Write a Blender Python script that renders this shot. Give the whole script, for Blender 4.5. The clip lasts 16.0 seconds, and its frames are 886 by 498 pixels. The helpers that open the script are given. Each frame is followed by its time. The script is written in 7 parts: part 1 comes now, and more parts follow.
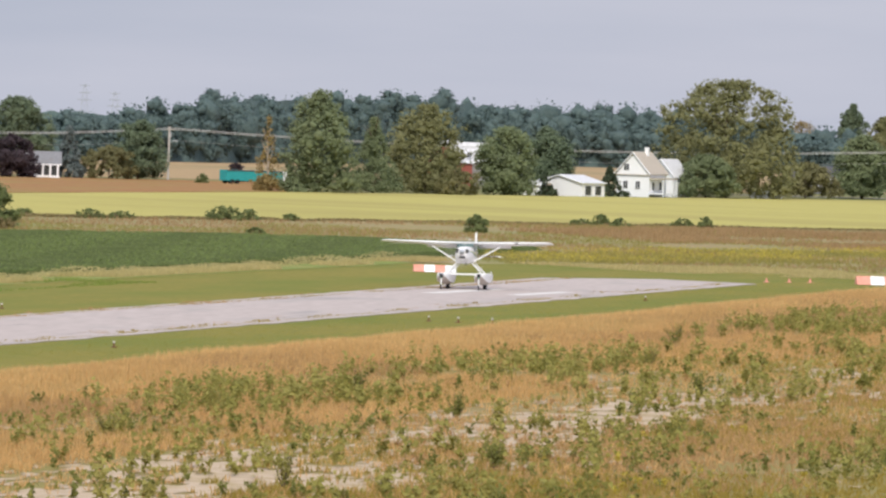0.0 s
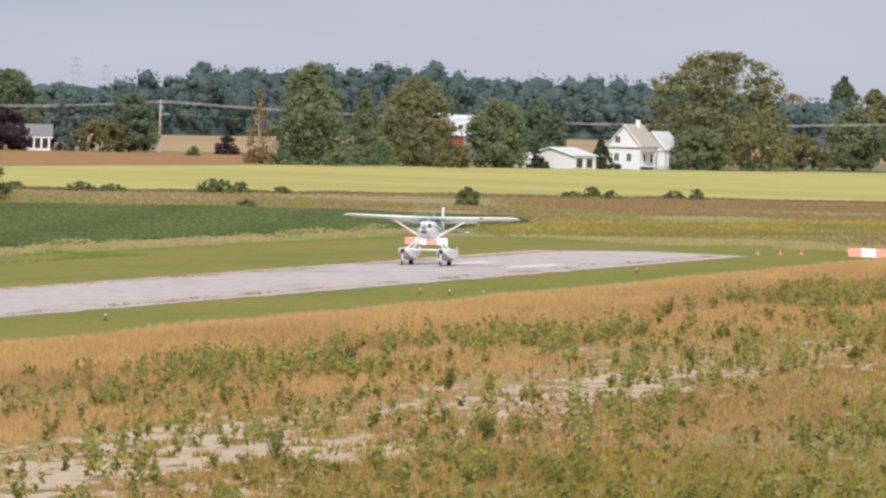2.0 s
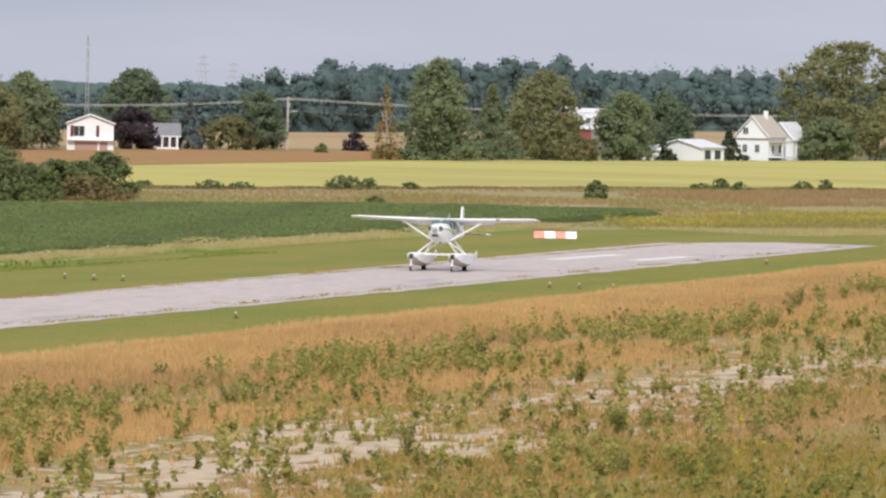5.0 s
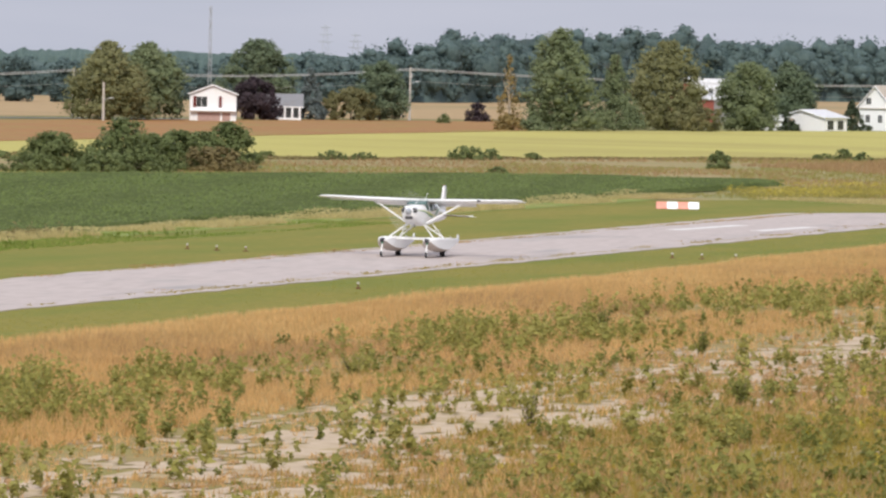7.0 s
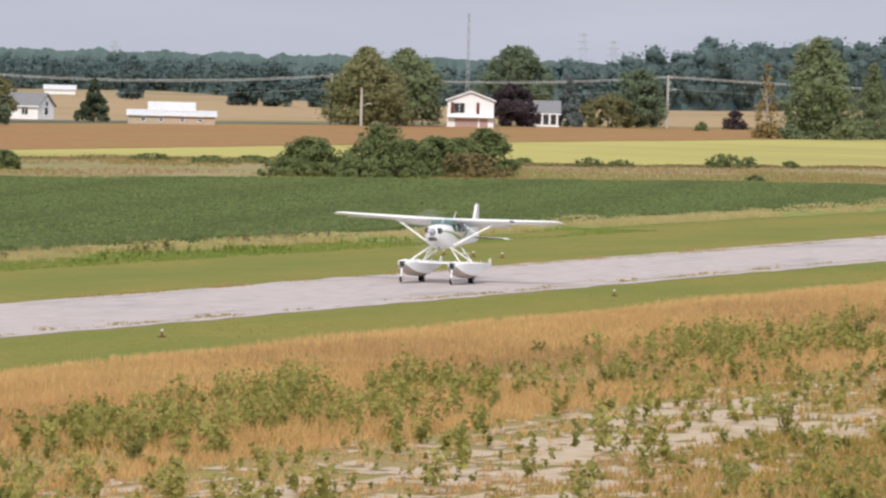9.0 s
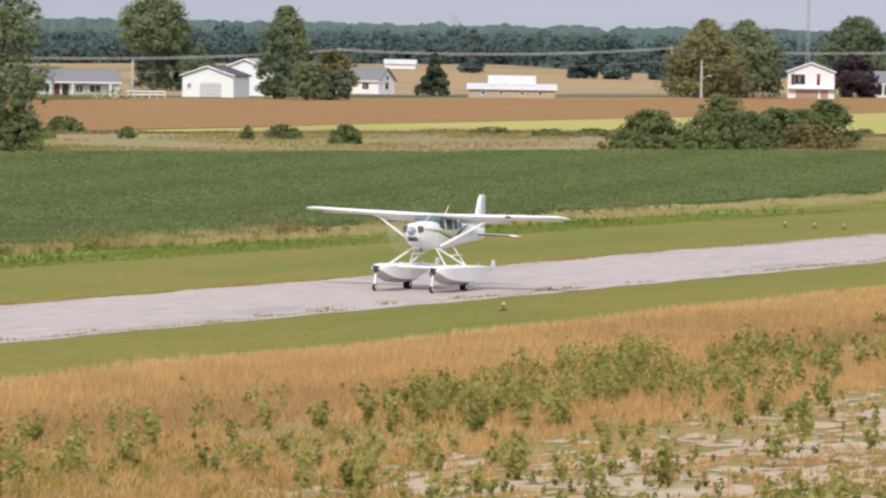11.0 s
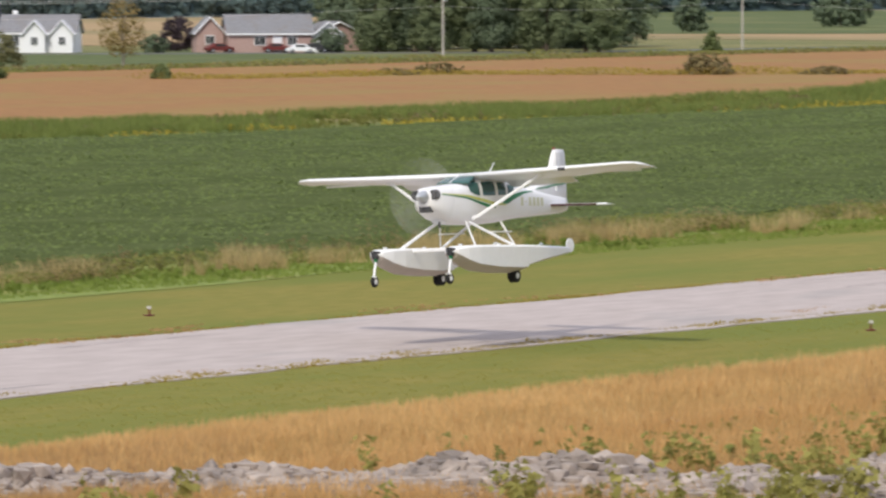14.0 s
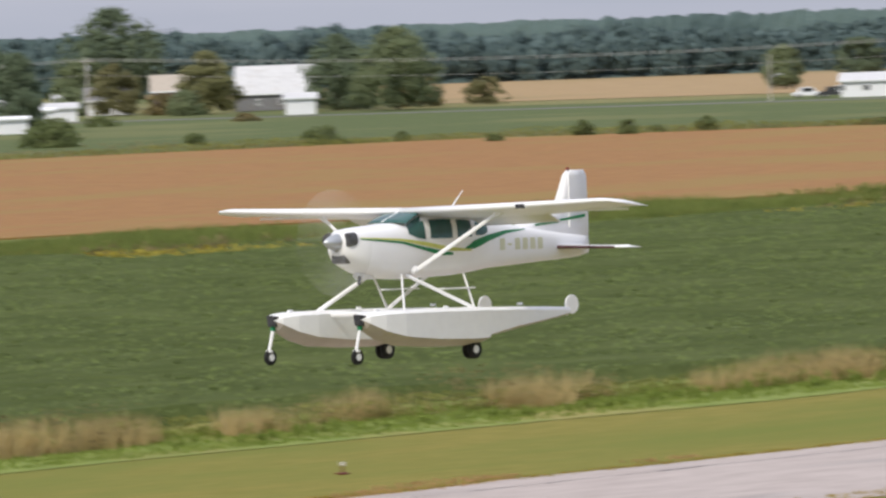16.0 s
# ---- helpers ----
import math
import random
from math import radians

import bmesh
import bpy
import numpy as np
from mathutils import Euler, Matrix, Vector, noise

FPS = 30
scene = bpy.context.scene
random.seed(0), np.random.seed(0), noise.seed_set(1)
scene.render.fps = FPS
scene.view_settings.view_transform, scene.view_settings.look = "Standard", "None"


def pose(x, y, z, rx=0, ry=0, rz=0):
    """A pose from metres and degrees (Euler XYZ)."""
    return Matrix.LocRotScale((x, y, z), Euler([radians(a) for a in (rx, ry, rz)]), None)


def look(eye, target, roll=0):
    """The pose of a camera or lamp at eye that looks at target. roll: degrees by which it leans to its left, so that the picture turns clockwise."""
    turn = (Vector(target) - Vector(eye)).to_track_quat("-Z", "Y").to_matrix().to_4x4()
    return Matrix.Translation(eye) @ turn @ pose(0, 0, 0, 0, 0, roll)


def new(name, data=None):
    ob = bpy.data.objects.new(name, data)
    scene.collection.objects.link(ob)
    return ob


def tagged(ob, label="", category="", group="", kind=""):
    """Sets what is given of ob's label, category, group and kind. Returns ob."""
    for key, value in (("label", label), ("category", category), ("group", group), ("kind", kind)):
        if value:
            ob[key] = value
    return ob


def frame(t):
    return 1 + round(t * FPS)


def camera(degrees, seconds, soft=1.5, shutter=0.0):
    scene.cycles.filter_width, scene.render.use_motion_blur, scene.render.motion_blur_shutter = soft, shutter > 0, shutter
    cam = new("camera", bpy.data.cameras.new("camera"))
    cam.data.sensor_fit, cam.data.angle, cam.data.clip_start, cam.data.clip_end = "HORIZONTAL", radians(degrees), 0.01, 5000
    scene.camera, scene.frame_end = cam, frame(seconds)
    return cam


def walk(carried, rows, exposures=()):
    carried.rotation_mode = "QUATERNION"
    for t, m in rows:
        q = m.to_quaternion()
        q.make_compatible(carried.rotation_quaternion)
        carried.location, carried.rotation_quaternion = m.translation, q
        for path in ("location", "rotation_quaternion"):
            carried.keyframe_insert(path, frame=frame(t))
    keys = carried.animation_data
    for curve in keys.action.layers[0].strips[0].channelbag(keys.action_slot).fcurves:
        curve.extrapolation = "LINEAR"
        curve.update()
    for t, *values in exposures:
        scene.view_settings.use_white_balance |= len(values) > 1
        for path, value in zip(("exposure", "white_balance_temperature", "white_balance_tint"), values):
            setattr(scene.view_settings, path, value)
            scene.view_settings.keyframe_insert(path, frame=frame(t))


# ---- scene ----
cam = camera(8.966, 16.0, 2.4, 0.2)

HC = 10.2  # the eye above the airfield; x runs across the runway, y along it


def cam_pose(yaw, pitch, roll):
    a, e = radians(yaw), radians(pitch)
    eye = Vector((0, 0, HC))
    return look(eye, eye + 100 * Vector((math.sin(a) * math.cos(e), math.cos(a) * math.cos(e), math.sin(e))), roll)


# seconds, heading of the view, tilt, lean
CAM = (
    (0.0, -15.500, -1.246, 1.980),
    (0.5, -15.384, -1.298, 1.865),
    (1.0, -15.275, -1.489, 1.960),
    (1.5, -15.357, -1.637, 1.996),
    (2.0, -15.402, -1.521, 1.932),
    (2.5, -15.572, -1.585, 1.707),
    (3.0, -15.660, -1.563, 1.769),
    (3.5, -15.831, -1.440, 1.730),
    (3.7, -16.025, -1.544, 1.705),
    (5.8, -17.045, -1.638, 0.970),
    (6.0, -17.268, -1.662, 1.097),
    (6.5, -17.513, -1.607, 1.201),
    (7.0, -17.946, -1.936, 1.124),
    (7.5, -18.735, -1.754, 1.055),
    (8.0, -19.374, -1.714, 1.021),
    (8.5, -19.931, -1.734, 1.026),
    (8.7, -20.164, -1.826, 1.205),
    (10.8, -23.613, -2.136, 1.176),
    (11.0, -24.001, -2.271, 0.973),
    (11.5, -25.000, -2.286, 0.940),
    (12.0, -26.410, -2.533, 0.542),
    (12.5, -28.136, -2.855, 0.416),
    (13.0, -30.124, -2.820, 0.220),
    (13.5, -32.685, -3.005, 0.380),
    (14.0, -35.021, -2.898, -0.072),
    (14.5, -37.727, -2.548, -0.284),
    (15.0, -41.208, -2.479, -0.712),
    (15.5, -44.786, -2.562, -1.306),
    (16.0, -50.057, -2.275, -2.095),
)
walk(cam, [(t, cam_pose(a, b, c)) for t, a, b, c in CAM], ((0.0, 0.0), (11.0, 0.0), (12.5, -0.06), (14.5, -0.08), (16.0, -0.1)))

# ---- light ----
world = bpy.data.worlds.new("sky")
scene.world = world
world.use_nodes = True
wn = world.node_tree
wn.nodes.clear()
sky = wn.nodes.new("ShaderNodeTexSky")
sky.sky_type, sky.sun_disc = "NISHITA", False
sky.sun_elevation, sky.sun_rotation = radians(46), radians(167)
sky.dust_density, sky.ozone_density, sky.air_density = 3.0, 3.0, 1.0
tex = wn.nodes.new("ShaderNodeTexCoord")
stretch = wn.nodes.new("ShaderNodeMapping")
stretch.inputs["Scale"].default_value = (3.0, 3.0, 22.0)
clouds = wn.nodes.new("ShaderNodeTexNoise")
clouds.inputs["Scale"].default_value, clouds.inputs["Detail"].default_value = 2.2, 5
cloud_ramp = wn.nodes.new("ShaderNodeValToRGB")
cloud_ramp.color_ramp.elements[0].position, cloud_ramp.color_ramp.elements[0].color = 0.35, (5.2, 5.55, 6.7, 1)
cloud_ramp.color_ramp.elements[1].position, cloud_ramp.color_ramp.elements[1].color = 0.72, (6.2, 6.35, 7.4, 1)
veil = wn.nodes.new("ShaderNodeMixRGB")
veil.inputs[0].default_value = 0.88
bg = wn.nodes.new("ShaderNodeBackground")
bg.inputs["Strength"].default_value = 0.10
wout = wn.nodes.new("ShaderNodeOutputWorld")
wn.links.new(tex.outputs["Generated"], stretch.inputs["Vector"])
wn.links.new(stretch.outputs["Vector"], clouds.inputs["Vector"])
wn.links.new(clouds.outputs["Fac"], cloud_ramp.inputs["Fac"])
wn.links.new(sky.outputs["Color"], veil.inputs[1])
wn.links.new(cloud_ramp.outputs["Color"], veil.inputs[2])
# hazy daylight: the veil brightens from the horizon up
updown = wn.nodes.new("ShaderNodeSeparateXYZ")
rise = wn.nodes.new("ShaderNodeMapRange")
rise.inputs["From Min"].default_value, rise.inputs["From Max"].default_value = 0.04, 0.6
rise.inputs["To Min"].default_value, rise.inputs["To Max"].default_value = 1.0, 1.55
haze = wn.nodes.new("ShaderNodeMixRGB")
haze.blend_type, haze.inputs[0].default_value = "MULTIPLY", 1.0
wn.links.new(tex.outputs["Generated"], updown.inputs[0])
wn.links.new(updown.outputs["Z"], rise.inputs["Value"])
wn.links.new(veil.outputs[0], haze.inputs[1])
wn.links.new(rise.outputs["Result"], haze.inputs[2])
wn.links.new(haze.outputs[0], bg.inputs["Color"])
wn.links.new(bg.outputs[0], wout.inputs["Surface"])

sun = new("sun", bpy.data.lights.new("sun", "SUN"))
sun.data.energy, sun.data.angle, sun.data.color = 2.75, radians(4.0), (1.0, 0.93, 0.80)
sun.matrix_world = look((16, -68, 72), (0, 0, 0))
scene.view_settings.exposure = 0.0

# ---- materials ----


def surface(name, dark, light, scale=4.0, patch=None, patch_scale=0.15, patch_at=(0.5, 0.62), rough=0.9, bump=0.0,
            metal=0.0, stretch_by=(1, 1, 1), island=0.0, detail=6, spec=0.3):
    """Grain between two colours, patches of a third, optional relief and change from piece to piece."""
    m = bpy.data.materials.new(name)
    m.use_nodes = True
    n, li = m.node_tree.nodes, m.node_tree.links
    b = n["Principled BSDF"]
    b.inputs["Roughness"].default_value, b.inputs["Metallic"].default_value = rough, metal
    b.inputs["Specular IOR Level"].default_value = spec
    co = n.new("ShaderNodeTexCoord")
    mp = n.new("ShaderNodeMapping")
    mp.inputs["Scale"].default_value = stretch_by
    li.new(co.outputs["Object"], mp.inputs["Vector"])
    no = n.new("ShaderNodeTexNoise")
    no.inputs["Scale"].default_value, no.inputs["Detail"].default_value = scale, detail
    no.inputs["Roughness"].default_value = 0.65
    li.new(mp.outputs["Vector"], no.inputs["Vector"])
    ra = n.new("ShaderNodeValToRGB")
    ra.color_ramp.elements[0].position, ra.color_ramp.elements[0].color = 0.34, (*dark, 1)
    ra.color_ramp.elements[1].position, ra.color_ramp.elements[1].color = 0.66, (*light, 1)
    li.new(no.outputs["Fac"], ra.inputs["Fac"])
    colour = ra.outputs["Color"]
    if patch:
        n2 = n.new("ShaderNodeTexNoise")
        n2.inputs["Scale"].default_value, n2.inputs["Detail"].default_value = patch_scale, 5
        n2.inputs["Roughness"].default_value = 0.6
        li.new(mp.outputs["Vector"], n2.inputs["Vector"])
        r2 = n.new("ShaderNodeValToRGB")
        r2.color_ramp.elements[0].position, r2.color_ramp.elements[1].position = patch_at
        li.new(n2.outputs["Fac"], r2.inputs["Fac"])
        mx = n.new("ShaderNodeMixRGB")
        mx.inputs[2].default_value = (*patch, 1)
        li.new(r2.outputs["Color"], mx.inputs[0])
        li.new(colour, mx.inputs[1])
        colour = mx.outputs[0]
    if island:
        ge = n.new("ShaderNodeNewGeometry")
        mr = n.new("ShaderNodeMapRange")
        mr.inputs["To Min"].default_value, mr.inputs["To Max"].default_value = 1 - island, 1 + island
        li.new(ge.outputs["Random Per Island"], mr.inputs["Value"])
        hs = n.new("ShaderNodeHueSaturation")
        li.new(mr.outputs["Result"], hs.inputs["Value"])
        li.new(colour, hs.inputs["Color"])
        colour = hs.outputs["Color"]
    li.new(colour, b.inputs["Base Color"])
    if bump:
        bu = n.new("ShaderNodeBump")
        bu.inputs["Strength"].default_value, bu.inputs["Distance"].default_value = 0.6, bump
        li.new(no.outputs["Fac"], bu.inputs["Height"])
        li.new(bu.outputs["Normal"], b.inputs["Normal"])
    return m


def leafy(name, dark, light, island=0.35, thin=0.45, relief=0.0):
    m = surface(name, dark, light, scale=1.1 if relief else 0.35, rough=0.65, island=island, spec=0.2, bump=relief)
    n, li = m.node_tree.nodes, m.node_tree.links
    b = n["Principled BSDF"]
    tr = n.new("ShaderNodeBsdfTranslucent")
    mix = n.new("ShaderNodeMixShader")
    mix.inputs[0].default_value = thin
    li.new(b.inputs["Base Color"].links[0].from_socket, tr.inputs["Color"])
    li.new(b.outputs[0], mix.inputs[1])
    li.new(tr.outputs[0], mix.inputs[2])
    li.new(mix.outputs[0], n["Material Output"].inputs["Surface"])
    return m


M = {}
M["meadow"] = surface("meadow", (0.13, 0.14, 0.04), (0.26, 0.22, 0.09), 0.35, (0.10, 0.13, 0.035), 0.02, bump=0.1)
M["mown"] = surface("mown_grass", (0.185, 0.174, 0.044), (0.25, 0.216, 0.062), 2.5, (0.162, 0.18, 0.044), 0.16, (0.42, 0.64), stretch_by=(1, 0.3, 1), spec=0.05, rough=1.0)
M["weedsoil"] = surface("weedy_soil", (0.225, 0.175, 0.062), (0.32, 0.24, 0.1), 0.9, (0.235, 0.2, 0.055), 0.2, (0.42, 0.6), bump=0.08)
M["sand"] = surface("dry_sand", (0.40, 0.305, 0.205), (0.52, 0.41, 0.295), 1.2, (0.36, 0.275, 0.14), 0.5, (0.52, 0.66), bump=0.05)
M["concrete"] = surface("old_concrete", (0.395, 0.335, 0.31), (0.485, 0.42, 0.393), 1.6, (0.30, 0.28, 0.27), 0.25, (0.55, 0.75), rough=0.85, bump=0.01, stretch_by=(1, 0.3, 1))
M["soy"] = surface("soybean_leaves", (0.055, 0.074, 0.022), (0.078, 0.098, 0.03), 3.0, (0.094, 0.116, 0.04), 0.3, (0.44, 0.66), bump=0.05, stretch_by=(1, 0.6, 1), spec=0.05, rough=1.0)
M["soyleaf"] = leafy("soybean_leaf", (0.113, 0.152, 0.043), (0.15, 0.192, 0.057), 0.15, 0.25)
M["wheat"] = surface("ripe_grain", (0.25, 0.123, 0.042), (0.335, 0.173, 0.06), 0.8, (0.27, 0.175, 0.052), 0.07, (0.48, 0.62), bump=0.12, stretch_by=(1.0, 0.5, 1))
M["tanfar"] = surface("distant_stubble", (0.325, 0.222, 0.11), (0.39, 0.272, 0.14), 0.2, (0.25, 0.2, 0.09), 0.01)
M["canola"] = surface("yellow_green_crop", (0.37, 0.328, 0.085), (0.435, 0.39, 0.115), 0.8, (0.345, 0.3, 0.085), 0.02, bump=0.1, stretch_by=(0.4, 1, 1))
M["rough"] = surface("rough_meadow", (0.24, 0.19, 0.08), (0.35, 0.26, 0.125), 0.6, (0.22, 0.22, 0.08), 0.06, (0.45, 0.62), bump=0.15)
M["greenlot"] = surface("green_field", (0.065, 0.092, 0.024), (0.11, 0.135, 0.04), 0.5, (0.14, 0.15, 0.05), 0.03, bump=0.1)
M["straw"] = leafy("dry_straw", (0.64, 0.42, 0.175), (0.79, 0.55, 0.25), 0.2)
M["strawdark"] = leafy("brown_seed_heads", (0.45, 0.285, 0.13), (0.56, 0.36, 0.175), 0.16)
M["strawpink"] = leafy("dull_pinkish_straw", (0.59, 0.37, 0.155), (0.72, 0.465, 0.205), 0.15)
M["olive"] = leafy("olive_grass", (0.32, 0.245, 0.05), (0.42, 0.32, 0.076), 0.15)
M["sap"] = leafy("sapling_leaves", (0.285, 0.275, 0.07), (0.4, 0.365, 0.115), 0.2)
M["shrubdark"] = leafy("shrub_leaves", (0.185, 0.2, 0.05), (0.27, 0.27, 0.078), 0.22)
M["mownblade"] = leafy("mown_grass_blades", (0.3, 0.29, 0.06), (0.37, 0.34, 0.08), 0.15)
M["lush"] = surface("lush_weeds", (0.10, 0.125, 0.022), (0.165, 0.18, 0.04), 0.8, (0.23, 0.18, 0.07), 0.08, (0.55, 0.68), bump=0.1)
M["freshgreen"] = surface("fresh_green_weeds", (0.15, 0.2, 0.035), (0.23, 0.27, 0.06), 1.2, (0.3, 0.25, 0.08), 0.12, (0.5, 0.66), bump=0.08)
M["freshblade"] = leafy("fresh_green_grass", (0.2, 0.265, 0.05), (0.28, 0.34, 0.08), 0.15)
M["tanscrub"] = leafy("tan_brown_scrub", (0.46, 0.36, 0.17), (0.6, 0.475, 0.235), 0.2)
M["corn"] = leafy("rank_green_leaves", (0.17, 0.215, 0.055), (0.25, 0.29, 0.08), 0.25)
M["yellowfl"] = leafy("goldenrod_flowers", (0.44, 0.36, 0.05), (0.56, 0.46, 0.09), 0.25)
# the next four crown colours are lightened and blued to carry haze
M["green"] = leafy("green_foliage", (0.203, 0.25, 0.135), (0.268, 0.308, 0.162), 0.1, 0.45)
M["dark"] = leafy("dark_foliage", (0.16, 0.21, 0.132), (0.21, 0.26, 0.157), 0.1, 0.45)
M["gold"] = leafy("turning_foliage", (0.238, 0.244, 0.116), (0.306, 0.3, 0.144), 0.1, 0.45)
M["olivetree"] = leafy("olive_foliage", (0.212, 0.208, 0.1), (0.28, 0.26, 0.124), 0.1, 0.45)
M["plum"] = leafy("plum_foliage", (0.07, 0.052, 0.062), (0.105, 0.078, 0.088), 0.3)
M["blue"] = leafy("blue_spruce_needles", (0.17, 0.21, 0.205), (0.25, 0.29, 0.28), 0.2)
M["needle"] = leafy("spruce_needles", (0.085, 0.115, 0.072), (0.125, 0.155, 0.088), 0.25)
M["orangeleaf"] = leafy("autumn_foliage", (0.28, 0.21, 0.085), (0.4, 0.31, 0.13), 0.3)
M["bushdry"] = leafy("dry_bush_foliage", (0.2, 0.165, 0.075), (0.29, 0.235, 0.11), 0.3)
# aerial haze is put into the woods' bluish, lightened base colour
M["wood"] = leafy("hazed_woodland_foliage", (0.102, 0.156, 0.154), (0.152, 0.209, 0.2), 0.1, 0.3, 0.7)
M["bankbrown"] = leafy("brown_bank_grass", (0.37, 0.245, 0.125), (0.47, 0.32, 0.165), 0.16)
M["bankolive"] = leafy("olive_bank_grass", (0.29, 0.265, 0.078), (0.38, 0.34, 0.11), 0.16)
M["paleweed"] = leafy("pale_yellowish_weeds", (0.5, 0.42, 0.19), (0.62, 0.52, 0.26), 0.16)
M["siding"] = surface("pale_siding", (0.56, 0.52, 0.5), (0.66, 0.62, 0.6), 3, rough=0.7)
M["bushgreen"] = leafy("dark_bush_leaves", (0.15, 0.19, 0.074), (0.215, 0.25, 0.1), 0.16, 0.45)
M["bark"] = surface("bark", (0.09, 0.07, 0.05), (0.2, 0.16, 0.12), 6, bump=0.02, stretch_by=(1, 1, 0.2))
M["palebark"] = surface("pale_bark", (0.34, 0.28, 0.22), (0.5, 0.44, 0.36), 5, bump=0.02, stretch_by=(1, 1, 0.2))
M["rock"] = surface("broken_concrete", (0.27, 0.225, 0.195), (0.43, 0.365, 0.32), 2.0, (0.2, 0.17, 0.15), 0.7, (0.5, 0.68), bump=0.06, island=0.16)
M["white"] = surface("white_paint", (0.84, 0.85, 0.88), (0.89, 0.9, 0.93), 3, (0.75, 0.74, 0.73), 0.6, (0.6, 0.8), rough=0.5)
M["plane"] = surface("aircraft_white_paint", (0.85, 0.85, 0.86), (0.88, 0.88, 0.89), 2, (0.76, 0.755, 0.75), 1.2, (0.62, 0.8), rough=0.28, spec=0.5)
M["alu"] = surface("grey_float_aluminium", (0.86, 0.86, 0.86), (0.9, 0.9, 0.9), 5, (0.78, 0.775, 0.77), 1.5, (0.6, 0.8), rough=0.4, spec=0.4)
M["keel"] = surface("brown_grey_float_bottom", (0.5, 0.44, 0.4), (0.6, 0.54, 0.5), 6, (0.46, 0.41, 0.37), 1.5, (0.5, 0.7), rough=0.55)
M["greenpaint"] = surface("green_paint", (0.012, 0.17, 0.06), (0.02, 0.22, 0.085), 4, rough=0.3)
M["lime"] = surface("lime_paint", (0.50, 0.52, 0.12), (0.58, 0.60, 0.18), 4, rough=0.3)
M["letter"] = surface("pale_olive_paint", (0.6, 0.6, 0.42), (0.66, 0.66, 0.48), 4, rough=0.35)
M["glass"] = surface("tinted_glass", (0.02, 0.075, 0.07), (0.04, 0.115, 0.105), 1.5, rough=0.06, spec=0.6)
M["pane"] = surface("window_glass", (0.03, 0.035, 0.04), (0.06, 0.065, 0.07), 1.5, rough=0.08, spec=0.5)
M["black"] = surface("black_rubber", (0.012, 0.012, 0.012), (0.03, 0.03, 0.03), 8, rough=0.8)
M["darkmetal"] = surface("dark_metal", (0.03, 0.03, 0.035), (0.07, 0.07, 0.075), 8, rough=0.5)
M["steel"] = surface("galvanised_steel", (0.42, 0.44, 0.46), (0.55, 0.57, 0.6), 3, rough=0.4, metal=0.6)
M["grey"] = surface("grey_shingles", (0.17, 0.17, 0.18), (0.26, 0.26, 0.275), 5, (0.21, 0.20, 0.20), 0.8, rough=0.9)
M["darkroof"] = surface("dark_shingles", (0.06, 0.06, 0.07), (0.11, 0.11, 0.125), 5, rough=0.9)
M["tinroof"] = surface("pale_metal_roof", (0.55, 0.55, 0.56), (0.68, 0.68, 0.69), 2, (0.5, 0.47, 0.44), 0.6, (0.6, 0.75), rough=0.45)
M["beigeroof"] = surface("beige_shingles", (0.40, 0.35, 0.29), (0.52, 0.46, 0.40), 4, rough=0.9)
M["pinkbrick"] = surface("pink_brick", (0.38, 0.25, 0.22), (0.52, 0.37, 0.34), 6, rough=0.9)
M["brownwall"] = surface("taupe_cladding", (0.235, 0.19, 0.165), (0.29, 0.235, 0.205), 2, rough=0.8, stretch_by=(4, 4, 0.3))
M["beige"] = surface("beige_cladding", (0.46, 0.37, 0.28), (0.54, 0.44, 0.34), 2, rough=0.8)
M["teal"] = surface("teal_metal", (0.025, 0.3, 0.31), (0.04, 0.37, 0.38), 3, rough=0.5)
M["navy"] = surface("navy_enamel", (0.012, 0.024, 0.06), (0.02, 0.035, 0.085), 2, rough=0.3)
M["red"] = surface("red_paint", (0.3, 0.085, 0.065), (0.38, 0.12, 0.095), 4, rough=0.6)
M["orange"] = surface("red_orange_panel", (0.7, 0.28, 0.21), (0.76, 0.36, 0.28), 3, rough=0.6)
M["maroon"] = surface("maroon_paint", (0.12, 0.02, 0.02), (0.18, 0.04, 0.035), 4, rough=0.6)
M["maroondark"] = surface("dark_maroon_edge", (0.05, 0.02, 0.022), (0.1, 0.045, 0.045), 6, rough=0.6)
M["pole"] = surface("weathered_pole", (0.46, 0.42, 0.38), (0.6, 0.56, 0.51), 5, bump=0.01, stretch_by=(1, 1, 0.1))
M["wire"] = surface("weathered_cable", (0.5, 0.48, 0.46), (0.62, 0.6, 0.58), 5)
M["asphalt"] = surface("asphalt", (0.12, 0.12, 0.12), (0.2, 0.19, 0.19), 2, rough=0.9)
M["wornpaint"] = surface("worn_white_paint", (0.58, 0.56, 0.54), (0.74, 0.72, 0.7), 2.5, (0.46, 0.42, 0.4), 0.8, (0.5, 0.68))

# the spinning propeller: a faint disc, denser in two fans
pm = bpy.data.materials.new("blurred_propeller")
pm.use_nodes = True
pn, pl = pm.node_tree.nodes, pm.node_tree.links
pn["Principled BSDF"].inputs["Base Color"].default_value = (0.62, 0.62, 0.60, 1)
pn["Principled BSDF"].inputs["Roughness"].default_value = 0.5
ptr = pn.new("ShaderNodeBsdfTransparent")
pmix = pn.new("ShaderNodeMixShader")
pgrad = pn.new("ShaderNodeTexGradient")
pgrad.gradient_type = "RADIAL"
pco = pn.new("ShaderNodeTexCoord")
pmul = pn.new("ShaderNodeMath")
pmul.operation = "MULTIPLY"
pmul.inputs[1].default_value = 4 * math.pi
psin = pn.new("ShaderNodeMath")
psin.operation = "SINE"
pmr = pn.new("ShaderNodeMapRange")
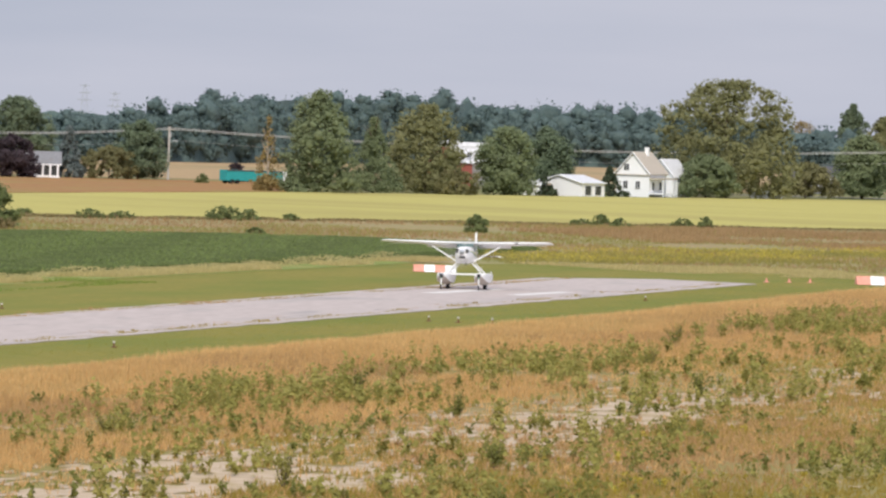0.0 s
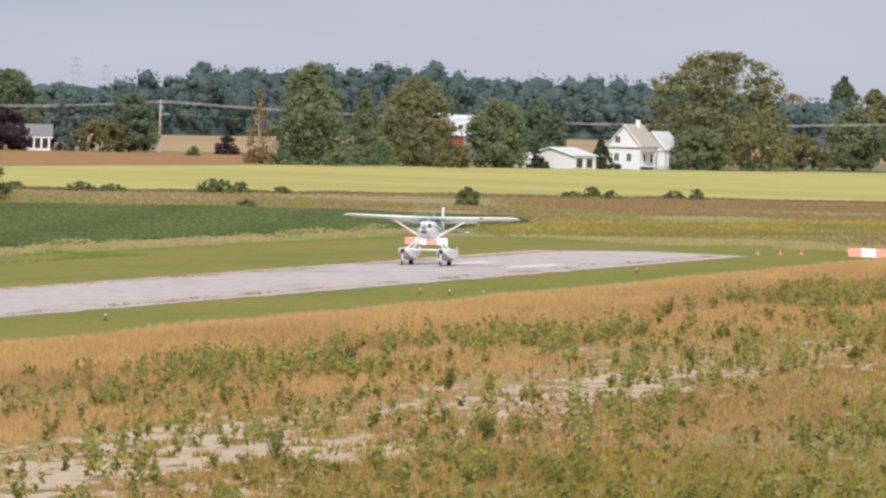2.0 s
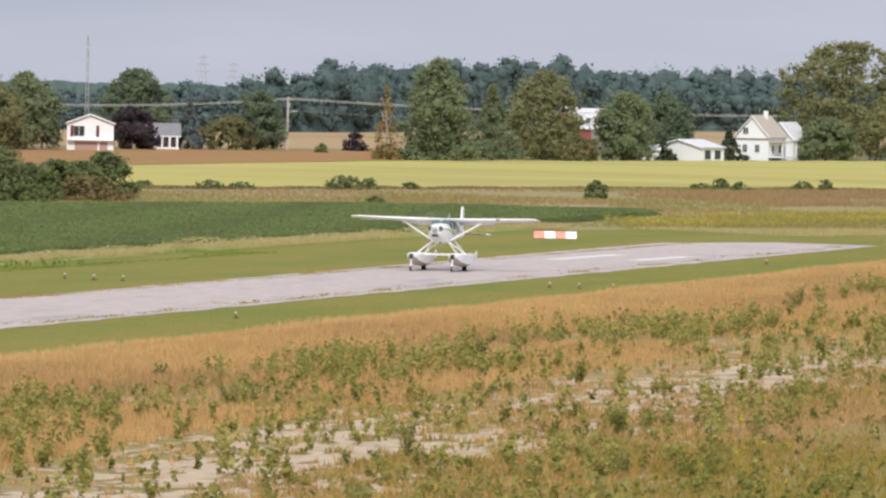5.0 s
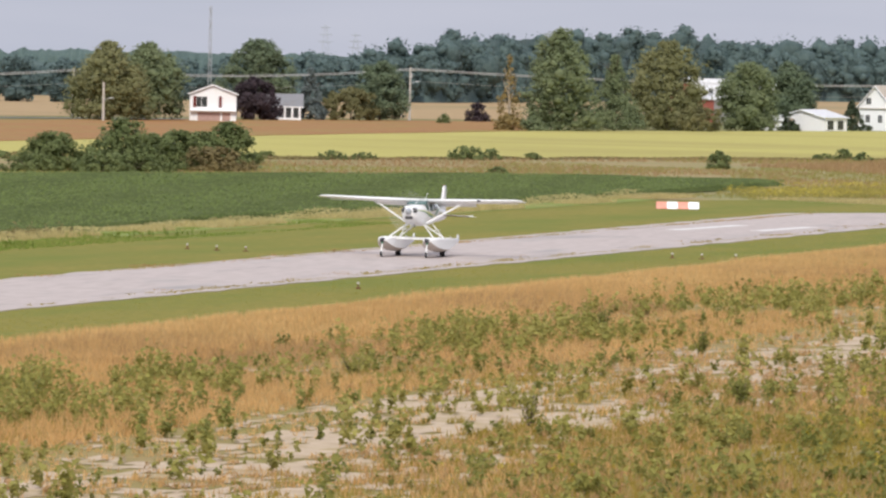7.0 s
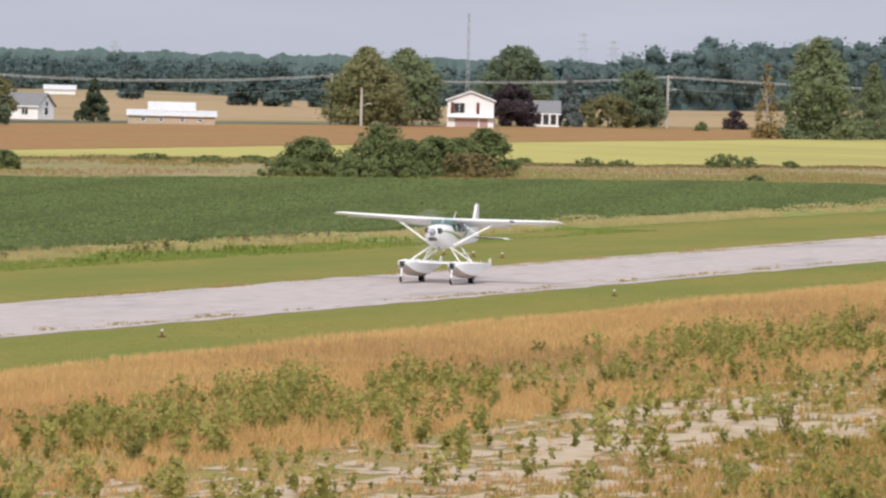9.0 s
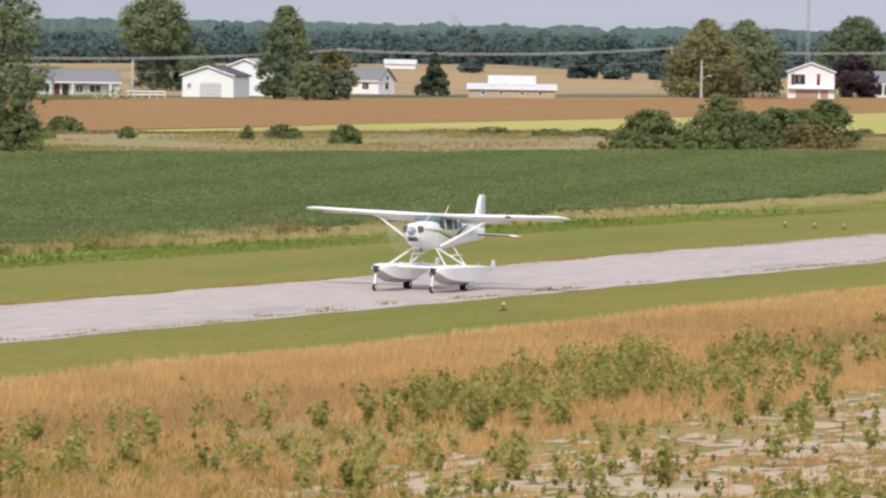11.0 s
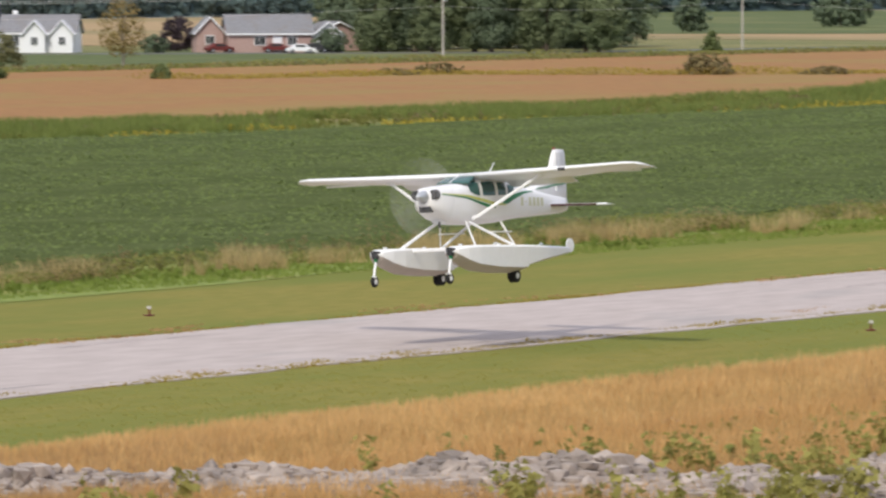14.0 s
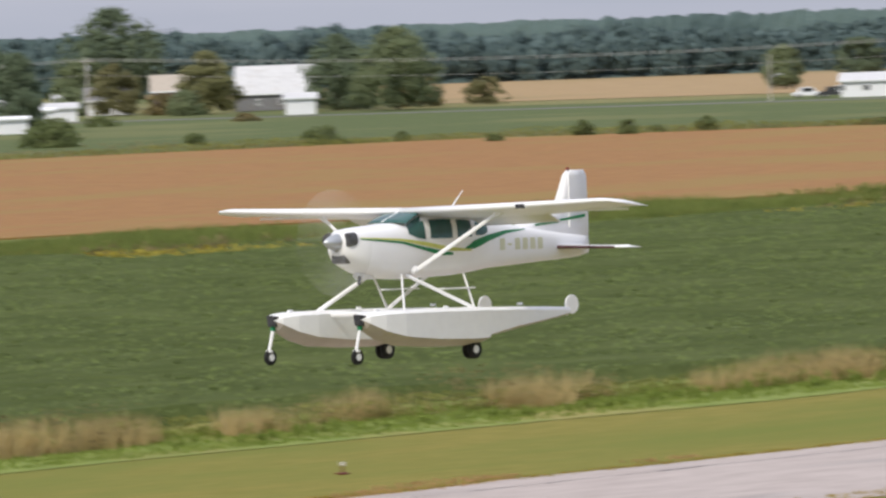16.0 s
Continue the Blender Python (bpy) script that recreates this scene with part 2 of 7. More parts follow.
pmr.inputs["From Min"].default_value, pmr.inputs["From Max"].default_value = -1, 1
pmr.inputs["To Min"].default_value, pmr.inputs["To Max"].default_value = 0.02, 0.12
pl.new(pco.outputs["Object"], pgrad.inputs["Vector"])
pl.new(pgrad.outputs["Fac"], pmul.inputs[0])
pl.new(pmul.outputs[0], psin.inputs[0])
pl.new(psin.outputs[0], pmr.inputs["Value"])
pl.new(pmr.outputs["Result"], pmix.inputs[0])
pl.new(ptr.outputs[0], pmix.inputs[1])
pl.new(pn["Principled BSDF"].outputs[0], pmix.inputs[2])
pl.new(pmix.outputs[0], pn["Material Output"].inputs["Surface"])
M["blades"] = pm

# ---- mesh helpers ----
RNG = np.random.default_rng(7)


def mesh_of(name, verts, faces, material, smooth=False):
    me = bpy.data.meshes.new(name)
    me.from_pydata([tuple(v) for v in verts], [], [tuple(f) for f in faces])
    me.materials.append(material)
    if smooth:
        me.shade_smooth()
    me.update()
    return me


def quad_mesh(name, q, material):
    """q: n x k x 3 corners, k = 3 or 4, each face on its own."""
    n, k = q.shape[:2]
    me = bpy.data.meshes.new(name)
    me.vertices.add(n * k)
    me.vertices.foreach_set("co", q.reshape(-1).astype(np.float32))
    me.loops.add(n * k)
    me.loops.foreach_set("vertex_index", np.arange(n * k, dtype=np.int32))
    me.polygons.add(n)
    me.polygons.foreach_set("loop_start", np.arange(0, n * k, k, dtype=np.int32))
    me.update(calc_edges=True)
    me.materials.append(material)
    return me


def part(name, data, material=None, parent=None, label=""):
    """Links a bmesh or a mesh as one object under a thing or a part."""
    if isinstance(data, bmesh.types.BMesh):
        me = bpy.data.meshes.new(name)
        data.to_mesh(me)
        data.free()
        me.materials.append(material)
        data = me
    ob = new(name, data)
    ob.parent = parent
    return tagged(ob, label)


def thing(name, x, y, z=0.0, rz=0.0, label="", category="", group="", kind=""):
    ob = new(name)
    ob.matrix_basis = pose(x, y, z, 0, 0, rz)
    return tagged(ob, label, category, group, kind)


def box(bm, x0, x1, y0, y1, z0, z1, bevel=0.0):
    g = bmesh.ops.create_cube(bm, size=1, matrix=Matrix.Translation(((x0 + x1) / 2, (y0 + y1) / 2, (z0 + z1) / 2)) @ Matrix.Diagonal((x1 - x0, y1 - y0, z1 - z0, 1)))
    if bevel:
        es = {e for v in g["verts"] for e in v.link_edges}
        bmesh.ops.bevel(bm, geom=list(es), offset=bevel, segments=2, affect="EDGES")
    return bm


def boxed(*a, bevel=0.0):
    return box(bmesh.new(), *a, bevel=bevel)


def tube(bm, a, b, ra, rb=None, sides=8, flat=1.0):
    """A tapered rod from a to b; flat squeezes it sideways to a streamlined strut."""
    a, b = Vector(a), Vector(b)
    d = b - a
    m = Matrix.Translation((a + b) / 2) @ d.to_track_quat("Z", "Y").to_matrix().to_4x4() @ Matrix.Diagonal((flat, 1, 1, 1))
    bmesh.ops.create_cone(bm, cap_ends=True, segments=sides, radius1=ra, radius2=ra if rb is None else rb, depth=d.length, matrix=m)
    return bm


def rod(a, b, ra, rb=None, sides=8, flat=1.0):
    return tube(bmesh.new(), a, b, ra, rb, sides, flat)


def wheel_mesh(bm, c, r, w, sides=20):
    bmesh.ops.create_cone(bm, cap_ends=True, segments=sides, radius1=r, radius2=r, depth=w, matrix=Matrix.Translation(c) @ pose(0, 0, 0, 0, 90, 0))
    bmesh.ops.bevel(bm, geom=[e for e in bm.edges if abs(e.calc_face_angle(0)) > 1], offset=w * 0.25, segments=2, affect="EDGES")
    return bm


def unit(v):
    return v / np.maximum(np.linalg.norm(v, axis=-1, keepdims=True), 1e-9)


def leaves_on(centres, normals, size, rng, jitter=0.5, aspect=1.0, corners=4):
    """A small leaf clump (one face of three or four corners) at each centre, roughly across its normal."""
    n = len(centres)
    nn = unit(normals + rng.normal(0, jitter, (n, 3)))
    a = unit(np.cross(nn, rng.normal(0, 1, (n, 3))))
    b = np.cross(nn, a)
    s = size * rng.uniform(0.55, 1.35, (n, 1))
    a, b = a * s * aspect, b * s
    k = rng.uniform(0.6, 1.15, (n, 4, 1))
    if corners == 3:
        return np.stack([centres + a * k[:, 0] * 1.2, centres - a * k[:, 1] * 0.6 + b * k[:, 2], centres - a * k[:, 3] * 0.6 - b * k[:, 2]], 1)
    return np.stack([centres - a * k[:, 0], centres - b * k[:, 1], centres + a * k[:, 2], centres + b * k[:, 3]], 1)


def lobed(rng, n_leaf, n_lobe, w, d, h, z0, shape="round"):
    """Leaf places and normals on lobes that fill a crown of width w, depth d and height h above z0."""
    t = rng.uniform(0, 1, n_lobe)
    if shape == "cone":
        t = t ** 1.15
        r_at = 1.06 - t
        size = 0.12
    elif shape == "column":
        r_at = np.sqrt(np.clip(1 - (2 * t - 0.85) ** 2 * 0.8, 0.1, 1)) * 0.95
        size = 0.17
    elif shape == "dome":
        r_at = np.sqrt(np.clip(1 - t ** 2.6, 0.06, 1)) * (0.86 + 0.14 * np.minimum(t * 4, 1))
        size = 0.15
    elif shape == "mound":
        t = t ** 1.2
        r_at = np.sqrt(np.clip(1 - t ** 2, 0.05, 1))
        size = 0.24
    else:
        r_at = np.sqrt(np.clip(1 - (1.62 * t - 0.52) ** 2, 0.05, 1))
        size = 0.17
    ang = rng.uniform(0, 2 * math.pi, n_lobe)
    # no two sides alike
    f1, f2 = rng.uniform(0, 2 * math.pi, 2)
    if shape in ("round", "dome"):
        r_at = r_at * (0.97 + 0.10 * np.sin(2 * ang + f1 + 5 * t) + 0.08 * np.sin(3 * ang + f2 - 8 * t))
    shell = rng.uniform(0, 1, n_lobe) < 0.7
    rr = np.where(shell, rng.uniform(0.72, 1.12, n_lobe), np.sqrt(rng.uniform(0.0, 0.7, n_lobe))) * r_at
    size *= 0.66
    lobe_r = size * min(w * 1.1, h) * rng.uniform(0.55, 1.0, n_lobe) * np.where(rng.uniform(0, 1, n_lobe) < 0.3, 1.7, 1.0) * (0.55 + 0.45 * r_at) * min(1.0, 11.0 / h) ** 0.8
    rr = np.maximum(rr * w / 2 - lobe_r * 0.8, 0) / (w / 2)
    top = np.minimum(z0 + t * h, z0 + h - lobe_r * 0.75)
    c = np.stack([np.cos(ang) * rr * w / 2, np.sin(ang) * rr * d / 2, np.maximum(top, z0 + lobe_r * 0.5)], 1)
    which = rng.choice(n_lobe, n_leaf, p=lobe_r ** 2 / np.sum(lobe_r ** 2))
    nrm = unit(rng.normal(0, 1, (n_leaf, 3)) + np.array([0, 0, 0.2]))
    p = c[which] + nrm * lobe_r[which][:, None] * (0.55 + 0.6 * rng.uniform(0, 1, (n_leaf, 1)) ** 0.6) * np.array([1, 1, 0.9])
    p[:, 2] = np.maximum(p[:, 2], z0 * 0.6)
    out = unit(np.stack([p[:, 0] * 2 / w, p[:, 1] * 2 / d, (p[:, 2] - z0 - 0.35 * h) * 2 / h], 1))
    return p, 0.7 * nrm + 1.0 * out + np.array([0, 0, 0.25]), c, lobe_r


ICO = {}


def clumps(rng, c, r, squash=0.85, fine=2):
    """Uneven rounded leaf masses round the centres c with radii r: corners and three-cornered faces."""
    if fine not in ICO:
        bm = bmesh.new()
        bmesh.ops.create_icosphere(bm, subdivisions=fine, radius=1)
        ICO[fine] = (np.array([v.co[:] for v in bm.verts]), np.array([[v.index for v in f.verts] for f in bm.faces]))
        bm.free()
    v, f = ICO[fine]
    k = len(c)
    wob = rng.uniform(0.6, 1.25, (k, len(v), 1))
    p = c[:, None, :] + v[None] * wob * r[:, None, None] * np.array([1, 1, squash])
    return p.reshape(-1, 3), (f[None] + (np.arange(k) * len(v))[:, None, None]).reshape(-1, 3)


def crown_mesh(name, quads, mass, material):
    """Loose leaves and leaf masses in one mesh; the masses are smooth."""
    v, f = mass
    q = quads.reshape(-1, 3)
    nq, nf, k = len(quads), len(f), quads.shape[1]
    me = bpy.data.meshes.new(name)
    me.vertices.add(len(q) + len(v))
    me.vertices.foreach_set("co", np.concatenate([q, v]).reshape(-1).astype(np.float32))
    me.loops.add(nq * k + nf * 3)
    me.loops.foreach_set("vertex_index", np.concatenate([np.arange(nq * k), f.reshape(-1) + len(q)]).astype(np.int32))
    me.polygons.add(nq + nf)
    me.polygons.foreach_set("loop_start", np.concatenate([np.arange(nq) * k, nq * k + np.arange(nf) * 3]).astype(np.int32))
    me.polygons.foreach_set("use_smooth", np.concatenate([np.zeros(nq, bool), np.ones(nf, bool)]))
    me.update(calc_edges=True)
    me.materials.append(material)
    return me


def tree_trunk(rng, h, r, z_top, material_key, limbs=6, spread=1.0):
    bm = bmesh.new()
    p = Vector((0, 0, 0))
    for i in range(4):
        q = Vector((rng.normal(0, 0.03 * h * 0.3), rng.normal(0, 0.03 * h * 0.3), z_top * (i + 1) / 4))
        tube(bm, p, q, r * (1 - 0.2 * i) * (1.25 if i == 0 else 1), r * (1 - 0.2 * (i + 1)))
        p = q
    for i in range(limbs):
        a = rng.uniform(0, 2 * math.pi)
        zb = z_top * rng.uniform(0.3, 0.95)
        reach = spread * rng.uniform(0.5, 0.9)
        tube(bm, (0, 0, zb), (math.cos(a) * reach, math.sin(a) * reach, zb + h * rng.uniform(0.08, 0.3)), r * 0.4, r * 0.12, 6)
    me = bpy.data.meshes.new("trunk")
    bm.to_mesh(me)
    bm.free()
    me.materials.append(M[material_key])
    return me


def tree(name, label, x, y, h, w, mat, shape="round", trunk=0.14, leaf=0.30, dense=1.0, bark="bark", seed=0, kind=""):
    rng = np.random.default_rng(1000 + seed + int(abs(x) * 7 + abs(y) * 3))
    ob = thing(name, x, y, 0, rng.uniform(0, 360), label, "tree")
    w *= 1.15
    z0 = trunk * h
    area = w * h
    # nearer crowns carry finer leaves
    fine = min(1.3, max(0.62, math.hypot(x, y) / 850))
    leaf *= fine
    dense_by = dense * min(1.9, fine ** -1.6)
    n_leaf = int(min(18000 if h > 18 else 10500, max(2400 * min(dense, 1), area * 120 * dense_by)))
    n_lobe = int(min(700 if h > 18 else 360, max(110, area * 2.4)))
    p, nrm, c, r = lobed(rng, n_leaf, n_lobe, w, w * 0.9, h - z0, z0, shape)
    mass = clumps(rng, c, r * (0.46 if dense > 0.5 else 0.12), 0.85, 1)
    part("crown", crown_mesh("crown", leaves_on(p, nrm, leaf * 0.7, rng, 0.9, 1.0, 3), mass, M[mat]), None, ob)
    part("trunk", tree_trunk(rng, h, max(0.07, 0.022 * h), h * (0.8 if shape != "round" else 0.62), bark, 7, w * 0.3), None, ob)
    return ob


def bush(label, x, y, h, w, mat="bushgreen", leaf=0.16, dense=1.0, seed=0, name="bush", group=""):
    rng = np.random.default_rng(5000 + seed + int(abs(x) * 7 + abs(y) * 3))
    ob = thing(name, x, y, 0, 0, label, "bush", group)
    n_leaf = int(min(5000, max(500, w * h * 230 * dense * (0.16 / leaf) ** 2)))
    p, nrm, c, r = lobed(rng, n_leaf, int(max(30, 40 + w * 16)), w * 1.25, w, h * 1.02, 0.0, "mound")
    p[:, 2] = np.clip(p[:, 2], 0.02, None)
    part("foliage", crown_mesh("foliage", leaves_on(p, nrm, leaf * 0.85, rng, 0.8, 1.0, 3), clumps(rng, c, r * 0.55, 0.85, 1), M[mat]), None, ob)
    for i in range(4):
        a = rng.uniform(0, 2 * math.pi)
        part("stem", rod((0, 0, -0.02), (math.cos(a) * w * 0.3, math.sin(a) * w * 0.3, h * 0.75), 0.02 + 0.012 * h, 0.01, 5), M["bark"], ob)
    return ob


def sheet(name, corners, z, material_key, label, category="field", thick=0.0, kind="structure"):
    """A flat piece of ground with a real edge of that thickness."""
    n = len(corners)
    v = [(x, y, z) for x, y in corners]
    f = [tuple(range(n))]
    if thick:
        v += [(x, y, z - thick) for x, y in corners]
        f += [(i, i + n, (i + 1) % n + n, (i + 1) % n) for i in range(n)]
    bm = bmesh.new()
    vs = [bm.verts.new(c) for c in v]
    for q in f:
        bm.faces.new([vs[i] for i in q])
    bmesh.ops.recalc_face_normals(bm, faces=bm.faces)
    if sum(1 for fc in bm.faces if len(fc.verts) == n and fc.calc_center_median().z > z - 1e-6 and fc.normal.z < 0):
        bmesh.ops.reverse_faces(bm, faces=bm.faces)
    ob = part(name, bm, M[material_key])
    return tagged(ob, label, category, "", kind)


# ---- ground ----


def ground_sheet():
    bm = bmesh.new()
    vs = []
    for r in (30, 120, 400, 1200, 2400, 4600):
        vs.append([bm.verts.new((r * math.cos(2 * math.pi * i / 48), r * math.sin(2 * math.pi * i / 48), -0.06)) for i in range(48)])
    bm.faces.new(vs[0])
    for a, b in zip(vs, vs[1:]):
        for i in range(48):
            bm.faces.new((a[i], b[i], b[(i + 1) % 48], a[(i + 1) % 48]))
    bmesh.ops.recalc_face_normals(bm, faces=bm.faces)
    return tagged(part("ground", bm, M["meadow"]), "dry green and tan meadow reaching the horizon", "ground", "", "structure")


ground_sheet()


def wavy(points, step=4.0, amp=0.35, seed=0):
    """A closed outline with a slightly uneven line between its corners."""
    out = []
    for i, (a, b) in enumerate(zip(points, points[1:] + points[:1])):
        a, b = Vector((*a, 0)), Vector((*b, 0))
        n = max(1, int((b - a).length / step))
        side = Vector((-(b - a).y, (b - a).x, 0)).normalized()
        for k in range(n):
            p = a.lerp(b, k / n)
            if k:
                p += side * amp * noise.noise((p.x * 0.3 + seed, p.y * 0.3, seed))
            out.append((p.x, p.y))
    return out


sheet("weedy_ground", wavy([(-12, 50), (-67, 50), (-67, 460), (-12, 460)], 6, 0.8, 1), -0.03, "weedsoil", "weedy soil with dry grass and patches of bare sand", "ground")
sheet("mown_grass", wavy([(-74.2, 20), (-114, 20), (-114, 400), (-96, 440), (-74.2, 420)], 5, 0.5, 2), -0.012, "mown", "mown olive-green grass beside the runway", "grass")
sheet("runway", wavy([(-85, -60), (-95.2, -60), (-95.4, 200), (-97.2, 376), (-91, 385), (-83.6, 383)], 1.2, 0.42, 3), 0.02, "concrete", "pale grey worn runway with ragged grassy edges", "runway", 0.06)
sheet("rough_meadow", wavy([(-60, 420), (-116, 405), (-118, 450), (-140, 440), (-165, 400), (-185, 350), (-190, 300), (-190, 233), (-200, 160), (-262, 160),
      (-240, 240), (-241, 400), (-236, 439), (-209, 514), (-187, 518), (-160, 580), (-124, 636), (-60, 720)], 8, 1.0, 4), -0.015, "rough", "rough brown and green meadow strip", "meadow")
sheet("green_verge", wavy([(-205, 150), (-260, 150), (-238, 240), (-240, 400), (-237, 440), (-226, 424), (-212, 384), (-196, 362), (-195, 300), (-195, 233)], 6, 1.0, 14), 0.0, "lush", "lush green weedy strip between two crops", "verge")
sheet("green_verge", wavy([(-108.6, 30), (-118, 30), (-118, 404), (-114, 404), (-113, 230), (-113.6, 176), (-110.2, 155), (-108.6, 138)], 5, 0.7, 15), 0.004, "freshgreen", "fresh green weedy strip along the crop", "verge")
sheet("grain_field", wavy([(-244, 140), (-233, 180), (-224, 240), (-225, 365), (-238, 412), (-239, 520), (-240, 668), (-237, 770), (-270, 880), (-300, 838), (-331, 640),
      (-334, 480), (-334, 366), (-380, 320), (-392, 275), (-400, 200)], 10, 0.6, 5), 0.10, "wheat", "orange-tan ripe grain field", "field", 0.2)
sheet("yellow_green_field", wavy([(-236, 441), (-209, 516), (-187, 521), (-160, 583), (-124, 640), (-60, 740), (-60, 1000), (-186, 953), (-214, 842), (-236, 770), (-239, 668), (-238.5, 520)], 10, 0.6, 6),
      0.08, "canola", "yellow-green crop field, even and bright", "field", 0.18)
sheet("far_grain_field", wavy([(-290, 900), (-330, 830), (-352, 640), (-420, 640), (-640, 900), (-760, 1600), (-330, 1700), (-200, 1300), (-220, 1000)], 20, 2, 7), -0.02, "tanfar", "distant tan stubble field behind the houses", "field")
sheet("green_field", wavy([(-336, 640), (-336, 368), (-382, 322), (-394, 277), (-402, 200), (-600, 240), (-560, 430), (-480, 470), (-420, 500), (-372, 530), (-352, 600)], 10, 1, 8), 0.01, "greenlot", "low green field before the farm buildings", "field")
sheet("far_grain_field", wavy([(-430, 560), (-500, 500), (-560, 470), (-760, 560), (-900, 700), (-800, 900), (-600, 860), (-470, 720)], 20, 2, 9), -0.005, "tanfar", "distant tan field before the woods", "field")
sheet("far_green_field", wavy([(-395, 715), (-455, 668), (-700, 1000), (-560, 1060)], 20, 2, 10), 0.02, "greenlot", "distant green field strip", "field")
road = sheet("road", wavy([(-568, 395), (-470, 448), (-400, 502), (-362, 535), (-349, 600), (-345, 690), (-325, 790), (-290, 858), (-245, 925), (-180, 1010),
      (-175, 1006), (-240, 921), (-285, 854), (-320, 786), (-340, 688), (-344, 598), (-357, 532), (-396, 498), (-467, 443), (-566, 390)], 15, 0.1, 11), 0.03, "asphalt", "pale country road past the houses", "road", 0.05)

# soybean canopy: one uneven sheet with a real edge
SOY = [(-116.8, 60), (-117.4, 405), (-119, 462), (-124, 469), (-134, 470), (-147, 461), (-159, 441), (-173, 418), (-181, 397), (-198, 366), (-199.5, 330), (-200.5, 300), (-199.5, 267), (-201, 240), (-206, 200), (-208, 165), (-213, 150), (-225, 60)]


def inside(x, y, poly):
    hit = np.zeros(len(x), bool)
    for (x0, y0), (x1, y1) in zip(poly, poly[1:] + poly[:1]):
        c = ((y0 > y) != (y1 > y)) & (x < (x1 - x0) * (y - y0) / ((y1 - y0) or 1e-9) + x0)
        hit ^= c
    return hit


def soy_field():
    xs, ys = np.arange(-226, -116, 0.75), np.arange(60, 466, 0.9)
    gx, gy = np.meshgrid(xs, ys, indexing="ij")
    rng = np.random.default_rng(3)
    jx, jy = gx + rng.uniform(-0.2, 0.2, gx.shape), gy + rng.uniform(-0.25, 0.25, gx.shape)
    keep = inside(gx.ravel(), gy.ravel(), SOY).reshape(gx.shape)
    z = 0.42 + rng.uniform(-0.035, 0.035, gx.shape) + 0.05 * np.sin(gx * 0.5 + gy * 0.11)
    edge = np.zeros_like(keep)
    edge[1:-1, 1:-1] = keep[1:-1, 1:-1] & ~(keep[:-2, 1:-1] & keep[2:, 1:-1] & keep[1:-1, :-2] & keep[1:-1, 2:])
    z[edge] = 0.0
    idx = -np.ones(gx.shape, int)
    idx[keep] = np.arange(keep.sum())
    v = np.stack([jx[keep], jy[keep], z[keep]], 1)
    a, b, c, d = idx[:-1, :-1], idx[1:, :-1], idx[1:, 1:], idx[:-1, 1:]
    ok = (a >= 0) & (b >= 0) & (c >= 0) & (d >= 0)
    f = np.stack([a[ok], b[ok], c[ok], d[ok]], 1)
    ob = thing("soybean_field", 0, 0, 0, 0, "green soybean field with fine uneven leaf canopy", "field", "", "stuff")
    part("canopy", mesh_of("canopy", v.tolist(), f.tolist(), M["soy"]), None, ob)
    n = 240000
    x, y = rng.uniform(-226, -116.8, n), 75 + 390 * rng.uniform(0, 1, n) ** 0.85
    k = inside(x, y, SOY)
    p = np.stack([x[k], y[k], rng.uniform(0.4, 0.5, k.sum())], 1)
    part("leaves", quad_mesh("leaves", leaves_on(p, np.tile([0, -0.35, 0.8], (len(p), 1)), 0.085, rng, 0.3, 1.0, 3), M["soyleaf"]), None, ob)


soy_field()

# ---- grass and weeds ----


def sandy(x, y):
    """How bare the weedy ground is; above 0 it is open sand."""
    band = math.exp(-((x + 48.0) / 6.5) ** 2) * math.exp(-((y - 155) / 95) ** 4)
    return 0.62 * band + 0.40 * noise.noise((x * 0.22, y * 0.08, 5.0)) + 0.5 * noise.noise((x * 0.8, y * 0.34, 9.0)) + 0.6 * noise.noise((x * 1.9, y * 0.9, 3.0)) - 0.49


def sand_ground():
    xs, ys = np.arange(-66, -26, 0.22), np.arange(80, 330, 0.55)
    v, f = [], []
    for x in xs:
        for y in ys:
            if sandy(x + 0.11, y + 0.27) > 0:
                k = len(v)
                v += [(x, y, -0.014), (x + 0.22, y, -0.014), (x + 0.22, y + 0.55, -0.014), (x, y + 0.55, -0.014)]
                f.append((k, k + 1, k + 2, k + 3))
    return tagged(part("bare_sand", mesh_of("bare_sand", v, f, M["sand"])), "open pale sandy soil between the weeds", "sand", "", "structure")


sand_ground()


def tufts(x, y, h, rng, blades=4, lean=0.35, width=0.03, z=0.0):
    """Thin three-cornered blades rising from each place."""
    n = len(x)
    x, y, h = (np.repeat(q, blades) for q in (x, y, h))
    m = n * blades
    a = rng.uniform(0, 2 * math.pi, m)
    bx, by = x + rng.normal(0, 0.07, m), y + rng.normal(0, 0.07, m)
    hh = h * rng.uniform(0.55, 1.2, m)
    le = hh * lean * rng.uniform(0.1, 1.4, m)
    w = width * rng.uniform(0.6, 1.5, m)
    c, s = np.cos(a), np.sin(a)
    t = rng.uniform(0, 2 * math.pi, m)
    p0 = np.stack([bx - s * w, by + c * w, np.full(m, z)], 1)
    p1 = np.stack([bx + s * w, by - c * w, np.full(m, z)], 1)
    p2 = np.stack([bx + np.cos(t) * le + 0.25 * w, by + np.sin(t) * le, hh + z], 1)
    return np.stack([p0, p1, p2], 1)


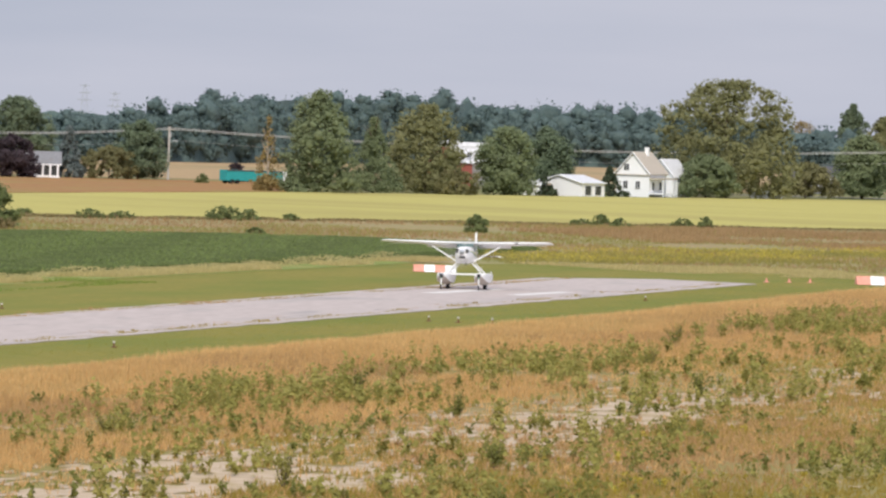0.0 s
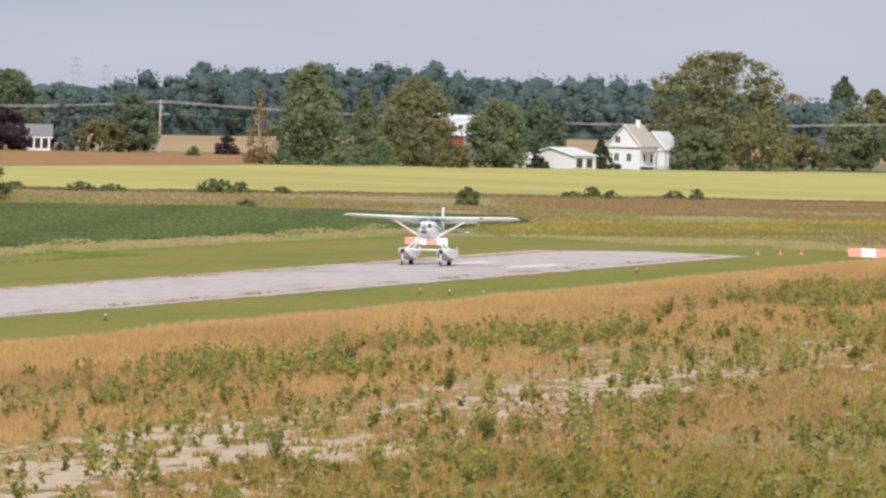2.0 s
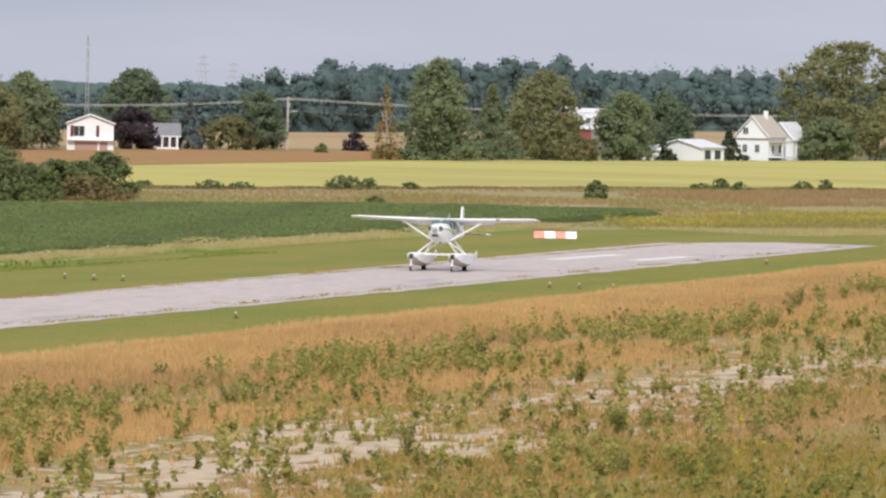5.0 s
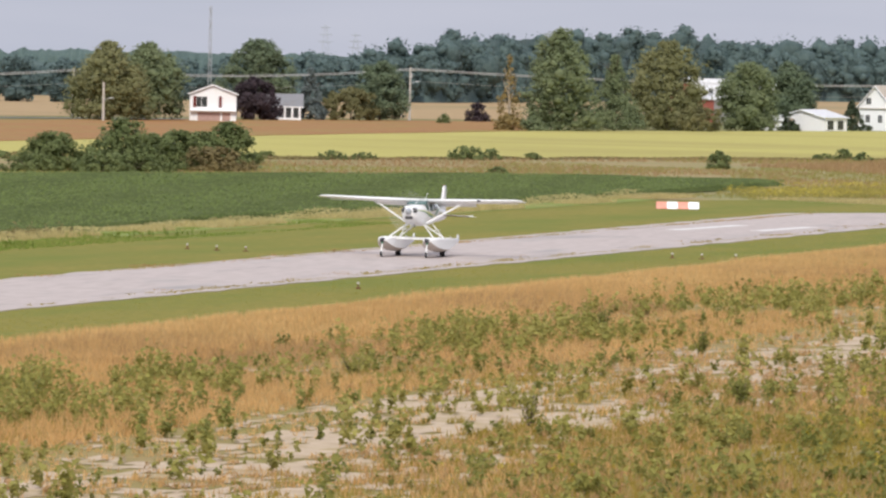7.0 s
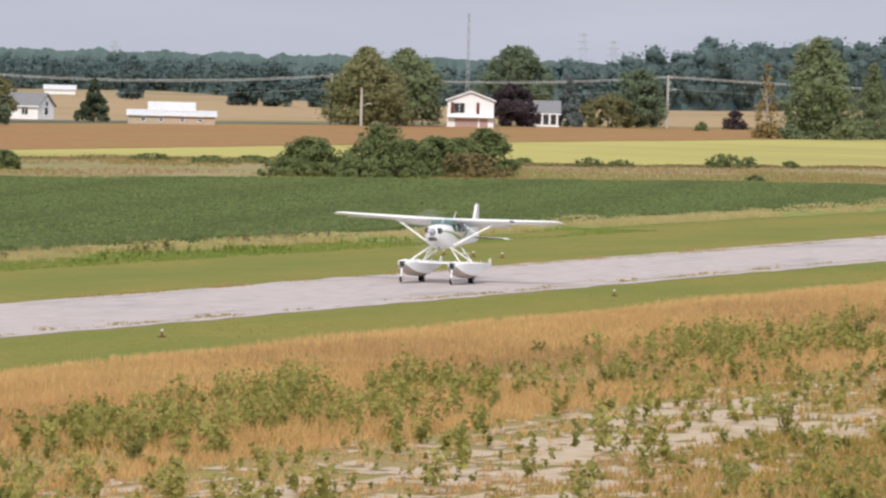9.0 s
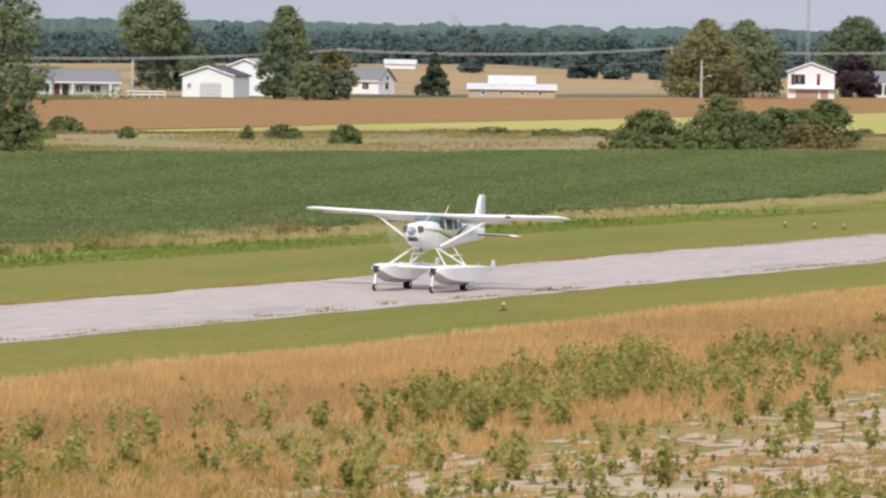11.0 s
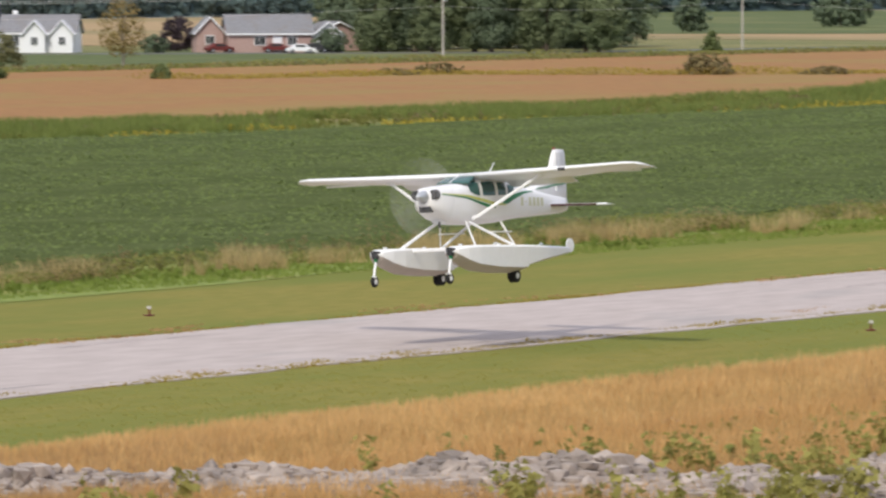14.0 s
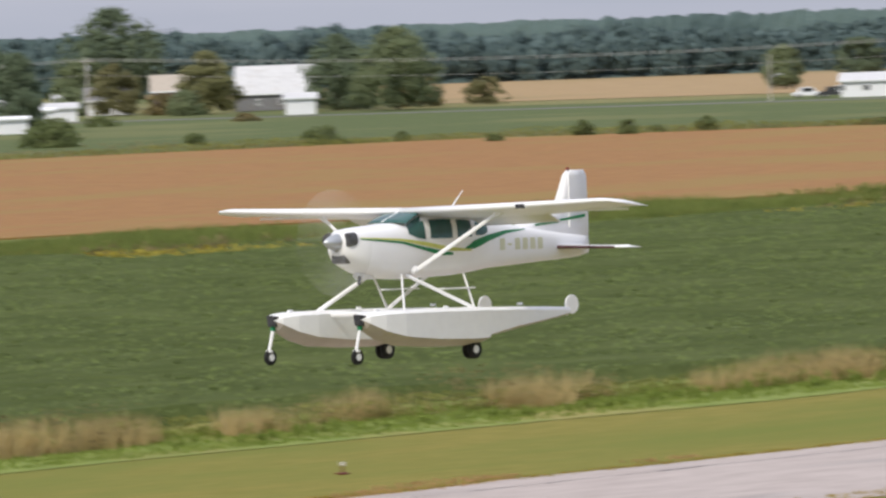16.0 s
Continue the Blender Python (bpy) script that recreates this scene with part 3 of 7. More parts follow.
def grow(name, label, material, x0, x1, y0, y1, n, h, seed, blades=4, width=0.03, where=0.0, near=1.6, lean=0.35, lump=0.12, bare=False, poly=None):
    """A stand of grass between two lines along the runway, denser where it is nearer; where: how patchy."""
    rng = np.random.default_rng(seed)
    x = rng.uniform(x0, x1, n)
    y = y0 + (y1 - y0) * rng.uniform(0, 1, n) ** near
    p = np.array([noise.noise((a * lump, b * lump * 0.6, seed)) for a, b in zip(x, y)])
    k = p > where
    if poly:
        k &= inside(x, y, poly)
    if bare:
        k &= np.array([sandy(a, b) < 0.04 for a, b in zip(x, y)])
    x, y, p = x[k], y[k], p[k]
    hh = h * (0.8 + 0.6 * np.clip(p, -0.3, 0.8))
    return tagged(part(name, quad_mesh(name, tufts(x, y, hh, rng, blades, lean, width), M[material])), label, "grass", "", "stuff")


grow("straw_grass", "pale blond grass along the mown verge", "straw", -74.9, -71.2, 72, 430, 28800, 0.36, 20, 4, 0.026, -1.0, 1.7)
grow("straw_grass", "tall dry straw-coloured grass along the runway verge", "straw", -73.8, -66.4, 72, 430, 21600, 0.42, 18, 4, 0.02, -1.0, 1.7)
grow("straw_grass", "tall dry tan grass along the runway verge", "strawpink", -73.2, -65.8, 72, 430, 28800, 0.46, 21, 4, 0.02, -1.0, 1.7)
grow("straw_grass", "brownish seed heads in the dry verge grass", "strawdark", -72.5, -62.0, 72, 430, 30000, 0.42, 22, 4, 0.018, 0.05, 1.7, 0.35, 0.07)
grow("dry_grass", "soft reddish-brown grass below the verge", "strawpink", -67, -54, 72, 430, 44640, 0.40, 19, 4, 0.016, -0.12, 1.7, 0.5, 0.1, True)
grow("dry_grass", "sparse dry tan grass among the weeds", "strawpink", -67, -38, 72, 430, 44640, 0.26, 23, 4, 0.018, -0.6, 1.8, 0.6, 0.12, True)
grow("dry_grass", "brown dead grass among the weeds", "strawdark", -67, -26, 72, 430, 50400, 0.28, 24, 4, 0.018, 0.1, 1.7, 0.6, 0.06, True)
grow("dry_grass", "reddish-brown low grass near the bank", "strawdark", -47, -24, 72, 300, 33600, 0.2, 17, 4, 0.018, 0.12, 1.5, 0.6, 0.05, True)
grow("green_grass", "yellowish-green low grass near the bank", "olive", -46, -24, 72, 300, 33600, 0.22, 16, 4, 0.018, -0.15, 1.5, 0.6, 0.06, True)
grow("green_grass", "olive-green grass among the weeds", "olive", -60, -26, 72, 430, 61200, 0.24, 25, 4, 0.02, -0.05, 1.7, 0.6, 0.07, True)
ENDSTRAW = [(-110, 414), (-95, 404), (-79, 407), (-68, 410), (-68, 440), (-85, 432), (-100, 422)]
grow("straw_grass", "pale straw grass past the runway end", "paleweed", -112, -68, 402, 442, 15000, 0.3, 62, 4, 0.03, -0.25, 1.0, 0.4, 0.1, False, ENDSTRAW)
grow("verge_weeds", "dry pale weeds between mown grass and crop", "paleweed", -117.4, -114.2, 200, 415, 15000, 0.36, 26, 5, 0.022, -0.05, 1.3)
grow("mown_blades", "short mown grass blades", "mownblade", -84.6, -74.4, 75, 420, 22000, 0.025, 28, 2, 0.03, -0.6, 1.5)
grow("runway_weeds", "dark weeds creeping over the far runway edge", "strawdark", -97.0, -95.0, 72, 380, 5000, 0.07, 41, 4, 0.03, 0.12, 1.3, 0.5, 0.3)
grow("runway_weeds", "dry tufts in the runway cracks", "strawdark", -86.6, -85.4, 72, 380, 2600, 0.05, 42, 4, 0.03, 0.3, 1.3, 0.5, 0.35)
grow("runway_weeds", "weeds creeping over the runway edge", "olive", -85.6, -84.6, 72, 380, 2600, 0.10, 30, 4, 0.03, 0.1, 1.3, 0.5, 0.4)
BANK = [(-92, 425), (-116, 412), (-119, 464), (-134, 472), (-148, 463), (-160, 443), (-174, 420), (-182, 399), (-199, 368), (-232, 439), (-209, 508), (-187, 512), (-160, 572), (-124, 626), (-60, 700), (-60, 440)]
grow("meadow_grass", "dull brown meadow grass on the ditch bank", "bankbrown", -235, -62, 365, 690, 57600, 0.36, 39, 3, 0.03, -0.02, 1.0, 0.5, 0.045, False, BANK)
grow("meadow_grass", "green meadow grass on the ditch bank", "bankolive", -235, -62, 365, 690, 79200, 0.3, 40, 3, 0.03, -0.06, 1.0, 0.5, 0.05, False, BANK)
BROWN = [(-146, 545), (-138, 592), (-121, 618), (-75, 690), (-68, 570), (-100, 520), (-118, 508)]
grow("bank_grass", "tall reddish-brown grass on the far bank", "bankbrown", -146, -68, 505, 690, 34000, 0.6, 38, 3, 0.035, -0.2, 1.0, 0.4, 0.05, False, BROWN)
GOLDEN = [(-119, 440), (-112, 478), (-100, 514), (-80, 530), (-72, 470), (-91, 463), (-100, 431), (-109, 411)]
grow("bank_grass", "olive grass among the goldenrod", "bankolive", -119, -72, 410, 530, 16000, 0.4, 37, 3, 0.03, -0.4, 1.0, 0.4, 0.08, False, GOLDEN)


def flowers(name, label, material, poly, n, h, leaf, seed, lump=0.1, where=-0.1):
    """Flower heads over a patch of ground, in drifts."""
    rng = np.random.default_rng(seed)
    xs, ys = [c[0] for c in poly], [c[1] for c in poly]
    x, y = rng.uniform(min(xs), max(xs), n), rng.uniform(min(ys), max(ys), n)
    k = inside(x, y, poly) & np.array([noise.noise((a * lump, b * lump, seed)) > where for a, b in zip(x, y)])
    x, y = x[k], y[k]
    p = np.stack([x, y, h * rng.uniform(0.3, 1.1, len(x))], 1)
    return tagged(part(name, quad_mesh(name, leaves_on(p, np.tile([0.1, -0.5, 0.7], (len(p), 1)), leaf, rng, 0.6, 1.0, 3), M[material])), label, "weeds", "", "stuff")


flowers("goldenrod", "drifts of yellow goldenrod past the runway end", "yellowfl", GOLDEN, 30000, 0.5, 0.065, 56)


def hedge_line(name, label, points, n, h, wide, material, seed, leaf=0.08, gaps=-1.0):
    """Weeds and low scrub along a line."""
    rng = np.random.default_rng(seed)
    seg = [math.dist(a, b) for a, b in zip(points, points[1:])]
    c = []
    for (a, b), ln_ in zip(zip(points, points[1:]), seg):
        m = int(n * ln_ / sum(seg))
        t = rng.uniform(0, 1, m)
        x, y = a[0] + (b[0] - a[0]) * t, a[1] + (b[1] - a[1]) * t
        hump = np.array([0.35 + 0.9 * abs(noise.noise((p * 0.09, q * 0.09, seed))) for p, q in zip(x, y)])
        on = np.array([noise.noise((p * 0.16, q * 0.16, seed + 3.0)) > gaps for p, q in zip(x, y)])
        x, y, hump = x[on], y[on], hump[on]
        m = len(x)
        x, y = x + rng.normal(0, wide, m), y + rng.normal(0, wide, m)
        c.append(np.stack([x, y, h * hump * rng.uniform(0.05, 1.3, m)], 1))
    p = np.concatenate(c)
    return tagged(part(name, quad_mesh(name, leaves_on(p, np.tile([0.1, -0.4, 0.7], (len(p), 1)), leaf, rng, 0.7), M[material])), label, "weeds", "", "stuff")


hedge_line("scrub", "dark scrub along the far edge of the grain", [(-331, 640), (-334, 480), (-335, 366), (-381, 320), (-393, 275), (-401, 205)], 26000, 1.0, 1.4, "shrubdark", 51, 0.12)
hedge_line("scrub", "dry scrub along the far edge of the grain", [(-331, 640), (-334, 480), (-336, 366), (-384, 320), (-396, 275), (-404, 205)], 14000, 0.8, 2.2, "bushdry", 52, 0.12)
hedge_line("scrub", "green track margin through the grain field", [(-262, 447), (-278, 428), (-296, 420), (-300, 395), (-306, 392)], 9000, 0.8, 1.4, "olive", 53, 0.1)
hedge_line("scrub", "grey-brown ditch weeds along the yellow-green field", [(-236, 438), (-209, 510), (-187, 515), (-160, 576), (-124, 632), (-70, 712)], 26000, 0.32, 0.9, "bushdry", 54, 0.10)
hedge_line("scrub", "pale straw weeds at the near crop edge", [(-116.8, 215), (-116.8, 300), (-117.2, 408)], 15000, 0.5, 0.4, "paleweed", 55, 0.05)
hedge_line("scrub", "soft brown scrub at the crop edge", [(-112.6, 60), (-113.2, 150), (-115.6, 190), (-116.6, 245)], 16000, 1.2, 0.45, "bushdry", 57, 0.045, 0.05)
grow("scrub_grass", "tall soft tan tufts at the crop edge", "tanscrub", -114.6, -112.2, 60, 185, 6500, 0.8, 64, 6, 0.018, 0.06, 1.2, 0.45, 0.45)
grow("scrub_grass", "tall soft tan tufts at the crop edge", "tanscrub", -117.2, -115.0, 170, 260, 4500, 0.6, 65, 6, 0.018, 0.06, 1.2, 0.45, 0.45)
hedge_line("scrub", "green scrub at the crop edge", [(-113.6, 60), (-114.2, 150), (-115.8, 190), (-116.4, 245)], 26000, 0.7, 0.45, "shrubdark", 58, 0.06)
grow("verge_grass", "fresh green grass in front of the crop", "freshblade", -115.6, -109.4, 60, 330, 26000, 0.13, 59, 3, 0.03, -0.5, 1.5, 0.5, 0.12)
grow("verge_grass", "grass lip along the runway edge", "olive", -85.2, -84.5, 72, 380, 5000, 0.05, 60, 4, 0.03, -0.3, 1.3, 0.5, 0.3)
grow("verge_grass", "grass lip along the runway edge", "olive", -95.9, -95.2, 72, 380, 4500, 0.06, 61, 4, 0.03, -0.3, 1.3, 0.5, 0.3)


def cracks():
    """Thin dark broken joints along the runway; the far-edge line paints the grass's shade."""
    rng = np.random.default_rng(71)
    q = []
    for x, gap in ((-94.4, 0.15), (-91.4, 0.5), (-86.1, 0.2)):
        y = 72.0
        while y < 375:
            ln_ = rng.uniform(0.5, 2.5)
            if noise.noise((x, y * 0.12, 2.0)) > gap - 0.15:
                w = rng.uniform(0.015, 0.05)
                x0, x1 = x + 0.12 * noise.noise((x, y, 1.0)), x + 0.12 * noise.noise((x, y + ln_, 1.0))
                x0, x1 = x0 - (y - 200) * 0.004 * (x < -93), x1 - (y + ln_ - 200) * 0.004 * (x < -93)
                q.append([(x0 - w, y, 0.026), (x0 + w, y, 0.026), (x1 + w * 0.4, y + ln_, 0.026), (x1 - w * 0.4, y + ln_, 0.026)])
            y += ln_
    return tagged(part("runway_cracks_and_shade", quad_mesh("runway_cracks_and_shade", np.array(q), M["darkmetal"])), "dark weathered runway cracks, and grass-edge shade drawn as a dark line", "cracks", "", "stuff")


cracks()


def heap_line(x):
    """The y of the rubble heap's crest at x."""
    return np.interp(x, (-69, -66.3, -63.5, -58, -53, -48, -43), (80, 86.2, 90.3, 91.8, 93.6, 95.4, 97.5))


def saplings(seed, n, material, x0, x1, y0, y1, h, leaf, label, where=-0.05, lump=0.16, per=34, wide=0.42, bare=False):
    """Small leafy plants: leaves round a few upright stems each."""
    rng = np.random.default_rng(seed)
    x = rng.uniform(x0, x1, n)
    y = y0 + (y1 - y0) * rng.uniform(0, 1, n) ** 1.6
    p = np.array([noise.noise((a * lump, b * lump * 0.5, seed)) for a, b in zip(x, y)])
    k = p > where
    if bare:
        k &= np.array([sandy(a, b) < 0.16 for a, b in zip(x, y)])
    # nothing sprouts on the rubble heap
    k &= ~((x < -44) & (np.abs(y - heap_line(x)) < 1.7))
    x, y, p = x[k], y[k], p[k]
    m = len(x)
    hh = h * rng.uniform(0.4, 1.3, m) * (0.85 + 0.5 * np.clip(p, 0, 0.6))
    stems = 5
    sa = rng.uniform(0, 2 * math.pi, (m, stems))
    sr = wide * rng.uniform(0.1, 1.0, (m, stems))
    sh = rng.uniform(0.55, 1.0, (m, stems))
    which = rng.integers(0, stems, (m, per))
    rows = np.arange(m)[:, None]
    t = rng.uniform(0.15, 1.0, (m, per))
    a, r, top = sa[rows, which], sr[rows, which] * t, sh[rows, which]
    c = np.stack([x[:, None] + hh[:, None] * r * np.cos(a), y[:, None] + hh[:, None] * r * np.sin(a), t * top * hh[:, None]], 2)
    c = c + rng.normal(0, 1, c.shape) * (0.075 * hh[:, None, None])
    c[:, :, 2] = np.maximum(c[:, :, 2], 0.02)
    nn = np.stack([np.cos(a), np.sin(a), np.full_like(a, 0.8)], 2).reshape(-1, 3)
    return tagged(part("saplings", quad_mesh("saplings", leaves_on(c.reshape(-1, 3), nn, leaf * 1.12, rng, 0.6, 0.7, 3), M[material])), label, "weeds", "", "stuff")


saplings(31, 3600, "sap", -65, -24, 76, 430, 0.86, 0.08, "airy leafy green poplar saplings", 0.12, 0.16, 50, 0.45)
saplings(30, 1100, "sap", -65, -57, 125, 430, 1.0, 0.08, "band of leafy green poplar saplings along the dry grass", 0.05, 0.09, 60, 0.5)
saplings(46, 760, "sap", -62, -26, 78, 300, 1.25, 0.1, "larger airy green sapling bushes", 0.0, 0.2, 70, 0.5)
saplings(43, 5000, "sap", -66, -24, 76, 430, 0.32, 0.065, "low leafy green weeds", -0.1, 0.2, 17, 0.6)
saplings(32, 1900, "shrubdark", -66, -26, 76, 430, 0.74, 0.08, "darker green leafy saplings", 0.05, 0.16, 36, 0.42)
saplings(44, 1500, "strawdark", -67, -28, 76, 430, 0.42, 0.05, "brown dried weeds", 0.05, 0.2, 36, 0.6, True)
saplings(33, 1300, "yellowfl", -44, -22, 76, 200, 0.34, 0.05, "yellow-flowering weeds", 0.14, 0.2, 30, 0.5)
saplings(48, 2600, "shrubdark", -50, -22, 76, 190, 0.3, 0.06, "low olive-green weeds", 0.0, 0.14, 24, 0.7)
saplings(35, 700, "bushdry", -117, -114.4, 62, 300, 0.75, 0.07, "tall dry weeds at the crop edge", 0.05)
saplings(45, 2000, "freshblade", -115.5, -110.5, 62, 300, 0.32, 0.05, "fresh green weeds at the crop edge", 0.0)
saplings(36, 3000, "yellowfl", -205, -200, 150, 362, 0.5, 0.09, "goldenrod along the far crop edge", 0.05)
saplings(37, 5200, "shrubdark", -222, -203, 150, 362, 0.6, 0.12, "rank green weeds between the crops", -0.2, 0.16, 14)
grow("rank_weeds", "tall rank green weeds beside the ripe grain", "corn", -238, -203, 150, 440, 68000, 0.85, 63, 4, 0.05, -0.12, 1.3, 0.4, 0.1, False,
     [(-222, 150), (-205, 150), (-203, 362), (-214, 388), (-226, 426), (-236, 440), (-238, 410), (-224, 365)])
saplings(47, 500, "bushdry", -209, -201, 150, 362, 0.9, 0.1, "brown weeds along the far crop edge", 0.12, 0.16, 30, 0.6)


# ---- the aircraft ----
# its space: x to starboard, y forward, z up, the main wheels stand at the origin
ST = ((2.46, 2.12, 2.46, 0.18), (2.40, 2.02, 2.52, 0.30), (2.25, 1.90, 2.58, 0.42), (1.90, 1.72, 2.62, 0.50), (1.30, 1.60, 2.66, 0.545), (1.08, 1.585, 2.69, 0.55),
      (0.80, 1.58, 2.82, 0.555), (0.45, 1.58, 2.90, 0.56), (-0.50, 1.61, 2.90, 0.56), (-1.10, 1.67, 2.86, 0.52), (-1.60, 1.73, 2.72, 0.45),
      (-2.20, 1.76, 2.60, 0.37), (-3.00, 1.81, 2.49, 0.27), (-3.80, 1.85, 2.39, 0.165), (-4.40, 1.895, 2.33, 0.09), (-4.70, 1.96, 2.30, 0.05))


def station(y):
    """Bottom, top and half width of the fuselage at y."""
    for (ya, ba, ta, wa), (yb, bb, tb, wb) in zip(ST, ST[1:]):
        if yb <= y <= ya:
            k = (ya - y) / (ya - yb)
            return ba + (bb - ba) * k, ta + (tb - ta) * k, wa + (wb - wa) * k
    return ST[-1][1:] if y < ST[-1][0] else ST[0][1:]


def side_x(y, z):
    """Half width of the fuselage skin at y and z."""
    b, t, w = station(y)
    q = min(1, abs((z - (b + t) / 2) / ((t - b) / 2)))
    return w * (1 - q ** 3.2) ** (1 / 3.2)


def loft(rings, close=True):
    bm = bmesh.new()
    vs = [[bm.verts.new(p) for p in r] for r in rings]
    n = len(vs[0])
    for a, b in zip(vs, vs[1:]):
        for i in range(n):
            bm.faces.new((a[i], a[(i + 1) % n], b[(i + 1) % n], b[i]))
    if close:
        bm.faces.new(vs[0])
        bm.faces.new(list(reversed(vs[-1])))
    bmesh.ops.recalc_face_normals(bm, faces=bm.faces)
    for fc in bm.faces:
        fc.smooth = len(fc.verts) == 4
    return bm


def fuselage_ring(y, n=28):
    b, t, w = station(y)
    out = []
    for i in range(n):
        a = 2 * math.pi * i / n
        c, s = math.cos(a), math.sin(a)
        out.append((w * math.copysign(abs(c) ** (2 / 3.2), c), y, (b + t) / 2 + (t - b) / 2 * math.copysign(abs(s) ** (2 / 3.2), s)))
    return out


def skin_patch(side, outline, lift, n=14, thick=0.012):
    """A panel laid on the fuselage side: outline gives lower and upper z at points along y."""
    ys = [p[0] for p in outline]
    rows = []
    for i in range(n + 1):
        y = ys[0] + (ys[-1] - ys[0]) * i / n
        for (ya, la, ua), (yb, lb, ub) in zip(outline, outline[1:]):
            if min(ya, yb) - 1e-9 <= y <= max(ya, yb) + 1e-9:
                k = (y - ya) / ((yb - ya) or 1)
                lo, up = la + (lb - la) * k, ua + (ub - ua) * k
        rows.append([(side * (side_x(y, lo + (up - lo) * j / 4) + lift), y, lo + (up - lo) * j / 4) for j in range(5)])
    bm = bmesh.new()
    vs = [[bm.verts.new(p) for p in r] for r in rows]
    for a, b in zip(vs, vs[1:]):
        for i in range(4):
            bm.faces.new((a[i], a[i + 1], b[i + 1], b[i]))
    bmesh.ops.recalc_face_normals(bm, faces=bm.faces)
    if sum(fc.normal.x for fc in bm.faces) * side < 0:
        bmesh.ops.reverse_faces(bm, faces=bm.faces)
    for fc in bm.faces:
        fc.smooth = True
    return bm


def aerofoil(chord, thick, n=9):
    """Points round a wing section, nose at 0, tail at -chord."""
    up, dn = [], []
    for i in range(n):
        s = (i / (n - 1)) ** 1.7
        t = thick * (2.97 * math.sqrt(s) - 1.26 * s - 3.52 * s * s + 2.84 * s ** 3 - 1.03 * s ** 4)
        up.append((-chord * s, t * 0.62))
        dn.append((-chord * s, -t * 0.36))
    return up + dn[-2:0:-1]


def wing(side, sections, drop=0.0):
    rings = []
    for x, y_le, z, chord, thick in sections:
        r = [(side * x, y_le + a, z + b + a * drop) for a, b in aerofoil(chord, thick)]
        rings.append(r)
    return loft(rings)


def fin_loft(sections, thick):
    """An upright surface: sections of z, leading y, trailing y."""
    rings = []
    for k, (z, ya, yb) in enumerate(sections):
        t = thick * (1 - 0.45 * k / (len(sections) - 1))
        ym = ya + (yb - ya) * 0.3
        rings.append([(0, ya, z), (t, ym, z), (0.006, yb, z), (-0.006, yb, z), (-t, ym, z)])
    return loft(rings)


def float_hull(cx):
    """A boat-shaped float with flat deck, sharp keel and a step."""
    rows = ((3.15, 0.08, 0.80, 0.88, 0.92), (3.00, 0.22, 0.62, 0.78, 0.97), (2.68, 0.33, 0.46, 0.63, 1.0), (2.2, 0.39, 0.33, 0.51, 1.01), (1.3, 0.40, 0.27, 0.43, 1.01),
            (0.3, 0.40, 0.26, 0.40, 1.0), (-0.12, 0.39, 0.29, 0.41, 1.0), (-0.16, 0.39, 0.40, 0.47, 0.995), (-1.0, 0.34, 0.50, 0.61, 0.98), (-2.0, 0.24, 0.66, 0.72, 0.95), (-2.75, 0.11, 0.78, 0.81, 0.92))
    deck, keel = [], []
    for y, w, zk, zc, zd in rows:
        deck.append([(cx - w, y, zc), (cx - w, y, zd - 0.06), (cx - w * 0.72, y, zd), (cx + w * 0.72, y, zd), (cx + w, y, zd - 0.06), (cx + w, y, zc)])
        keel.append([(cx - w, y, zc - 0.002), (cx - w * 0.45, y, (zk + zc) / 2 - 0.02), (cx, y, zk), (cx + w * 0.45, y, (zk + zc) / 2 - 0.02), (cx + w, y, zc - 0.002)])
    return loft(deck), loft(keel)


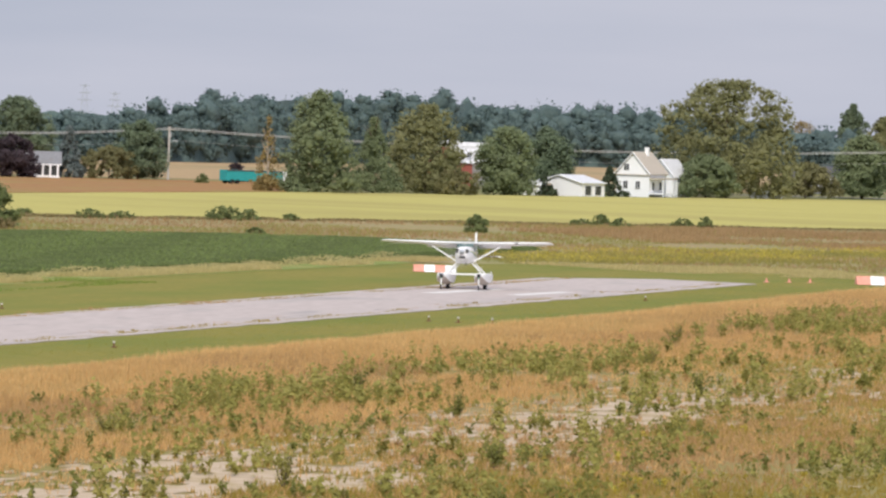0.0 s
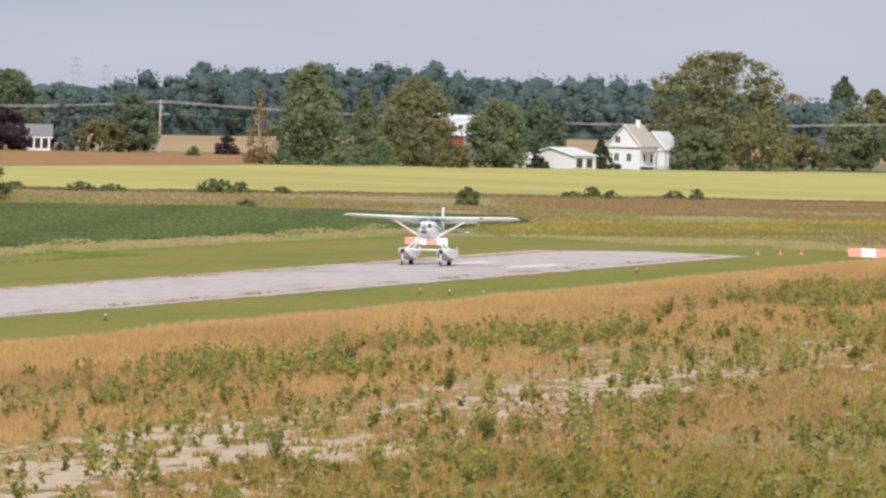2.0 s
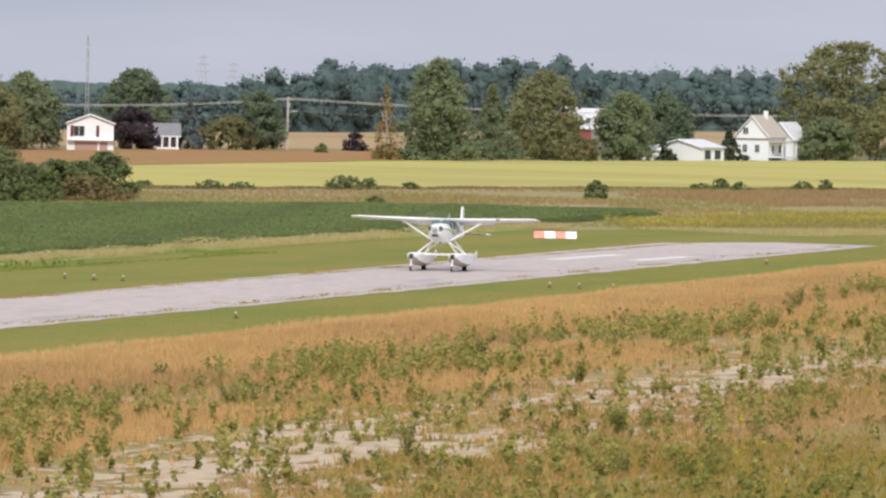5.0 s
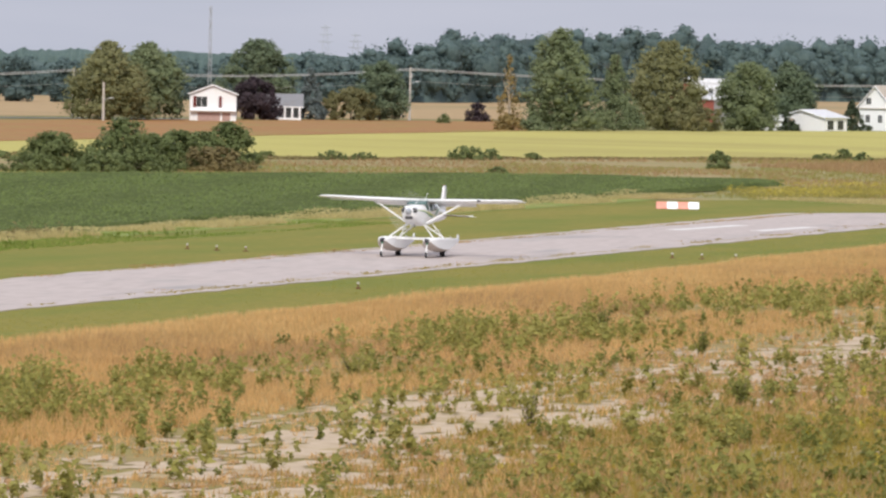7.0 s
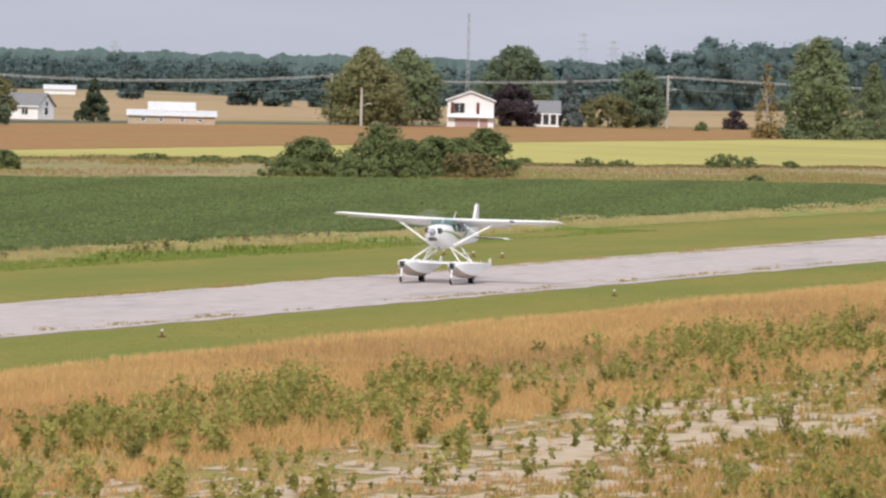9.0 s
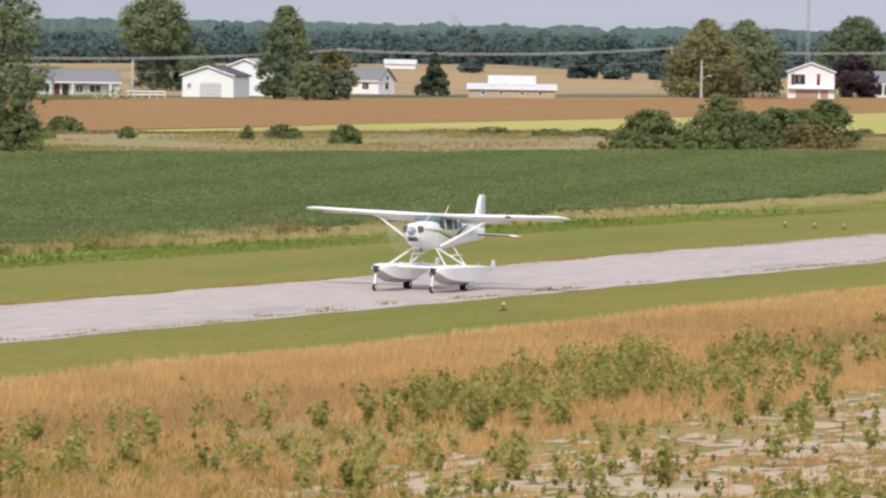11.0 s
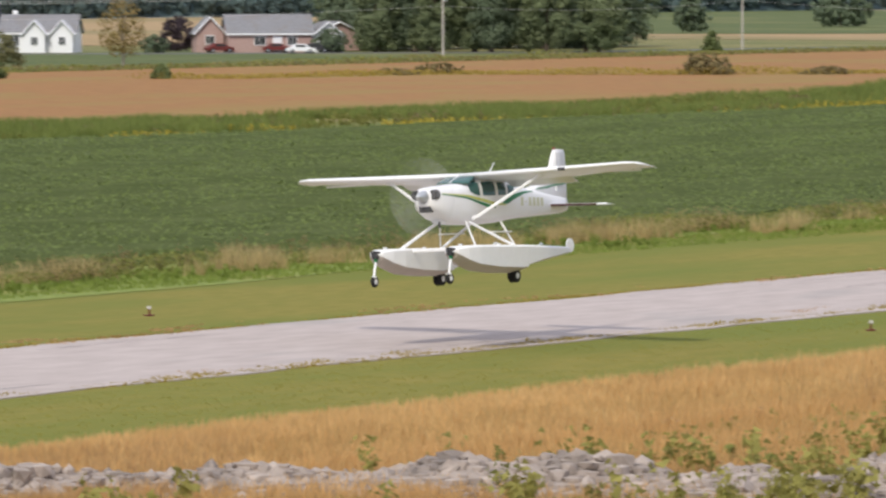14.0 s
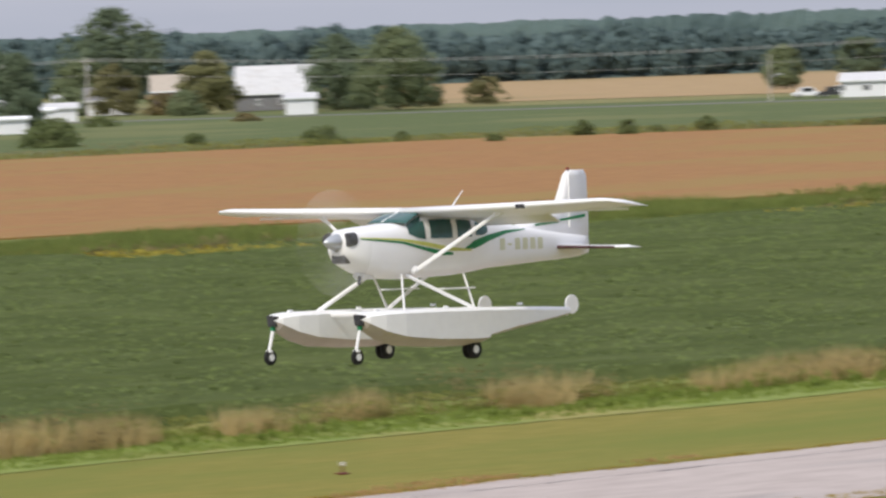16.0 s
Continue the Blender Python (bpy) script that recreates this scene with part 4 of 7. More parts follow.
def aircraft():
    ob = thing("seaplane", 0, 0, 0, 0, "white high-wing propeller aircraft on amphibious floats with green stripes", "aircraft")
    white = M["plane"]
    fus = part("fuselage", loft([fuselage_ring(y) for y in np.concatenate([[2.46, 2.43, 2.40, 2.33], np.arange(2.25, -4.63, -0.2), [-4.70]])]), white, ob)
    part("spinner", loft([[(r * math.cos(a) , y, 2.33 + r * math.sin(a)) for a in np.linspace(0, 2 * math.pi, 17)[:-1]] for y, r in
         ((2.40, 0.175), (2.50, 0.165), (2.60, 0.135), (2.71, 0.085), (2.80, 0.018))]), M["steel"], ob, "polished metal rounded spinner")
    # intake openings: closed dark plugs carry the shade inside them
    for s in (-1, 1):
        bm = bmesh.new()
        tube(bm, (s * 0.285, 2.28, 2.38), (s * 0.265, 2.437, 2.38), 0.145, 0.13, 14)
        part("air_intake", bm, M["darkmetal"], fus, "oval engine air intake, its shaded opening a dark plug")
    part("lower_intake", boxed(-0.19, 0.19, 2.25, 2.43, 1.92, 2.13, bevel=0.02), M["darkmetal"], fus, "square oil cooler intake, its shaded opening a dark block")
    bm = bmesh.new()
    box(bm, -0.14, 0.14, 1.5, 1.95, 1.60, 1.75, 0.05)
    part("cowl_scoop", bm, white, fus)
    part("exhaust_pipe", rod((-0.2, 2.05, 1.66), (-0.24, 2.12, 1.52), 0.035), M["darkmetal"], fus)
    # glazing
    rows = []
    for k in range(7):
        t = k / 6
        y = 1.10 - 0.58 * t
        b, top, w = station(y)
        z = 2.64 + 0.25 * t ** 0.8
        rows.append([(w * 0.98 * math.sin(a) * (1 - 0.12 * t), y + 0.16 * (math.cos(a) - 0.4) * (1 - t * 0.6), z + 0.02 + 0.03 * math.cos(a)) for a in np.linspace(-1.45, 1.45, 13)])
    bm = bmesh.new()
    vs = [[bm.verts.new(p) for p in r] for r in rows]
    for a, b in zip(vs, vs[1:]):
        for i in range(12):
            bm.faces.new((a[i], a[i + 1], b[i + 1], b[i])).smooth = True
    bmesh.ops.recalc_face_normals(bm, faces=bm.faces)
    bmesh.ops.solidify(bm, geom=bm.faces[:], thickness=0.012)
    part("windshield", bm, M["glass"], fus, "dark green-tinted curved windshield")
    part("windshield_post", rod((0, 1.20, 2.70), (0, 0.60, 2.94), 0.014), white, fus)
    for s in (-1, 1):
        part("windshield_side", skin_patch(s, ((1.0, 2.46, 2.62), (0.8, 2.38, 2.72), (0.56, 2.34, 2.80)), 0.006), M["glass"], fus, "dark tinted side of the windshield")
        part("door_window", skin_patch(s, ((0.42, 2.355, 2.72), (0.1, 2.35, 2.73), (-0.20, 2.355, 2.72)), 0.006), M["glass"], fus, "dark green-tinted door window")
        part("rear_window", skin_patch(s, ((-0.34, 2.36, 2.71), (-0.6, 2.365, 2.70), (-0.76, 2.37, 2.68)), 0.006), M["glass"], fus, "dark tinted rear window")
        part("quarter_window", skin_patch(s, ((-0.88, 2.39, 2.65), (-1.1, 2.39, 2.64), (-1.26, 2.44, 2.58)), 0.006), M["glass"], fus, "small rounded green-tinted quarter window")
        # door seams and stripes
        part("door_seam", skin_patch(s, ((0.47, 1.72, 2.84), (0.455, 1.72, 2.84)), 0.003, 1), M["alu"], fus)
        part("door_seam", skin_patch(s, ((-0.26, 1.74, 2.82), (-0.275, 1.74, 2.82)), 0.003, 1), M["alu"], fus)
        part("lime_stripe", skin_patch(s, ((2.22, 2.40, 2.415), (1.2, 2.325, 2.37), (0.5, 2.20, 2.285), (-0.1, 2.10, 2.18), (-0.75, 2.09, 2.12)), 0.005, 22), M["lime"], fus, "lime yellow-green curved stripe")
        part("green_stripe", skin_patch(s, ((2.22, 2.375, 2.395), (1.2, 2.275, 2.315), (0.6, 2.13, 2.195), (0.15, 2.02, 2.12), (-0.2, 2.02, 2.07)), 0.005, 22), M["greenpaint"], fus, "dark green curved stripe below the lime one")
        part("green_stripe", skin_patch(s, ((-0.55, 2.13, 2.15), (-0.85, 2.13, 2.30), (-1.3, 2.27, 2.40), (-1.9, 2.41, 2.475), (-2.6, 2.475, 2.49)), 0.005, 22), M["greenpaint"], fus, "green swept flash on the rear fuselage")
        for k in range(6):
            if k == 1:
                part("registration_bar", skin_patch(s, ((-1.92, 2.17, 2.21), (-2.06, 2.17, 2.21)), 0.005, 3), M["letter"], fus)
            else:
                y0 = -1.66 - 0.255 * k
                part("registration_bar", skin_patch(s, ((y0, 2.08, 2.31), (y0 - 0.17, 2.085, 2.31)), 0.005, 4), M["letter"], fus, "pale olive marking bar")
    # wings
    for s, nm in ((1, "wing"), (-1, "wing")):
        w = part(nm, wing(s, ((0.0, 0.74, 2.88, 1.63, 0.20), (2.6, 0.74, 2.92, 1.62, 0.195), (5.0, 0.56, 2.99, 1.16, 0.13), (5.30, 0.48, 2.985, 1.02, 0.09), (5.47, 0.28, 2.94, 0.74, 0.03)), 0.10), white, ob)
        part("aileron_gap", boxed(*sorted((s * 2.75, s * 5.0)), -0.41, -0.395, 2.80, 2.84), M["alu"], w)
        part("wing_flap", wing(s, ((0.62, -0.56, 2.76, 0.48, 0.05), (2.68, -0.56, 2.80, 0.48, 0.05)), 0.40), white, w, "white flap lowered a little")
        part("aileron", wing(s, ((2.76, -0.58, 2.80, 0.34, 0.035), (4.95, -0.42, 2.90, 0.22, 0.022)), 0.1), white, w)
        if s < 0:
            part("landing_light", boxed(-3.3, -3.1, 0.66, 0.715, 2.89, 2.97), M["darkmetal"], w, "dark landing light in the leading edge")
        part("wing_strut", rod((s * 0.54, 0.85, 1.74), (s * 2.40, 0.42, 2.83), 0.046, 0.038, 10, 0.4), white, ob)
        part("strut_cuff", rod((s * 2.30, 0.44, 2.79), (s * 2.46, 0.41, 2.89), 0.085, 0.11, 8, 0.6), white, w)
        part("pitot_fairing", rod((s * 0.51, 0.86, 1.76), (s * 0.58, 0.85, 1.72), 0.1, 0.06, 8), white, ob)
    # tail
    fin = part("tail_fin", fin_loft(((2.15, -1.9, -4.74), (2.52, -2.35, -4.75), (2.66, -3.0, -4.75), (2.84, -3.68, -4.75), (3.52, -4.0, -4.72), (3.64, -4.12, -4.64)), 0.055), white, ob)
    part("rudder_line", boxed(-0.058, 0.058, -4.16, -4.145, 2.5, 3.55), M["alu"], fin)
    for s in (-1, 1):
        bm = bmesh.new()
        for (ya, za), (yb, zb), th in (((-3.1, 2.55), (-3.8, 2.63), 0.045), ((-3.8, 2.63), (-4.6, 2.74), 0.055)):
            vs = [bm.verts.new((s * 0.062, y, z)) for y, z in ((ya, za - th * 0.4), (yb, zb - th), (yb, zb + th * 0.2), (ya, za + th * 0.4))]
            bm.faces.new(vs if s > 0 else vs[::-1])
        part("fin_stripe", bm, M["greenpaint"], fin, "green swept stripe on the tail fin")
        st = part("stabiliser", wing(s, ((0.05, -3.62, 2.10, 1.0, 0.07), (1.55, -3.86, 2.07, 0.66, 0.05), (1.76, -3.98, 2.06, 0.42, 0.02))), white, ob)
        part("stabiliser_edge", rod((s * 0.12, -3.615, 2.10), (s * 1.5, -3.845, 2.07), 0.034, 0.024, 8), M["maroondark"], st, "dark maroon leading edge")
        part("elevator_line", boxed(*sorted((s * 0.1, s * 1.6)), -4.20, -4.19, 2.06, 2.112), M["alu"], st)
    part("fin_beacon", boxed(-0.02, 0.02, -4.22, -4.12, 3.63, 3.69, bevel=0.01), M["red"], fin, "small red beacon")
    part("antenna", rod((0, -0.72, 2.90), (0, -1.1, 3.27), 0.018, 0.008), white, ob, "thin swept roof antenna")
    part("antenna", rod((0, -1.5, 2.72), (0, -1.6, 2.92), 0.012, 0.006), white, ob)
    # floats, struts and gear
    for s in (-1, 1):
        cx = s * 1.18
        deck, keel = float_hull(cx)
        for fc in list(deck.faces) + list(keel.faces):
            fc.smooth = False
        fl = part("float", deck, M["alu"], ob, "white painted metal float")
        part("float_bottom", keel, M["keel"], fl, "patchy brown-grey float bottom, darker than the sides")
        part("water_rudder", rod((cx - 0.014, -2.90, 0.97), (cx + 0.014, -2.90, 0.97), 0.19, None, 18), M["alu"], fl)
        part("rudder_post", rod((cx, -2.76, 0.75), (cx, -2.76, 1.0), 0.02), M["alu"], fl)
        for yb in (2.6, 0.7, -1.4):
            part("deck_cleat", boxed(cx - 0.03, cx + 0.03, yb - 0.06, yb + 0.06, 1.0, 1.05, bevel=0.01), M["alu"], fl)
        part("float_strut", rod((s * 0.45, 1.15, 1.66), (cx, 1.85, 0.99), 0.042, None, 10, 0.55), white, ob)
        part("float_strut", rod((s * 0.45, 1.02, 1.66), (cx, -0.1, 0.98), 0.036, None, 10, 0.55), white, ob)
        part("float_strut", rod((s * 0.45, -0.58, 1.66), (cx, -0.1, 0.98), 0.036, None, 10, 0.55), white, ob)
        part("boarding_step", boxed(*sorted((s * 0.62, s * 0.9)), -0.45, 0.42, 1.36, 1.385), white, ob)
        leg = part("nose_leg", rod((cx, 3.02, 0.86), (cx, 3.20, 0.25), 0.04, 0.032, 10), white, ob, "white castoring nose-wheel leg")
        part("leg_collar", rod((cx, 3.03, 0.92), (cx, 3.08, 0.74), 0.16, 0.1, 10), M["darkmetal"], leg, "dark green-black leg collar")
        part("leg_band", rod((cx, 3.06, 0.765), (cx, 3.09, 0.66), 0.055, 0.05, 10), M["greenpaint"], leg)
        part("wheel_fork", boxed(cx - 0.07, cx + 0.07, 3.14, 3.24, 0.24, 0.29, bevel=0.015), M["alu"], leg)
        wh = part("nose_wheel", wheel_mesh(bmesh.new(), (cx, 3.17, 0.15), 0.15, 0.09), M["black"], ob, "small black nose wheel")
        part("wheel_hub", rod((cx - 0.05, 3.17, 0.15), (cx + 0.05, 3.17, 0.15), 0.07, None, 14), M["alu"], wh)
        for k in (-0.065, 0.065):
            wm = part("main_wheel", wheel_mesh(bmesh.new(), (cx + k, 0, 0.185), 0.185, 0.10), M["black"], ob, "black main wheel under the float")
            part("wheel_hub", rod((cx + k - 0.053, 0, 0.185), (cx + k + 0.053, 0, 0.185), 0.08, None, 14), M["alu"], wm)
        part("main_leg", rod((cx, 0.02, 0.2), (cx, -0.05, 0.52), 0.045), M["darkmetal"], ob)
    part("spreader_bar", rod((-1.0, 1.85, 0.93), (1.0, 1.85, 0.93), 0.05, None, 10, 0.5), white, ob)
    part("spreader_bar", rod((-1.0, -0.1, 0.93), (1.0, -0.1, 0.93), 0.05, None, 10, 0.5), white, ob)
    # propeller
    ring = [(1.03 * math.cos(a), 1.03 * math.sin(a), 0.0) for a in np.linspace(0, 2 * math.pi, 49)[:-1]]
    inner = [(0.16 * math.cos(a), 0.16 * math.sin(a), 0.0) for a in np.linspace(0, 2 * math.pi, 49)[:-1]]
    disc = mesh_of("propeller", ring + inner, [(i, (i + 1) % 48, (i + 1) % 48 + 48, i + 48) for i in range(48)], M["blades"])
    hub = part("propeller", disc, None, ob, "whirling propeller seen as a faint grey disc")
    hub.matrix_basis = pose(0, 2.52, 2.33, -90, 0, 0)
    return ob, hub


seaplane, propeller = aircraft()

# ---- distance ----
# heading, distance and height of the woods' top
WOODS = ((-56, 979, 10.8), (-52.5, 979, 10.6), (-49.3, 979, 9.5), (-47.0, 971, 8.7), (-45.1, 962, 8.2), (-43.9, 968, 8.7), (-40.8, 1017, 8.5), (-38.2, 1060, 9.2),
         (-36.5, 1089, 9.2), (-32, 1190, 8.8), (-27.8, 1302, 8.2), (-25.3, 1434, 9.4), (-23.4, 1500, 9.0), (-22.3, 1300, 9.4), (-20.5, 1230, 8.8), (-19.5, 1240, 9.8), (-19.2, 1249, 12.4),
         (-18.3, 1283, 13.4), (-17.9, 1297, 17.6), (-17.2, 1362, 19.0), (-16.3, 1453, 19.0), (-15.3, 1560, 20.8), (-14.4, 1600, 18.8), (-13.3, 1620, 18.6), (-12.6, 1623, 16.8), (-11.4, 1623, 12.8), (-9, 1620, 12.4))


def woods():
    """One belt: three ranks of rounded crowns, each of several leaf masses with loose leaves, before a leafy wall that closes it."""
    rng = np.random.default_rng(44)
    ang, dist, top = (np.array([w[k] for w in WOODS]) for k in range(3))
    v, f, p, q = [], [], [], []
    # the wall behind
    cols, a = [], -57.0
    while a < -9.0:
        d, h = np.interp(a, ang, dist), np.interp(a, ang, top)
        for j in range(5):
            r = d - 4 + 3.2 * j + 2.0 * noise.noise((a * 9, j * 0.9, 3.0))
            v.append([(r * math.sin(radians(a)), r * math.cos(radians(a)), h * (0.8 + 0.1 * noise.noise((a * 12, 1.0, 0.0))) * j / 4)])
        cols.append(a)
        a += math.degrees(1.6 / d)
    v = [np.concatenate([np.array(x) for x in v])]
    idx = np.arange(len(cols) * 5).reshape(len(cols), 5)
    c0, c1, c2, c3 = idx[:-1, :-1].ravel(), idx[1:, :-1].ravel(), idx[1:, 1:].ravel(), idx[:-1, 1:].ravel()
    f.append(np.concatenate([np.stack([c0, c1, c2], 1), np.stack([c0, c2, c3], 1)]))
    base = len(v[0])
    # the crowns
    for off, share in ((9.0, 1.0), (3.0, 0.86), (-3.0, 0.66)):
        a = -57.0
        while a < -9.0:
            d, h = np.interp(a, ang, dist), np.interp(a, ang, top)
            hh = h * share * rng.uniform(0.84, 1.1) * (1 + 0.1 * noise.noise((a * 2.2, share, 8.0)))
            ww = hh * rng.uniform(0.5, 0.8)
            aa, dd = radians(a), d + off + rng.uniform(-2, 2)
            at = np.array([dd * math.sin(aa), dd * math.cos(aa), 0])
            # a core of three masses, smaller ones seated on it, loose leaves over all
            core = np.array([[0, 0, hh - 0.42 * ww], [rng.normal(0, 0.12) * ww, rng.normal(0, 0.1) * ww, hh - 0.75 * ww], [rng.normal(0, 0.15) * ww, 0, hh - 1.1 * ww]])
            rad = np.array([0.40, 0.5, 0.5]) * ww
            nk = 16
            on = rng.integers(0, 3, nk)
            way = unit(rng.normal(0, 1, (nk, 3)) + np.array([0, 0, 0.35]))
            c = np.concatenate([core, core[on] + way * rad[on][:, None] * 0.66])
            r = np.concatenate([rad, ww * rng.uniform(0.13, 0.22, nk)])
            cv_, cf = clumps(rng, c + at, r * 0.78, 1.0, 1)
            nl = int(190 + 30 * hh)
            on = rng.choice(len(c), nl, p=r ** 2 / np.sum(r ** 2))
            qq = unit(rng.normal(0, 1, (nl, 3)))
            pp = c[on] + qq * r[on][:, None] * rng.uniform(0.72, 1.05, (nl, 1))
            v.append(cv_)
            f.append(cf + base)
            base += len(cv_)
            p.append(pp + at)
            q.append(qq)
            a += math.degrees(ww * 0.62 / d)
    leaf = leaves_on(np.concatenate(p), np.concatenate(q), 0.42, rng, 0.6, 1.0, 3)
    return tagged(part("distant_woods", crown_mesh("distant_woods", leaf, (np.concatenate(v), np.concatenate(f)), M["wood"])), "long belt of dark green distant woodland, haze in its bluish colour", "woods", "", "stuff")


woods()


def far_woods():
    """A second, farther belt that closes the horizon."""
    v, f = [], []
    for i in range(2400):
        a = radians(-58 + 50 * i / 2399)
        r = 2300 + 60 * noise.noise((i * 0.01, 4.0, 0.0))
        z = 10.4 + 1.3 * noise.noise((i * 0.06, 2.0, 0.0)) + 1.3 * noise.noise((i * 0.16, 5.0, 0.0)) + 0.8 * noise.noise((i * 0.5, 7.0, 0.0))
        for j in range(5):
            q = r + 5 * (j / 4) ** 2 - 2.5 * noise.noise((i * 0.4, j * 0.8, 1.0))
            v.append((q * math.sin(a), q * math.cos(a), z * j / 4))
        if i:
            b = 5 * i
            f += [(b - 5 + j, b + j, b + j + 1, b - 4 + j) for j in range(4)]
    return tagged(part("distant_woods", mesh_of("distant_woods", v, f, M["wood"], True)), "faint woodland along the horizon, haze in its bluish colour", "woods", "", "stuff")


far_woods()


def lattice_mast(x, y, h, w, label, arms=False):
    ob = thing("pylon" if arms else "radio_mast", x, y, 0, 20, label, "mast")
    bm = bmesh.new()
    n = int(h / 2.2)
    for i in range(n):
        z0, z1 = h * i / n, h * (i + 1) / n
        w0, w1 = (w * (1 - (0.85 if arms else 0.5) * z / h) for z in (z0, z1))
        c0 = [(w0 * sx, w0 * sy, z0) for sx, sy in ((1, 1), (-1, 1), (-1, -1), (1, -1))]
        c1 = [(w1 * sx, w1 * sy, z1) for sx, sy in ((1, 1), (-1, 1), (-1, -1), (1, -1))]
        for k in range(4):
            tube(bm, c0[k], c1[k], 0.07, None, 4)
            tube(bm, c0[k], c1[(k + 1) % 4], 0.045, None, 4)
    part("lattice", bm, M["steel"], ob)
    if arms:
        for z, r in ((0.72, 2.6), (0.84, 2.2), (0.96, 1.7)):
            part("cross_arm", rod((-r, 0, h * z), (r, 0, h * z), 0.12, None, 4), M["steel"], ob)


lattice_mast(-373, 1006, 19.2, 0.35, "thin grey lattice radio mast behind the houses")
lattice_mast(-657, 1889, 21, 2.4, "distant grey power pylon over the woods", True)
lattice_mast(-647, 1893, 18.4, 2.4, "distant grey power pylon over the woods", True)
lattice_mast(-811, 1828, 14, 2.6, "distant grey power pylon over the woods", True)

# ---- trees and bushes ----
for i, (k, hh) in enumerate(((0.0, 10.5), (0.13, 12.5), (0.26, 11.5), (0.4, 13.0), (0.52, 12.0), (0.64, 13.0), (0.77, 12.0), (0.9, 11.0), (1.0, 9.0))):
    # willows in a row behind the road
    tree("willow_tree", "tall drooping dark green willow by the road", -378 + 22 * k, 526 + 13 * k + 2 * (i % 2), hh, 5.6, ("green", "dark", "green")[i % 3], "dome", trunk=0.05, seed=40 + i)
for i in range(9):
    # the roadside wood beside the bungalows
    tree("broadleaf_tree" if i % 2 else "willow_tree", "tall dense roadside tree in a small wood", -391 + i * 1.4 - 1.5 * (i % 2), 541 + i * 4.6, 11.5 + (i * 37 % 5) * 0.7, 11.5, ("dark", "green", "dark")[i % 3], "round", trunk=0.03, seed=i)
tree("broadleaf_tree", "dense dark green broadleaf tree", -363.0, 1005.2, 13.0, 13.0, "dark", "dome", trunk=0.06)
tree("plum_tree", "round dark purple-leaved plum tree", -297.8, 822.7, 6.6, 7.7, "plum", "round", trunk=0.06)
tree("broadleaf_tree", "broad full-crowned tree turning olive-gold", -306.2, 783.0, 11.6, 12.4, "gold", "round", trunk=0.04)
tree("broadleaf_tree", "tall full green broadleaf tree", -304.4, 794.4, 11.6, 11.6, "green", "round", trunk=0.05)
tree("spruce_tree", "silvery blue conical spruce beside the house", -294.4, 839.7, 8.3, 5.4, "blue", "cone", trunk=0.03, leaf=0.24, dense=1.2)
tree("broadleaf_tree", "rounded olive-brown broadleaf tree", -289.4, 844.9, 5.3, 8.2, "olivetree", "round", trunk=0.06)
tree("broadleaf_tree", "dense dark green broadleaf tree", -287.6, 853.8, 9.4, 9.6, "dark", "dome", trunk=0.06)
bush("low green bush in the field margin", -271.2, 836.4, 1.5, 1.9, "bushgreen")
bush("low dark purple-leaved garden shrub", -275.4, 867.0, 3.0, 3.7, "plum", leaf=0.2)
tree("birch_tree", "thin pale-trunked tree with sparse orange leaves", -241.3, 774.5, 10.9, 4.6, "orangeleaf", "cone", trunk=0.1, dense=0.11, bark="palebark")
bush("yellowing bush at the foot of the birch", -240.4, 771.5, 2.3, 3.8, "orangeleaf", leaf=0.2)
bush("green bush beside the birch", -237.4, 774.0, 2.2, 3.4, "green", leaf=0.2)
tree("broadleaf_tree", "tall full green broadleaf tree", -235.8, 781.5, 14.7, 11.1, "green", "round", trunk=0.015)
tree("larch_tree", "tall pointed green conifer", -233.7, 802.6, 11.1, 8.4, "green", "cone", trunk=0.03, leaf=0.24, dense=1.2)
tree("broadleaf_tree", "broad full-crowned tree turning olive-gold", -231.6, 824.3, 13.4, 13.0, "gold", "dome", trunk=0.015)
tree("broadleaf_tree", "rounded olive-brown broadleaf tree", -222.3, 808.0, 3.9, 6.4, "olivetree", "round", trunk=0.03, leaf=0.24)
tree("broadleaf_tree", "tall full green broadleaf tree", -221.6, 833.3, 10.3, 9.6, "green", "dome", trunk=0.015)
tree("broadleaf_tree", "dense dark green broadleaf tree", -232.7, 900.0, 10.6, 9.6, "dark", "round", trunk=0.06)
tree("spruce_tree", "small dark green conical spruce", -219.3, 848.2, 3.6, 3.7, "needle", "cone", trunk=0.03, leaf=0.24, dense=1.2)
tree("spruce_tree", "small dark green conical spruce", -213.2, 865.8, 4.8, 5.4, "needle", "cone", trunk=0.03, leaf=0.24, dense=1.2)
tree("broadleaf_tree", "broad full-crowned tree turning olive-gold", -204.7, 911.2, 19.4, 23.4, "gold", "dome", trunk=0.015, leaf=0.32, dense=1.3)
tree("broadleaf_tree", "tall full green broadleaf tree", -203.7, 892.3, 7.0, 9.2, "green", "dome", trunk=0.06)
tree("birch_tree", "thin pale-trunked tree with sparse orange leaves", -385.2, 1827.5, 15.7, 11.2, "orangeleaf", "column", trunk=0.2, dense=0.22, bark="palebark")
tree("broadleaf_tree", "rounded olive-brown broadleaf tree", -199.1, 948.6, 6.1, 10.7, "olivetree", "round", trunk=0.06)
tree("broadleaf_tree", "tall full green broadleaf tree", -194.3, 973.9, 11.1, 9.9, "green", "dome", trunk=0.06)
tree("broadleaf_tree", "dense dark green broadleaf tree", -336, 1666, 21, 9, "dark", "round", trunk=0.05, leaf=0.32, dense=1.3)
